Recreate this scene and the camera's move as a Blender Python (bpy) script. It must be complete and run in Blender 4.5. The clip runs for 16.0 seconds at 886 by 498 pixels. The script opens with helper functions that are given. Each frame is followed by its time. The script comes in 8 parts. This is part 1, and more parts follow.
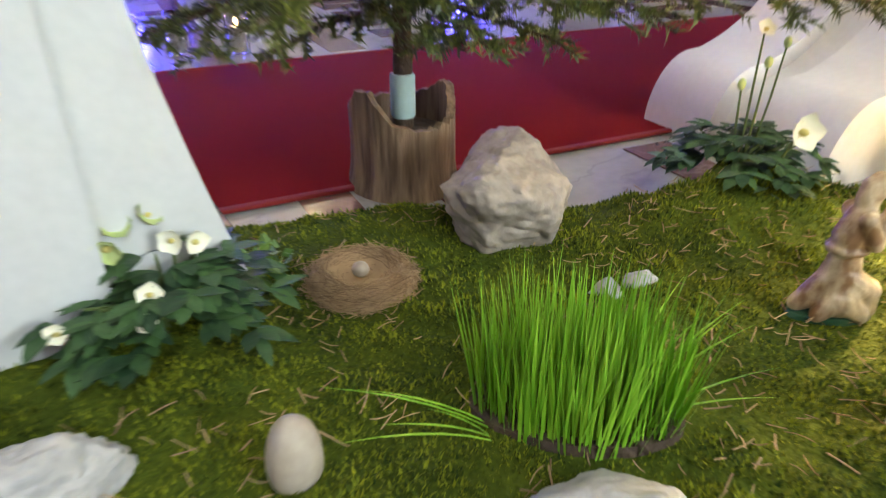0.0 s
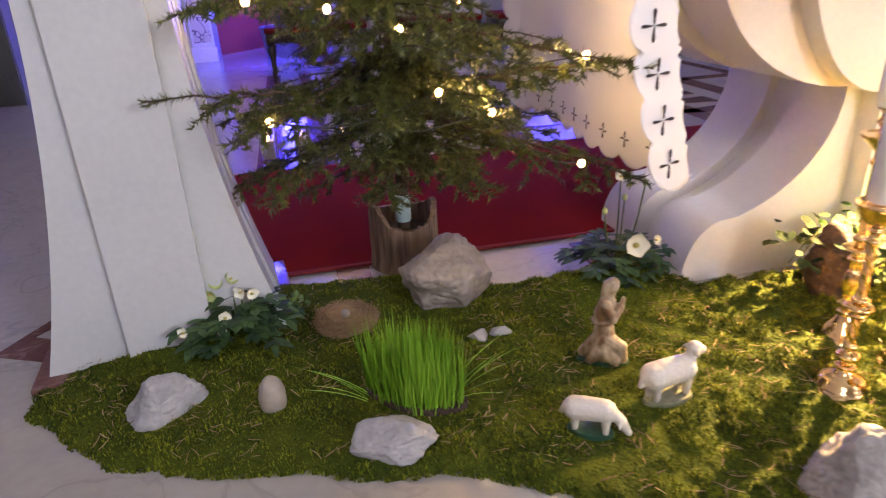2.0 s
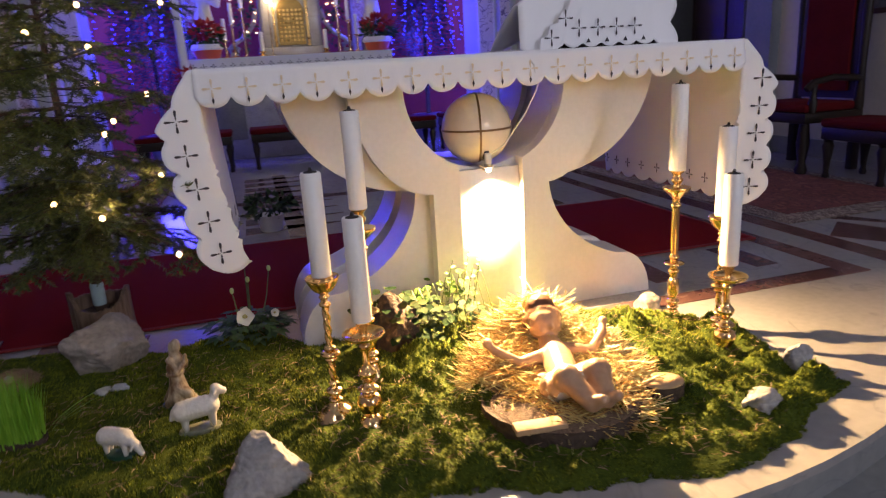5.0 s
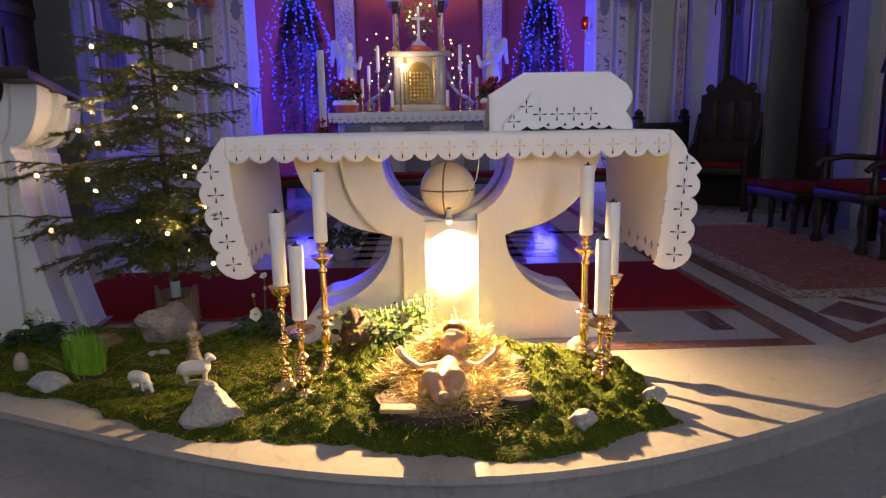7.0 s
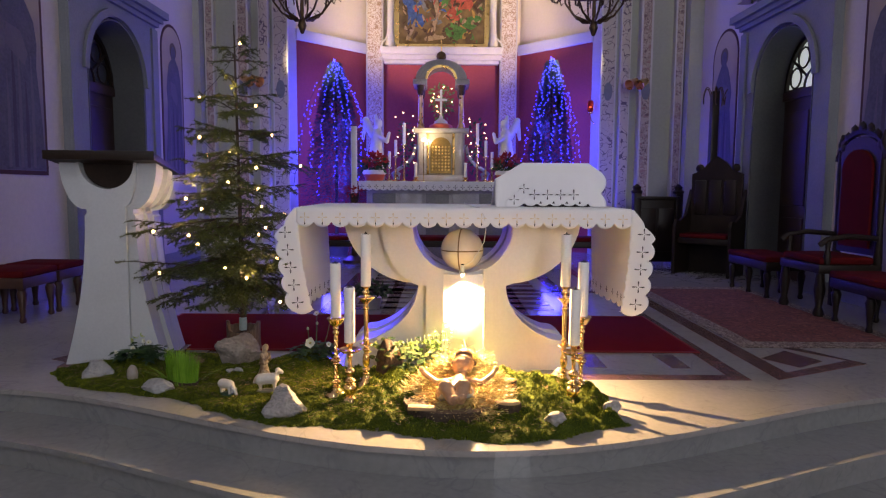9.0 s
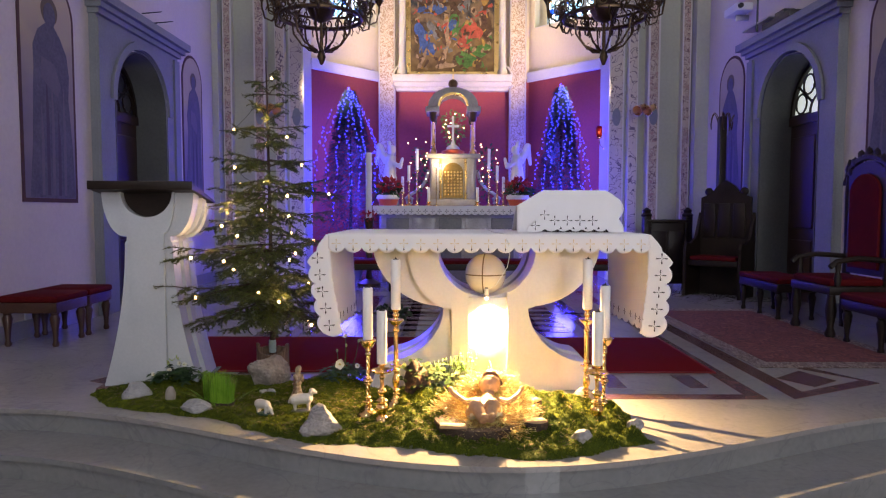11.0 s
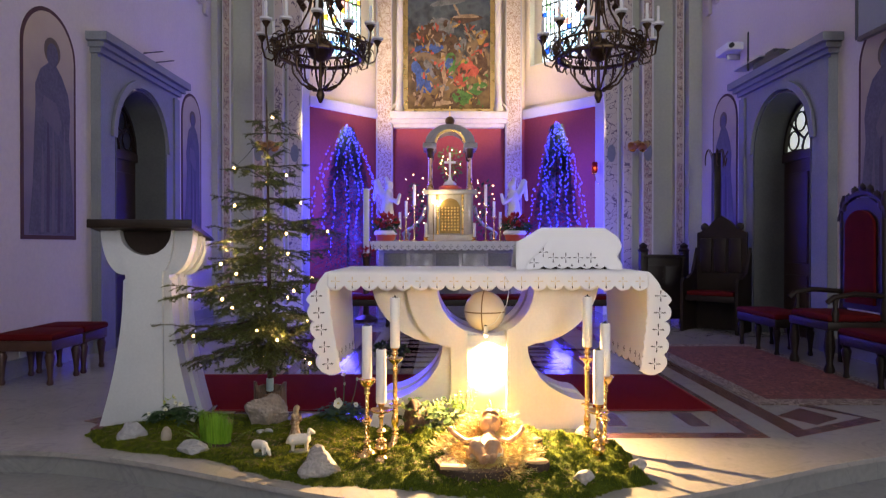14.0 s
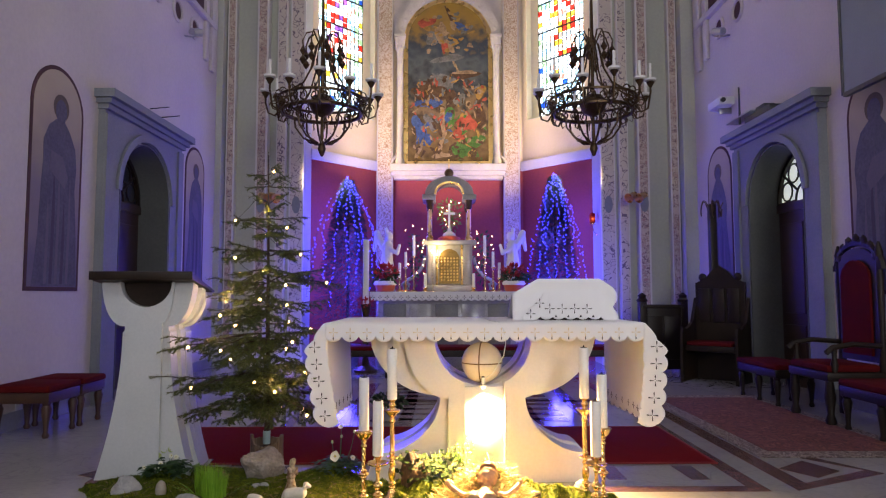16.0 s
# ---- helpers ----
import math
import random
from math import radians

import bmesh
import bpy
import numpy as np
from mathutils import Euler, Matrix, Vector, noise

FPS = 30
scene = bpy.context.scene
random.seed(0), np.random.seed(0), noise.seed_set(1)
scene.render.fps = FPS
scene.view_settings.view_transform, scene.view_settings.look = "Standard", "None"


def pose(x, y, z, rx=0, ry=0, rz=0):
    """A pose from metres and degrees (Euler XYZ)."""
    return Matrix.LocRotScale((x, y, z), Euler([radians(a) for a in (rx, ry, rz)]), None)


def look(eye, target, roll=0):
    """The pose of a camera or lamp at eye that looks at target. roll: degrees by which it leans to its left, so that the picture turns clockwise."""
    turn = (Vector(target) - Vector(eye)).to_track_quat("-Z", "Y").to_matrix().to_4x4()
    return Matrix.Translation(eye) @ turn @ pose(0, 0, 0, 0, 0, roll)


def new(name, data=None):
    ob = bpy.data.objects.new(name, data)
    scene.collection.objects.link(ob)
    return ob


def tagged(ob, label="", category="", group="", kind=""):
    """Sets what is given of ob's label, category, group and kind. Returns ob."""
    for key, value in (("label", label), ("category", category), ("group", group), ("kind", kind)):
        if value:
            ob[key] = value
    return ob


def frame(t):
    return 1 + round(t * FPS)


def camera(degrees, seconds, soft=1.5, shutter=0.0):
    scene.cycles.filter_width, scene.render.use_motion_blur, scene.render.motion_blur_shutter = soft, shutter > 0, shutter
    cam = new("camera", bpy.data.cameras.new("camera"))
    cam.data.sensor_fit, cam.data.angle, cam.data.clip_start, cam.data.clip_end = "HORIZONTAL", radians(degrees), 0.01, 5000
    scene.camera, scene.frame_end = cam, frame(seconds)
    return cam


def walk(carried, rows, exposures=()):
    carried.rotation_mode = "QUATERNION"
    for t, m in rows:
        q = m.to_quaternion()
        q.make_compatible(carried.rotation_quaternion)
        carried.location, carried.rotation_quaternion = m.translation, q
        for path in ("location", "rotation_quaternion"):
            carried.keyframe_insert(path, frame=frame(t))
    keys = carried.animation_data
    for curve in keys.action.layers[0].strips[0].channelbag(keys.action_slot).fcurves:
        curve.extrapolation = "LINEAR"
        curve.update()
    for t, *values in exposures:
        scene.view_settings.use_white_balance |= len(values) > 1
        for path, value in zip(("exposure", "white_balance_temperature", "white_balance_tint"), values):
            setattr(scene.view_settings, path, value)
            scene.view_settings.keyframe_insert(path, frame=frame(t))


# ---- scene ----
cam = camera(68.2, 16.0, soft=1.2, shutter=0.5)
PATH = [
    (0, (-2.024, -0.868, 0.56), (-1.253, 0.712, -0.393), 0.0),
    (0.5, (-2.132, -1.065, 0.7), (-1.364, 0.544, -0.206), 1.2),
    (1, (-2.047, -1.214, 0.796), (-1.379, 0.434, -0.119), -0.9),
    (1.5, (-1.976, -1.442, 0.822), (-1.49, 0.323, 0.017), 1.0),
    (2, (-1.804, -1.643, 0.917), (-1.428, 0.154, 0.124), -3.0),
    (2.5, (-1.786, -1.806, 0.954), (-1.207, -0.049, 0.195), -4.1),
    (3, (-1.668, -1.973, 0.969), (-0.972, -0.217, 0.311), -3.3),
    (3.5, (-1.463, -2.162, 0.99), (-0.772, -0.407, 0.326), -2.7),
    (4, (-1.287, -2.222, 0.998), (-0.578, -0.469, 0.346), -2.7),
    (4.5, (-1.026, -2.257, 0.991), (-0.353, -0.471, 0.39), -3.8),
    (5, (-0.842, -2.426, 0.993), (-0.322, -0.57, 0.457), -3.5),
    (5.2, (-0.759, -2.541, 1.008), (-0.306, -0.667, 0.474), -2.7),
    (7.3, (-0.098, -3.318, 1.085), (-0.068, -1.349, 0.737), -0.6),
    (7.5, (-0.117, -3.408, 1.098), (-0.076, -1.435, 0.772), 0.2),
    (8, (-0.191, -3.683, 1.118), (-0.134, -1.695, 0.912), -0.2),
    (8.5, (-0.182, -3.906, 1.147), (-0.138, -1.916, 0.959), 0.5),
    (9, (-0.137, -4.126, 1.146), (-0.129, -2.134, 0.96), 0.4),
    (11.5, (-0.282, -4.293, 1.176), (-0.29, -2.296, 1.074), 0.1),
    (12, (-0.284, -4.288, 1.172), (-0.286, -2.29, 1.08), 0.1),
    (12.5, (-0.285, -4.291, 1.174), (-0.283, -2.292, 1.092), 0.1),
    (13, (-0.284, -4.296, 1.174), (-0.281, -2.297, 1.1), 0.0),
    (13.5, (-0.285, -4.293, 1.178), (-0.28, -2.294, 1.114), -0.0),
    (14, (-0.282, -4.299, 1.196), (-0.278, -2.3, 1.182), -0.0),
    (14.5, (-0.278, -4.31, 1.206), (-0.274, -2.311, 1.265), -0.0),
    (15, (-0.27, -4.307, 1.217), (-0.271, -2.309, 1.307), 0.1),
    (15.5, (-0.269, -4.331, 1.212), (-0.269, -2.335, 1.334), 0.2),
    (16, (-0.26, -4.355, 1.205), (-0.258, -2.36, 1.343), -0.1),
]
walk(cam, [(t, look(eye, target, roll)) for t, eye, target, roll in PATH],
     exposures=[(0.0, 2.1, 6450, -8), (0.6, 1.6, 6350, 6), (1.5, 1.22, 6400, 12), (2.5, 1.0, 6450, 18), (3.5, 0.2, 6200, 17), (5.0, -0.22, 5900, 14),
                (7.5, -0.24, 6200, 12), (8.5, -0.24, 6250, 12), (9.0, -0.12, 6250, 12), (11.5, 0.28, 6300, 10), (16.0, 0.26, 6480, 8)])

# ---- world and light ----
world = bpy.data.worlds.new("world")
scene.world = world
world.use_nodes = True
wn = world.node_tree.nodes
sky = wn.new("ShaderNodeTexSky")
sky.sky_type, sky.sun_disc = "NISHITA", False
sky.sun_elevation, sky.sun_rotation = radians(22), radians(200)
world.node_tree.links.new(sky.outputs[0], wn["Background"].inputs[0])
wn["Background"].inputs[1].default_value = 0.12


def lamp(name, kind, m, energy, color, size=0.1, size_y=0.1, spot=90, blend=0.5):
    """An area lamp of size by size_y metres, a spot of so many degrees, or a point; size is then its radius."""
    data = bpy.data.lights.new(name, kind)
    data.energy, data.color = energy, color
    if kind == "AREA":
        data.shape, data.size, data.size_y = "RECTANGLE", size, size_y
    else:
        data.shadow_soft_size = size
    if kind == "SPOT":
        data.spot_size, data.spot_blend = radians(spot), blend
    ob = new(name, data)
    ob.matrix_world = m
    return ob


DAY, BLUE = (0.96, 0.95, 1.0), (0.06, 0.05, 1.0)
# chancel scaled 1.15 about the last camera position, so its view stays the same
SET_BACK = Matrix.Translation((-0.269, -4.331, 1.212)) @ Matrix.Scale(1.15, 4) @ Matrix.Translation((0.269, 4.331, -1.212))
# added area lamps for daylight from unseen nave windows, behind and beside the camera
lamp("nave_window_light", "AREA", look((-3.5, -6.0, 6.0), (1.6, 3.0, 5.4)), 75, DAY, size=1.3, size_y=2.6)
lamp("nave_window_light", "AREA", look((3.4, -6.0, 6.0), (-1.6, 3.0, 5.2)), 38, DAY, size=1.3, size_y=2.6)
# set low and turned up, to brighten the walls more than the floor
lamp("nave_window_light", "AREA", look((2.4, -8.7, 3.0), (-0.3, 3.0, 6.0)), 125, DAY, size=2.2, size_y=2.6).data.spread = radians(110)
# the clip lamp under the altar's globe
lamp("clip_lamp_light", "SPOT", look((0.0, -0.120, 0.590), (0.06, -0.55, 0.0)), 650, (1.0, 0.60, 0.24), spot=150, blend=0.8, size=0.008)
# lamp before the tabernacle, canopy bulbs; then fill for the blue bulbs and the apse
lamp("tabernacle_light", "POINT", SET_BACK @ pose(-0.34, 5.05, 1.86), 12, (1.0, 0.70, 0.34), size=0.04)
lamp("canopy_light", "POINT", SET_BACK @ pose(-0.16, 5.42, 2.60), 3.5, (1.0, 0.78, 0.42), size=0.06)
# points stand in for the blue bulbs, spread to tint the wall behind
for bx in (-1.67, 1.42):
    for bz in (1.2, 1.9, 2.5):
        lamp("blue_glow_fill", "POINT", SET_BACK @ pose(bx, 5.80, bz), 52, BLUE, size=0.15)
    lamp("blue_glow_fill", "POINT", SET_BACK @ pose(bx, 5.08, 1.6), 46, BLUE, size=0.2)
    # added below the bulbs, where none hang, to tint the floor
    lamp("blue_glow_fill", "POINT", SET_BACK @ pose(bx, 4.95, 0.75), 44, BLUE, size=0.15)
# added near the brass fixtures but turned up, to brighten painting and apse
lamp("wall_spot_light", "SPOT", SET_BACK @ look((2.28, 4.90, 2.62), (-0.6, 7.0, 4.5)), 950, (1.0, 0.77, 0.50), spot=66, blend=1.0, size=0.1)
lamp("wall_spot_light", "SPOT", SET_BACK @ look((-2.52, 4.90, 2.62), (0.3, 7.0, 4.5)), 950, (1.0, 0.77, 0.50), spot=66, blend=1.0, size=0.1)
# the warm bulbs on the spruce, as a few small sources among them
for bx, by, bz in ((-1.84, 0.06, 0.94), (-1.74, 0.10, 1.14), (-1.75, 0.22, 1.22), (-1.34, -0.02, 0.60), (-1.14, -0.14, 0.70), (-1.44, 0.0, 1.35), (-1.34, 0.22, 1.12), (-1.50, 0.20, 1.80)):
    lamp("bulb_light", "POINT", pose(bx, by, bz), 1.5 if bx < -1.7 else 1.1, (1.0, 0.62, 0.28), size=0.02)

# ---- materials ----


def mat(name, c1, c2=None, rough=0.5, metal=0.0, scale=6.0, fine=60.0, bump=0.1, vary=0.0, emit=0.0, coat=0.0, sheen=0.0, spread=0.35, trans=0.0, island=False, stretch=None, spec=0.5):
    """A surface with coarse and fine variation between two colours and a fine relief; scales are per metre."""
    m = bpy.data.materials.new(name)
    m.use_nodes = True
    nt = m.node_tree
    n, link = nt.nodes, nt.links.new
    b = n["Principled BSDF"]
    c2 = c2 or tuple(v * 0.8 for v in c1)
    co = n.new("ShaderNodeTexCoord")
    big, small, mix, ramp = n.new("ShaderNodeTexNoise"), n.new("ShaderNodeTexNoise"), n.new("ShaderNodeMath"), n.new("ShaderNodeValToRGB")
    where = co.outputs["Object"]
    if stretch:
        mp = n.new("ShaderNodeMapping")
        mp.inputs["Scale"].default_value = stretch
        link(where, mp.inputs["Vector"])
        where = mp.outputs[0]
    for tex, s in ((big, scale), (small, fine)):
        tex.inputs["Scale"].default_value, tex.inputs["Detail"].default_value = s, 4.0
        link(where, tex.inputs["Vector"])
    mix.operation, mix.inputs[1].default_value = "MULTIPLY_ADD", 0.45
    link(small.outputs[0], mix.inputs[0])
    half = n.new("ShaderNodeMath")
    half.operation, half.inputs[1].default_value = "MULTIPLY", 0.55
    link(big.outputs[0], half.inputs[0])
    link(half.outputs[0], mix.inputs[2])
    last = mix
    if vary:
        src = n.new("ShaderNodeNewGeometry").outputs["Random Per Island"] if island else n.new("ShaderNodeObjectInfo").outputs["Random"]
        add = n.new("ShaderNodeMath")
        add.operation, add.inputs[1].default_value = "MULTIPLY_ADD", vary
        link(src, add.inputs[0])
        sub = n.new("ShaderNodeMath")
        sub.operation, sub.inputs[1].default_value = "SUBTRACT", vary / 2
        link(mix.outputs[0], sub.inputs[0])
        link(sub.outputs[0], add.inputs[2])
        last = add
    e = ramp.color_ramp.elements
    e[0].position, e[1].position = 0.5 - spread / 2, 0.5 + spread / 2
    e[0].color, e[1].color = (*c1, 1), (*c2, 1)
    link(last.outputs[0], ramp.inputs[0])
    link(ramp.outputs[0], b.inputs["Base Color"])
    rr = n.new("ShaderNodeMapRange")
    rr.inputs["To Min"].default_value, rr.inputs["To Max"].default_value = max(0.02, rough * 0.82), min(1.0, rough * 1.18)
    link(big.outputs[0], rr.inputs[0])
    link(rr.outputs[0], b.inputs["Roughness"])
    b.inputs["Metallic"].default_value = metal
    b.inputs["Specular IOR Level"].default_value = spec
    b.inputs["Coat Weight"].default_value = coat
    b.inputs["Sheen Weight"].default_value = sheen
    if trans:
        b.inputs["Transmission Weight"].default_value = trans
    if bump:
        bp = n.new("ShaderNodeBump")
        bp.inputs["Strength"].default_value, bp.inputs["Distance"].default_value = bump, 0.01
        link(small.outputs[0], bp.inputs["Height"])
        link(bp.outputs[0], b.inputs["Normal"])
    if emit:
        link(ramp.outputs[0], b.inputs["Emission Color"])
        b.inputs["Emission Strength"].default_value = emit
    return m


def glow(name, color, strength):
    m = bpy.data.materials.new(name)
    m.use_nodes = True
    b = m.node_tree.nodes["Principled BSDF"]
    b.inputs["Base Color"].default_value = (*color, 1)
    b.inputs["Emission Color"].default_value = (*color, 1)
    b.inputs["Emission Strength"].default_value = strength
    return m


def vines(name, ground, line, scale=9.0, width=0.02, rough=0.7, second=None):
    """Painted scrollwork: thin winding lines and spots of a second colour on a plain ground."""
    m = mat(name, ground, tuple(v * 0.86 for v in ground), rough, 0, 3, 50, 0.05)
    nt = m.node_tree
    n, link = nt.nodes, nt.links.new
    b = n["Principled BSDF"]
    base = b.inputs["Base Color"].links[0].from_socket
    co = n.new("ShaderNodeTexCoord")
    tex = n.new("ShaderNodeTexNoise")
    tex.inputs["Scale"].default_value, tex.inputs["Detail"].default_value, tex.inputs["Distortion"].default_value = scale, 1.0, 1.2
    link(co.outputs["Object"], tex.inputs["Vector"])
    sub, ab, less = (n.new("ShaderNodeMath") for _ in range(3))
    sub.operation, sub.inputs[1].default_value = "SUBTRACT", 0.5
    ab.operation = "ABSOLUTE"
    less.operation, less.inputs[1].default_value = "LESS_THAN", width
    link(tex.outputs[0], sub.inputs[0])
    link(sub.outputs[0], ab.inputs[0])
    link(ab.outputs[0], less.inputs[0])
    mx = n.new("ShaderNodeMix")
    mx.data_type = "RGBA"
    link(less.outputs[0], mx.inputs["Factor"])
    link(base, mx.inputs["A"])
    mx.inputs["B"].default_value = (*line, 1)
    out = mx.outputs["Result"]
    if second:
        more, mx2 = n.new("ShaderNodeMath"), n.new("ShaderNodeMix")
        mx2.data_type = "RGBA"
        more.operation, more.inputs[1].default_value = "GREATER_THAN", 0.62
        link(tex.outputs[0], more.inputs[0])
        link(more.outputs[0], mx2.inputs["Factor"])
        link(out, mx2.inputs["A"])
        mx2.inputs["B"].default_value = (*second, 1)
        out = mx2.outputs["Result"]
    link(out, b.inputs["Base Color"])
    return m


def marble(name, c1, c2, vein, rough=0.12, scale=2.2, vary=0.0):
    """Polished stone with soft clouds and thin veins."""
    m = mat(name, c1, c2, rough, 0, scale, scale * 14, 0.008, vary)
    nt = m.node_tree
    n, link = nt.nodes, nt.links.new
    b = n["Principled BSDF"]
    base = b.inputs["Base Color"].links[0].from_socket
    co, tex = n.new("ShaderNodeTexCoord"), n.new("ShaderNodeTexNoise")
    tex.inputs["Scale"].default_value, tex.inputs["Detail"].default_value, tex.inputs["Distortion"].default_value = scale * 0.8, 6.0, 1.6
    link(co.outputs["Object"], tex.inputs["Vector"])
    ramp = n.new("ShaderNodeValToRGB")
    e = ramp.color_ramp.elements
    e[0].position, e[0].color, e[1].position, e[1].color = 0.485, (0, 0, 0, 1), 0.5, (1, 1, 1, 1)
    third = e.new(0.515)
    third.color = (0, 0, 0, 1)
    link(tex.outputs[0], ramp.inputs[0])
    soft = n.new("ShaderNodeMath")
    soft.operation, soft.inputs[1].default_value = "MULTIPLY", 0.4
    link(ramp.outputs[0], soft.inputs[0])
    mx = n.new("ShaderNodeMix")
    mx.data_type = "RGBA"
    link(soft.outputs[0], mx.inputs["Factor"])
    link(base, mx.inputs["A"])
    mx.inputs["B"].default_value = (*vein, 1)
    link(mx.outputs["Result"], b.inputs["Base Color"])
    return m


M_FLOOR = marble("white_marble", (0.37, 0.355, 0.335), (0.295, 0.285, 0.275), (0.20, 0.19, 0.20), 0.14)
M_STEP = marble("step_marble", (0.285, 0.29, 0.285), (0.225, 0.23, 0.23), (0.17, 0.17, 0.19), 0.20)
M_INLAY = marble("brown_marble", (0.11, 0.055, 0.045), (0.17, 0.09, 0.075), (0.3, 0.2, 0.18), 0.16, 5.0, 0.2)
# darkened so that the nave floor throws less light up
M_NAVE = marble("grey_stone", (0.27, 0.27, 0.27), (0.21, 0.21, 0.22), (0.22, 0.22, 0.22), 0.3)
M_PLASTER = mat("wall_plaster", (0.52, 0.465, 0.44), (0.60, 0.54, 0.505), 0.9, 0, 1.2, 30, 0.05)
M_GREEN = mat("grey_green_paint", (0.40, 0.41, 0.34), (0.47, 0.48, 0.40), 0.85, 0, 1.0, 24, 0.04)
M_CREAM = mat("cream_plaster", (0.66, 0.54, 0.34), (0.72, 0.60, 0.40), 0.85, 0, 1.5, 30, 0.03)
M_RED = mat("red_wall_paint", (0.25, 0.034, 0.030), (0.31, 0.048, 0.042), 0.75, 0, 2.0, 30, 0.03)
M_MOULD = mat("pale_moulding", (0.58, 0.55, 0.52), (0.66, 0.63, 0.60), 0.6, 0, 3, 40, 0.05)
M_CEIL = mat("ceiling_plaster", (0.60, 0.57, 0.52), (0.66, 0.63, 0.58), 0.9, 0, 1, 20, 0.03)
M_VINE = vines("painted_band", (0.55, 0.45, 0.36), (0.20, 0.13, 0.13), 16, 0.035, 0.8, (0.36, 0.22, 0.20))
M_VINE2 = vines("painted_scrolls", (0.60, 0.52, 0.44), (0.17, 0.13, 0.16), 7, 0.02, 0.8)
M_VINE3 = vines("carved_panel", (0.60, 0.50, 0.38), (0.30, 0.19, 0.11), 22, 0.05, 0.7)
M_FRAME = mat("stone_frame", (0.40, 0.355, 0.315), (0.50, 0.45, 0.405), 0.65, 0, 8, 60, 0.15)
M_WHITE = mat("white_painted_stone", (0.66, 0.64, 0.61), (0.74, 0.72, 0.70), 0.30, 0, 3, 60, 0.03)
# white stone greyed and cooled to carry the daylight on the ambo
M_AMBO = mat("daylight_tinted_stone", (0.48, 0.505, 0.525), (0.56, 0.58, 0.595), 0.4, 0, 3, 60, 0.04)
M_CLOTH = mat("white_linen", (0.79, 0.78, 0.79), (0.84, 0.83, 0.83), 0.9, 0, 7, 400, 0.12, sheen=0.2)
M_EMB = mat("dark_embroidery_and_gaps", (0.035, 0.03, 0.035), (0.06, 0.05, 0.06), 0.9, 0, 30, 300, 0.1)
M_GOLDEMB = mat("gold_embroidery", (0.70, 0.57, 0.38), (0.76, 0.65, 0.47), 0.6, 0, 30, 300, 0.1)
M_DARKWOOD = mat("dark_wood", (0.010, 0.006, 0.004), (0.024, 0.014, 0.009), 0.45, 0, 6, 50, 0.06, spec=0.3)
M_DOOR = mat("door_wood", (0.025, 0.011, 0.008), (0.045, 0.022, 0.014), 0.45, 0, 5, 60, 0.08)
M_BROWNWOOD = mat("brown_wood", (0.04, 0.016, 0.009), (0.07, 0.03, 0.016), 0.4, 0, 6, 60, 0.06)
M_SURROUND = mat("grey_door_stone", (0.17, 0.18, 0.205), (0.225, 0.235, 0.26), 0.7, 0, 3, 50, 0.06)
M_JAMB = mat("dark_jamb_surface", (0.085, 0.09, 0.09), (0.12, 0.125, 0.12), 0.8, 0, 3, 40, 0.06)
M_VELVET = mat("red_velvet", (0.075, 0.004, 0.005), (0.11, 0.007, 0.009), 0.9, 0, 6, 120, 0.1, spec=0.1)
M_CARPET = mat("red_carpet", (0.135, 0.007, 0.009), (0.175, 0.010, 0.012), 1.0, 0, 4, 260, 0.25, spec=0.05)
M_BRASS = mat("polished_brass", (0.80, 0.55, 0.23), (0.86, 0.64, 0.32), 0.14, 1.0, 8, 80, 0.01)
M_BRONZE = mat("dark_bronze", (0.055, 0.034, 0.018), (0.13, 0.082, 0.04), 0.42, 0.8, 12, 90, 0.05)
M_CANDLE = mat("white_wax", (0.76, 0.75, 0.72), (0.82, 0.81, 0.78), 0.45, 0, 6, 50, 0.02)
M_WICK = mat("black_wick", (0.015, 0.013, 0.012), (0.03, 0.027, 0.025), 0.9)
M_ROCK = mat("pale_limestone", (0.20, 0.17, 0.15), (0.39, 0.34, 0.295), 0.7, 0, 12, 60, 0.4, spread=0.35)
M_ROCKG = mat("grey_limestone", (0.22, 0.215, 0.21), (0.44, 0.42, 0.40), 0.72, 0, 13, 60, 0.4, spread=0.35)
M_ROCKW = mat("whitish_quartz_rock", (0.25, 0.255, 0.265), (0.45, 0.45, 0.455), 0.55, 0, 13, 60, 0.35, spread=0.4)
M_PEBBLE = mat("smooth_beige_stone", (0.30, 0.26, 0.21), (0.42, 0.37, 0.31), 0.5, 0, 12, 60, 0.1)
M_MOSS = mat("moss_ground", (0.018, 0.034, 0.005), (0.090, 0.115, 0.012), 1.0, 0, 9, 120, 0.6, spread=0.4, spec=0.1)
M_TUFT = mat("moss_shoots", (0.022, 0.042, 0.006), (0.205, 0.235, 0.016), 0.9, 0, 2.2, 14, 0, vary=0.5, island=True, spread=0.42, spec=0.15)
M_GRASS = mat("young_wheat_grass", (0.13, 0.32, 0.015), (0.29, 0.52, 0.04), 0.45, 0, 5, 30, 0, vary=0.4, island=True, spread=0.5)
M_LEAF = mat("dark_leaf", (0.010, 0.036, 0.012), (0.045, 0.10, 0.028), 0.6, 0, 12, 60, 0.3, vary=0.5, island=True)
M_LIGHTLEAF = mat("light_leaf", (0.07, 0.15, 0.02), (0.16, 0.25, 0.05), 0.5, 0, 12, 60, 0.1, vary=0.3, island=True)
# both ivy colours are darkened, so the near clip lamp leaves them dim
M_YOUNGLEAF = mat("shaded_young_leaf", (0.03, 0.075, 0.008), (0.07, 0.13, 0.02), 0.8, 0, 12, 60, 0.1, vary=0.3, island=True, spec=0.1)
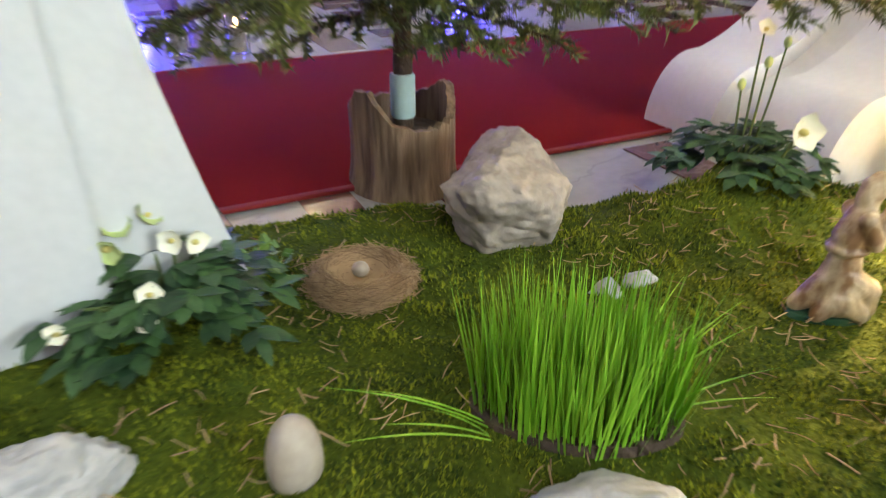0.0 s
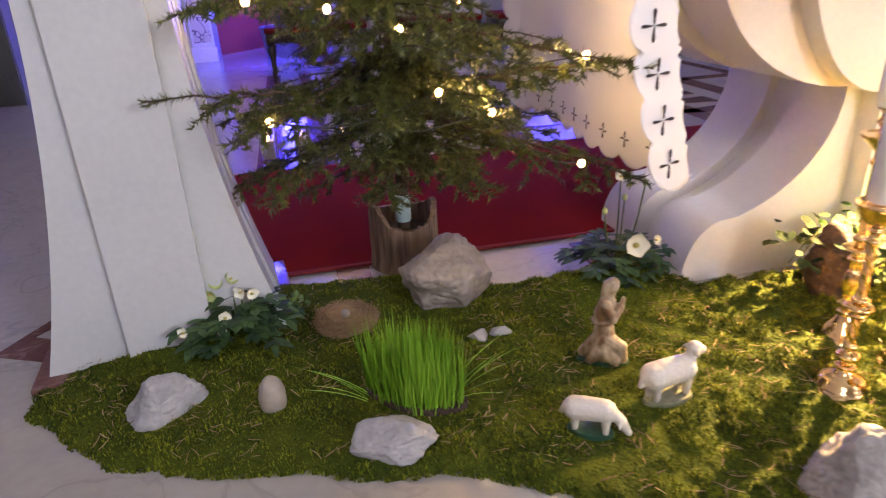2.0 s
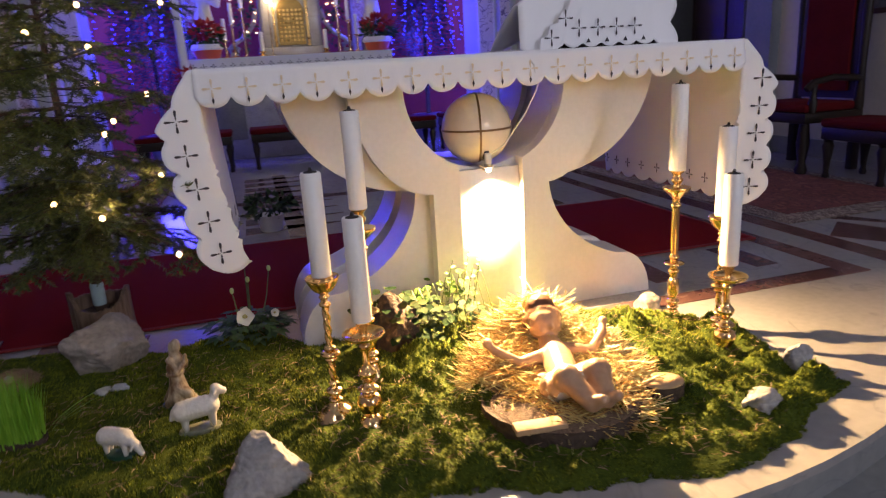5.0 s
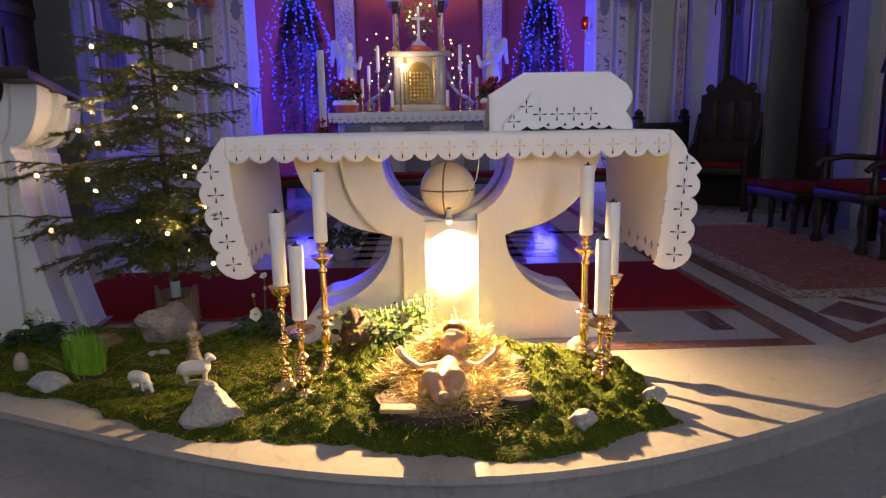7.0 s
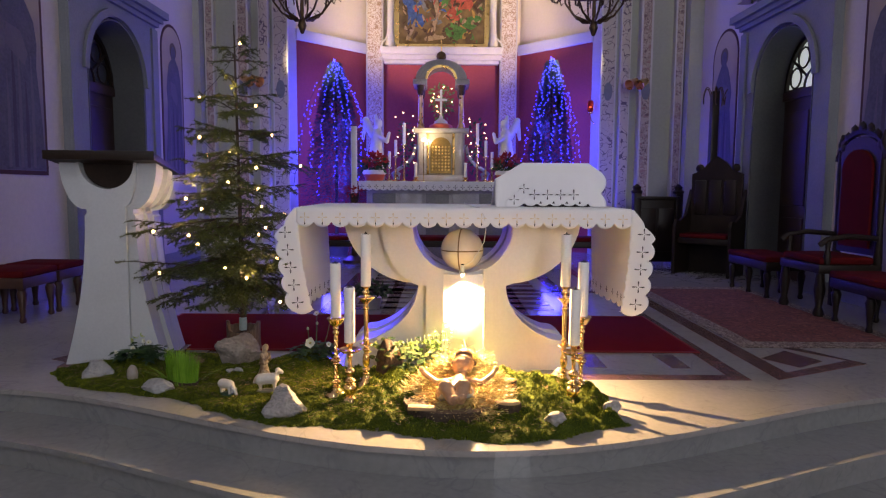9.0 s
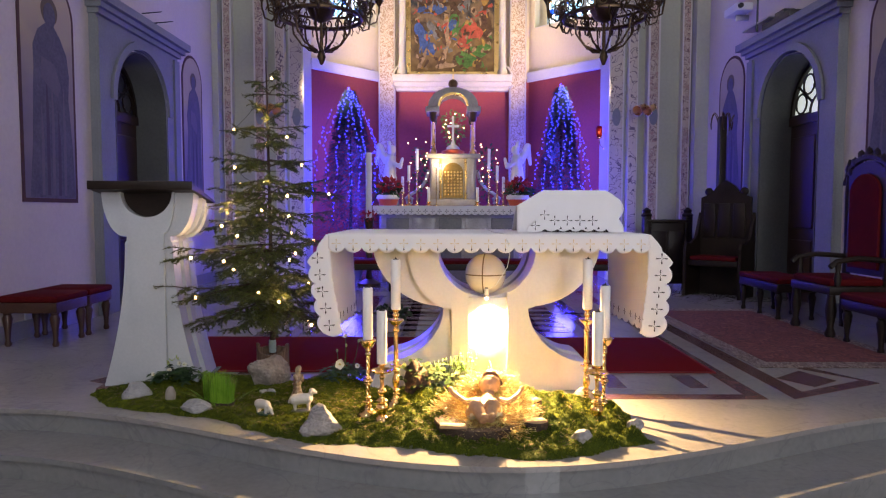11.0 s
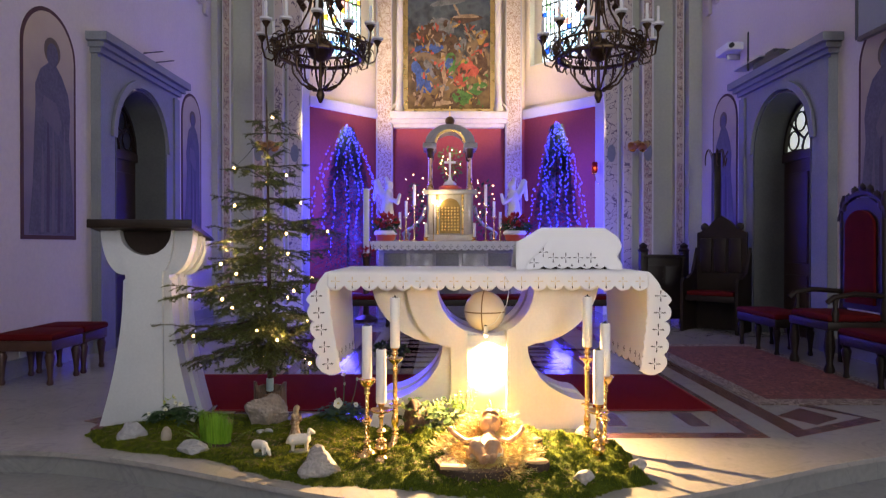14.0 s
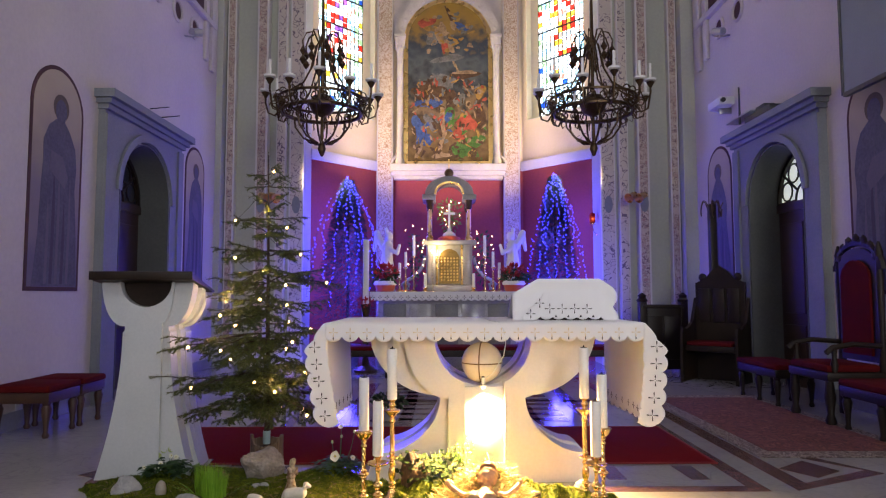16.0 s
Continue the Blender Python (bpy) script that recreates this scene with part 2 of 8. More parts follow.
M_IVYEDGE = mat("shaded_variegated_leaf", (0.012, 0.032, 0.009), (0.07, 0.085, 0.03), 0.8, 0, 40, 90, 0.1, vary=0.5, island=True, spread=0.3, spec=0.1)
M_PETAL = mat("white_petal", (0.70, 0.70, 0.55), (0.78, 0.78, 0.66), 0.6, 0, 20, 90, 0.05)
M_PETALG = mat("greenish_petal", (0.36, 0.46, 0.15), (0.52, 0.60, 0.28), 0.6, 0, 20, 90, 0.05)
M_STAMEN = mat("yellow_stamen", (0.42, 0.36, 0.10), (0.5, 0.44, 0.16), 0.7)
M_STEM = mat("plant_stem", (0.06, 0.11, 0.02), (0.12, 0.15, 0.05), 0.6)
M_BARK = mat("bark", (0.032, 0.021, 0.014), (0.095, 0.062, 0.04), 0.9, 0, 14, 70, 0.9, spread=0.5)
M_LOGBARK = mat("pale_debarked_wood", (0.075, 0.042, 0.024), (0.30, 0.205, 0.13), 0.8, 0, 26, 90, 0.7, spread=0.3, stretch=(1, 1, 0.10))
M_CUTWOOD = mat("cut_wood", (0.42, 0.27, 0.13), (0.52, 0.36, 0.2), 0.75, 0, 10, 80, 0.2)
M_NEEDLE = mat("spruce_needles", (0.028, 0.046, 0.011), (0.13, 0.145, 0.028), 0.5, 0, 3, 20, 0, vary=0.5, island=True, spread=0.5)
M_STRAW = mat("straw", (0.459, 0.257, 0.061), (0.750, 0.661, 0.257), 0.45, 0, 5, 40, 0, vary=0.8, island=True, spread=0.5)
M_NEST = mat("dry_nest_fibre", (0.17, 0.105, 0.055), (0.36, 0.25, 0.14), 0.85, 0, 5, 40, 0, vary=0.5, island=True, spread=0.5)
M_INFANT = mat("painted_infant_plaster", (0.40, 0.235, 0.13), (0.50, 0.32, 0.19), 0.36, 0, 9, 70, 0.06)


def zone(m, spots, color):
    """Paints round spots (centre, radius) of a surface in one more colour, with a slightly uneven edge."""
    n, link = m.node_tree.nodes, m.node_tree.links.new
    co, tex = n.new("ShaderNodeTexCoord"), n.new("ShaderNodeTexNoise")
    tex.inputs["Scale"].default_value = 40
    link(co.outputs["Object"], tex.inputs["Vector"])
    for centre, radius in spots:
        far, edge_, less, mx = n.new("ShaderNodeVectorMath"), n.new("ShaderNodeMath"), n.new("ShaderNodeMath"), n.new("ShaderNodeMix")
        far.operation, far.inputs[1].default_value = "DISTANCE", centre
        link(co.outputs["Object"], far.inputs[0])
        edge_.operation, edge_.inputs[1].default_value = "MULTIPLY_ADD", 0.02
        link(tex.outputs[0], edge_.inputs[0])
        link(far.outputs["Value"], edge_.inputs[2])
        less.operation, less.inputs[1].default_value = "LESS_THAN", radius + 0.01
        link(edge_.outputs[0], less.inputs[0])
        mx.data_type = "RGBA"
        link(less.outputs[0], mx.inputs["Factor"])
        link(n["Principled BSDF"].inputs["Base Color"].links[0].from_socket, mx.inputs["A"])
        mx.inputs["B"].default_value = (*color, 1)
        link(mx.outputs["Result"], n["Principled BSDF"].inputs["Base Color"])


zone(M_INFANT, [((-0.078, -0.925, 0.119), 0.072), ((-0.030, -0.93, 0.125), 0.066)], (0.60, 0.62, 0.60))
zone(M_INFANT, [((-0.005, -0.545, 0.225), 0.078), ((-0.066, -0.588, 0.177), 0.036), ((0.054, -0.582, 0.179), 0.036)], (0.12, 0.055, 0.025))
M_IVORY = mat("old_painted_plaster", (0.17, 0.095, 0.045), (0.56, 0.47, 0.32), 0.42, 0, 20, 70, 0.3, spread=0.22, stretch=(1, 1, 0.55))
M_SHEEP = mat("white_glazed_plaster", (0.62, 0.58, 0.50), (0.74, 0.71, 0.64), 0.4, 0, 12, 90, 0.25)
M_GREENBASE = mat("green_painted_base", (0.012, 0.05, 0.03), (0.03, 0.09, 0.05), 0.35, 0, 16, 80, 0.15)
M_GREYBASE = mat("mossy_painted_base", (0.16, 0.18, 0.11), (0.28, 0.28, 0.2), 0.5, 0, 16, 80, 0.15)
M_GLOBE = mat("ivory_globe", (0.66, 0.60, 0.50), (0.72, 0.66, 0.56), 0.18, 0, 4, 50, 0.01)
M_BAND = mat("brown_band", (0.13, 0.08, 0.035), (0.2, 0.13, 0.06), 0.35, 0.3)
M_METAL = mat("grey_metal", (0.36, 0.36, 0.37), (0.46, 0.46, 0.47), 0.3, 0.9)
M_BLACK = mat("black_plastic", (0.015, 0.015, 0.017), (0.03, 0.03, 0.033), 0.4)
M_PLASTICW = mat("white_plastic", (0.62, 0.62, 0.62), (0.68, 0.68, 0.68), 0.4)
M_SCREEN = mat("projection_screen", (0.20, 0.22, 0.26), (0.23, 0.25, 0.29), 0.6)
M_GILT = mat("gilt", (0.70, 0.44, 0.13), (0.80, 0.56, 0.22), 0.28, 1.0, 10, 90, 0.15)
M_DOORGOLD = mat("dark_gilt_lattice", (0.14, 0.085, 0.02), (0.24, 0.15, 0.045), 0.35, 0.9, 20, 90, 0.2)
M_TERRA = mat("red_pot", (0.45, 0.07, 0.03), (0.55, 0.1, 0.05), 0.5)
M_POINS = mat("poinsettia_bracts", (0.30, 0.012, 0.012), (0.45, 0.03, 0.02), 0.6, 0, 12, 60, 0, vary=0.3, island=True)
M_GREYSTONE = mat("dark_altar_stone", (0.10, 0.10, 0.10), (0.20, 0.19, 0.18), 0.4, 0, 4, 40, 0.05, spread=0.5)
M_TABSTONE = marble("tabernacle_marble", (0.40, 0.38, 0.36), (0.30, 0.285, 0.275), (0.18, 0.16, 0.15), 0.2, 8)
M_TRUNKTIE = mat("pale_blue_band", (0.33, 0.46, 0.47), (0.42, 0.55, 0.56), 0.6)
M_CABLE = mat("dark_cable", (0.02, 0.025, 0.015), (0.03, 0.035, 0.02), 0.6)
M_SHIRT = mat("soft_blue_cloth", (0.30, 0.34, 0.36), (0.4, 0.44, 0.45), 0.8)
M_CLEAR = mat("clear_glass", (0.9, 0.9, 0.9), (0.95, 0.95, 0.95), 0.05, 0, 3, 30, 0, trans=1.0)
M_WARMBULB = glow("warm_bulb", (1.0, 0.58, 0.22), 9.0)
M_BLUEBULB = glow("blue_bulb", (0.030, 0.034, 1.0), 8.0)
M_LAMPFACE = glow("lamp_lens", (1.0, 0.80, 0.5), 12.0)
M_FANGLOW = glow("dim_daylight_pane", (0.85, 0.90, 0.80), 0.55)
M_SKYGLOW = glow("overcast_backdrop", (0.88, 0.94, 1.0), 6.0)


# ---- mesh helpers ----
def part(name, bm, material, parent=None, label="", smooth=40, loc=None):
    """Links a bmesh as one mesh object, under a thing or a part; smooth: the angle up to which edges shade smoothly."""
    me = bpy.data.meshes.new(name)
    bmesh.ops.recalc_face_normals(bm, faces=bm.faces)
    bm.to_mesh(me)
    bm.free()
    me.materials.append(material)
    if smooth:
        me.polygons.foreach_set("use_smooth", [True] * len(me.polygons))
        me.set_sharp_from_angle(angle=radians(smooth))
    ob = new(name, me)
    if parent:
        ob.parent = parent
    if loc is not None:
        ob.matrix_basis = loc if isinstance(loc, Matrix) else Matrix.Translation(loc)
    if label:
        ob["label"] = label
    return ob


def raw(name, verts, faces, material, parent=None, label="", smooth=False):
    me = bpy.data.meshes.new(name)
    me.from_pydata(verts, [], faces)
    me.materials.append(material)
    if smooth:
        me.polygons.foreach_set("use_smooth", [True] * len(me.polygons))
    ob = new(name, me)
    if parent:
        ob.parent = parent
    if label:
        ob["label"] = label
    return ob


def thing(name, label, category, m=None, group="", kind=""):
    ob = new(name)
    ob.empty_display_size = 0.1
    if m is not None:
        ob.matrix_world = m
    return tagged(ob, label, category, group, kind)


def BM():
    return bmesh.new()


def box(bm, x0, x1, y0, y1, z0, z1, bev=0.0, m=None):
    t = Matrix.Translation(((x0 + x1) / 2, (y0 + y1) / 2, (z0 + z1) / 2)) @ Matrix.Diagonal((abs(x1 - x0), abs(y1 - y0), abs(z1 - z0), 1))
    vs = bmesh.ops.create_cube(bm, size=1, matrix=(m @ t) if m else t)["verts"]
    if bev:
        es = list({e for v in vs for e in v.link_edges})
        bmesh.ops.bevel(bm, geom=es, offset=bev, segments=2, affect="EDGES", profile=0.5)
    return bm


def cyl(bm, p, q, r0, r1=None, seg=12):
    p, q = Vector(p), Vector(q)
    d = q - p
    m = Matrix.Translation((p + q) / 2) @ d.to_track_quat("Z", "Y").to_matrix().to_4x4()
    bmesh.ops.create_cone(bm, cap_ends=True, segments=seg, radius1=r0, radius2=r0 if r1 is None else r1, depth=d.length, matrix=m)
    return bm


def ball(bm, p, r, sub=2, s=(1, 1, 1), rot=None):
    m = Matrix.Translation(p) @ (rot or Matrix.Identity(4)) @ Matrix.Diagonal((*s, 1))
    bmesh.ops.create_icosphere(bm, subdivisions=sub, radius=r, matrix=m)
    return bm


def lathe(bm, prof, seg=24, at=(0, 0, 0), twist=None):
    """Turns a profile of (radius, height) round the upright axis."""
    rings = []
    for r, z in prof:
        rings.append([bm.verts.new((at[0] + r * math.cos(2 * math.pi * k / seg), at[1] + r * math.sin(2 * math.pi * k / seg), at[2] + z)) for k in range(seg)])
    for a, b in zip(rings, rings[1:]):
        for k in range(seg):
            bm.faces.new((a[k], a[(k + 1) % seg], b[(k + 1) % seg], b[k]))
    bm.faces.new(rings[0][::-1])
    bm.faces.new(rings[-1])
    return bm


def tube(bm, pts, r, seg=6, r1=None):
    """A round bar along a line of points, tapering to r1."""
    pts = [Vector(p) for p in pts]
    n, rings = len(pts), []
    side = Vector((0.13, 0.31, 0.94))
    for i, p in enumerate(pts):
        d = (pts[min(i + 1, n - 1)] - pts[max(i - 1, 0)]).normalized()
        u = d.cross(side if abs(d.dot(side)) < 0.95 else Vector((1, 0, 0))).normalized()
        w = d.cross(u)
        rad = r if r1 is None else r + (r1 - r) * i / max(1, n - 1)
        rings.append([bm.verts.new(p + rad * (math.cos(2 * math.pi * k / seg) * u + math.sin(2 * math.pi * k / seg) * w)) for k in range(seg)])
    for a, b in zip(rings, rings[1:]):
        for k in range(seg):
            bm.faces.new((a[k], a[(k + 1) % seg], b[(k + 1) % seg], b[k]))
    bm.faces.new(rings[0][::-1])
    bm.faces.new(rings[-1])
    return bm


def prism(bm, pts, a0, a1, axis="y"):
    """Pushes a flat outline through from a0 to a1. Outline (x, z) for axis y, (y, z) for axis x, (x, y) for axis z."""
    def at(p, a):
        return {"y": (p[0], a, p[1]), "x": (a, p[0], p[1]), "z": (p[0], p[1], a)}[axis]
    lo, hi = [bm.verts.new(at(p, a0)) for p in pts], [bm.verts.new(at(p, a1)) for p in pts]
    caps = [bm.faces.new(lo[::-1]), bm.faces.new(hi)]
    for k in range(len(pts)):
        bm.faces.new((lo[k], lo[(k + 1) % len(pts)], hi[(k + 1) % len(pts)], hi[k]))
    for cap in caps:
        cap.normal_update()
    bmesh.ops.triangulate(bm, faces=caps, ngon_method="EAR_CLIP")
    return bm


def arc(cx, cz, rx, rz, a0, a1, n=12):
    return [(cx + rx * math.cos(radians(a0 + (a1 - a0) * k / n)), cz + rz * math.sin(radians(a0 + (a1 - a0) * k / n))) for k in range(n + 1)]


def blob(name, pieces, material, parent=None, label="", voxel=0.006, smooth=2):
    """One soft solid out of overlapping limbs: each piece is (p, q, r0, r1)."""
    bm = BM()
    for p, q, r0, r1 in pieces:
        p, q = Vector(p), Vector(q)
        n = max(2, int((q - p).length / (0.35 * min(r0, r1))) + 1)
        for k in range(n):
            f = k / (n - 1)
            ball(bm, p.lerp(q, f), r0 + (r1 - r0) * f, 2)
    ob = part(name, bm, material, parent, label, 0)
    rm = ob.modifiers.new("Remesh", "REMESH")
    rm.mode, rm.voxel_size, rm.use_smooth_shade = "VOXEL", voxel, True
    sm = ob.modifiers.new("Smooth", "SMOOTH")
    sm.iterations, sm.factor = smooth, 0.5
    return ob


def structure(name, bm, material, label, category="", smooth=0):
    return tagged(part(name, bm, material, None, "", smooth), label, category or name.split("_")[0], "", "structure")

# ---- the church: floors, walls, arch, apse ----
WX0, WX1, AX = -3.62, 3.50, -0.11          # inner faces of the side walls; the church's axis
EDGE_N = 60


def edge(x, out=0.0):
    """The curved front of the sanctuary platform."""
    return -0.50 - out - 0.86 * math.cos(math.pi * max(-1.0, min(1.0, (x - 0.02) / 2.9)) / 2) ** 2


def platform(bm, out, z0, z1, back=9.6):
    xs = [-4.8 + 9.5 * k / EDGE_N for k in range(EDGE_N + 1)]
    return prism(bm, [(x, edge(x, out)) for x in xs] + [(4.7, back), (-4.8, back)], z0, z1, "z")


floor = structure("floor", platform(BM(), 0.0, -0.028, 0.0), M_FLOOR, "polished white marble floor with brown inlaid bands", "floor")
structure("step_1", platform(BM(), -0.022, -0.135, -0.028), M_STEP, "grey-white marble riser under a curved nosing", "step")
structure("step_2", platform(BM(), 0.36, -0.165, -0.135), M_STEP, "grey-white marble step with a curved edge", "step")
structure("step_2_riser", platform(BM(), 0.338, -0.27, -0.165), M_STEP, "grey-white marble riser under a curved step", "step")
structure("step_3", platform(BM(), 0.74, -0.30, -0.27), M_STEP, "grey-white marble step with a curved edge", "step")
structure("step_3_riser", platform(BM(), 0.718, -0.405, -0.30), M_STEP, "grey-white marble riser under a curved step", "step")
structure("floor_nave", box(BM(), -4.8, 4.7, -9.8, 1.0, -0.50, -0.405), M_NAVE, "grey stone floor of the nave", "floor")


def inlay(pts, z=0.003, name="inlay", material=None):
    return part(name, prism(BM(), pts, 0.0005, z, "z"), material or M_INLAY, floor, "", 0)


def rect(x0, x1, y0, y1, **k):
    return inlay([(x0, y0), (x1, y0), (x1, y1), (x0, y1)], **k)


# bands round the altar's place and the side field, a short bar, the lozenge in its frame, teeth behind the runner
for sx in (1, -1):
    def X(x, sx=sx):
        return x if sx > 0 else 0.0 - x
    a = sorted((X(-0.05), X(1.62)))
    rect(a[0], a[1], -0.27, -0.165)
    inlay([(X(1.62), -0.27), (X(1.75), -0.27), (X(1.75), 5.2), (X(1.64), 5.2), (X(1.64), -0.165), (X(1.62), -0.165)])
    inlay([(X(1.34), 0.33), (X(1.48), 0.33), (X(1.48), -0.01), (X(1.36), -0.01)])
    inlay([(X(0.80), 0.33), (X(0.94), 0.33), (X(0.94), -0.01), (X(0.82), -0.01)])
    inlay([(X(1.92), -0.26), (X(2.05), -0.10), (X(2.05), 5.2), (X(1.92), 5.2)])
    inlay([(X(1.92), -0.26), (X(2.70), 0.12), (X(2.62), 0.20), (X(2.05), -0.10)])
    inlay([(X(2.70), 0.12), (X(2.62), 0.20), (X(2.36), 0.54), (X(2.47), 0.54)])
    inlay([(X(2.06), 0.25), (X(2.20), 0.02), (X(2.44), 0.18), (X(2.33), 0.46)])
    rect(*sorted((X(0.55), X(0.68))), 1.75, 4.6)
for k in range(9):
    y = 1.95 + 0.29 * k
    inlay([(-0.95, y), (-0.25, y + 0.10), (-0.95, y + 0.20)])
    inlay([(0.95, y), (0.25, y + 0.10), (0.95, y + 0.20)])
rect(-1.25, -1.10, 1.75, 4.6)
rect(1.10, 1.25, 1.75, 4.6)
rect(-2.2, 2.0, 3.05, 3.18)

# ---- side walls with arched door openings ----
DY, DW, DS = 2.88, 0.60, 2.27               # door: middle, half width, springing


def side_wall(name, x, out, label):
    pts = [(-9.0, -0.45), (DY - DW, -0.45), (DY - DW, DS)] + arc(DY, DS, -DW, DW, 0, 180, 16)[1:] + [(DY + DW, -0.45), (5.45, -0.45), (5.45, 8.2), (-9.0, 8.2)]
    return structure(name, prism(BM(), pts, x, x + out, "x"), M_PLASTER, label, "wall")


side_wall("wall_west", WX0, -0.55, "lilac-grey plastered side wall with a door opening")
side_wall("wall_east", WX1, 0.55, "lilac-grey plastered side wall with a door opening")
# back wall and ceiling are never in view; added to close the room
structure("wall_nave", box(BM(), -4.2, 4.1, -9.5, -9.0, -0.5, 8.2), M_PLASTER, "unseen plastered back wall that closes the nave", "wall")
structure("ceiling", box(BM(), -4.2, 4.1, -9.5, 8.4, 8.2, 8.5), M_CEIL, "unseen pale plaster ceiling that closes the room", "ceiling")
structure("baseboard_west", box(box(BM(), WX0, WX0 + 0.025, -0.4, DY - 0.95, 0.159, 0.30), WX0, WX0 + 0.025, DY + 0.95, 5.2, 0.159, 0.30), M_NAVE, "grey stone skirting along the wall", "baseboard")
structure("baseboard_east", box(box(BM(), WX1 - 0.025, WX1, -0.4, DY - 0.95, 0.159, 0.30), WX1 - 0.025, WX1, DY + 0.95, 5.2, 0.159, 0.30), M_NAVE, "grey stone skirting along the wall", "baseboard")


def doorway(n, x, s):
    """Stone surround, deep arched jamb, panelled leaf and fanlight; s: the way into the room."""
    d = thing(f"door_{n}", "dark panelled wooden door in a grey stone surround", "door", kind="structure")
    y0, y1 = DY - 0.94, DY + 0.94
    pts = [(y0, 0), (DY - DW - 0.02, 0), (DY - DW - 0.02, DS)] + arc(DY, DS, -DW - 0.02, DW + 0.02, 0, 180, 16)[1:] + [(DY + DW + 0.02, 0), (y1, 0), (y1, 3.02), (y0, 3.02)]
    part("surround", prism(BM(), pts, x - 0.02 * s, x + 0.07 * s, "x"), M_SURROUND, d, "grey stone surround", 0)
    ring = arc(DY, DS, DW + 0.10, DW + 0.10, 0, 180, 20) + arc(DY, DS, DW + 0.022, DW + 0.022, 180, 0, 20)
    part("archivolt", prism(BM(), ring, x + 0.071 * s, x + 0.10 * s, "x"), M_SURROUND, d, "", 30)
    for ya, yb in ((y0, y0 + 0.14), (y1 - 0.14, y1)):
        part("jamb_strip", box(BM(), min(x + 0.071 * s, x + 0.095 * s), max(x + 0.071 * s, x + 0.095 * s), ya, yb, 0, 2.98), M_SURROUND, d, "", 0)
    bm = BM()
    for z0, z1, pr in ((3.021, 3.07, 0.11), (3.07, 3.12, 0.15), (3.12, 3.20, 0.20)):
        e = (pr - 0.11) * 0.8
        box(bm, min(x, x + pr * s), max(x, x + pr * s), y0 - 0.02 - e, y1 + 0.02 + e, z0, z1)
    part("cornice", bm, M_SURROUND, d, "", 0)
    # the leaf stands deep in the wall
    xi = x - 0.29 * s
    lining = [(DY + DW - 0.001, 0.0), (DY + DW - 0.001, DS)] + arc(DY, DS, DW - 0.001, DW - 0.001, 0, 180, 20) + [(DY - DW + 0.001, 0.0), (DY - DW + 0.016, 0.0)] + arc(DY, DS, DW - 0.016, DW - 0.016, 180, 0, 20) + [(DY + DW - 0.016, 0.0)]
    # jamb lining in a darker grey than the surround
    part("jamb_lining", prism(BM(), lining, x + 0.068 * s, xi, "x"), M_JAMB, d, "dark grey lining of the jamb", 30)
    leaf = part("leaf", box(BM(), min(xi, xi - 0.05 * s), max(xi, xi - 0.05 * s), DY - DW, DY + DW, 0, 2.16), M_DOOR, d, "dark brown panelled leaf", 0)
    for ya, yb in ((DY - 0.52, DY - 0.06), (DY + 0.06, DY + 0.52)):
        for za, zb in ((0.15, 0.85), (0.98, 2.02)):
            part("panel", box(BM(), min(xi, xi + 0.02 * s), max(xi, xi + 0.02 * s), ya, yb, za, zb, 0.012), M_DOOR, leaf, "", 0)
    part("transom", box(BM(), min(xi + 0.03 * s, xi - 0.05 * s), max(xi + 0.03 * s, xi - 0.05 * s), DY - DW, DY + DW, 2.16, 2.26), M_DOOR, d, "", 0)
    # the east pane glows itself, in place of daylight shining through
    fan = part("fanlight", prism(BM(), arc(DY, 2.26, DW, DW, 0, 180, 20), xi - 0.03 * s, xi - 0.036 * s, "x"), M_FANGLOW if s < 0 else M_DULLGLASS, d, "pale glazed fanlight", 0)
    for a in range(0, 181, 36):
        part("bar", tube(BM(), [(xi, DY + 0.2 * math.cos(radians(a)), 2.27 + 0.2 * math.sin(radians(a))), (xi, DY + DW * math.cos(radians(a)), 2.27 + DW * math.sin(radians(a)))], 0.014), M_DARKWOOD, fan)
    for k in range(5):
        a = 18 + 36 * k
        part("bar", tube(BM(), [(xi, DY + 0.40 * math.cos(radians(a)) + 0.11 * math.cos(b), 2.27 + 0.40 * math.sin(radians(a)) + 0.11 * math.sin(b)) for b in [j * math.pi / 6 for j in range(13)]], 0.012, 5), M_DARKWOOD, fan)
    part("rim", tube(BM(), [(xi, p[0], p[1]) for p in arc(DY, 2.26, 0.2, 0.2, 0, 180, 12)], 0.014), M_DARKWOOD, fan)
    part("frame", prism(BM(), arc(DY, 2.26, DW, DW, 0, 180, 20) + arc(DY, 2.26, DW - 0.05, DW - 0.05, 180, 0, 20), xi - 0.02 * s, xi + 0.02 * s, "x"), M_DARKWOOD, fan, "", 0)
    # the space behind the leaf
    part("back", box(BM(), min(x - 0.55 * s, x - 0.60 * s), max(x - 0.55 * s, x - 0.60 * s), DY - 0.8, DY + 0.8, -0.1, 3.0), M_DARKWOOD, d, "", 0)


M_DULLGLASS = mat("dull_glass", (0.06, 0.065, 0.08), (0.09, 0.095, 0.11), 0.25)
doorway(1, WX0, 1)
doorway(2, WX1, -1)

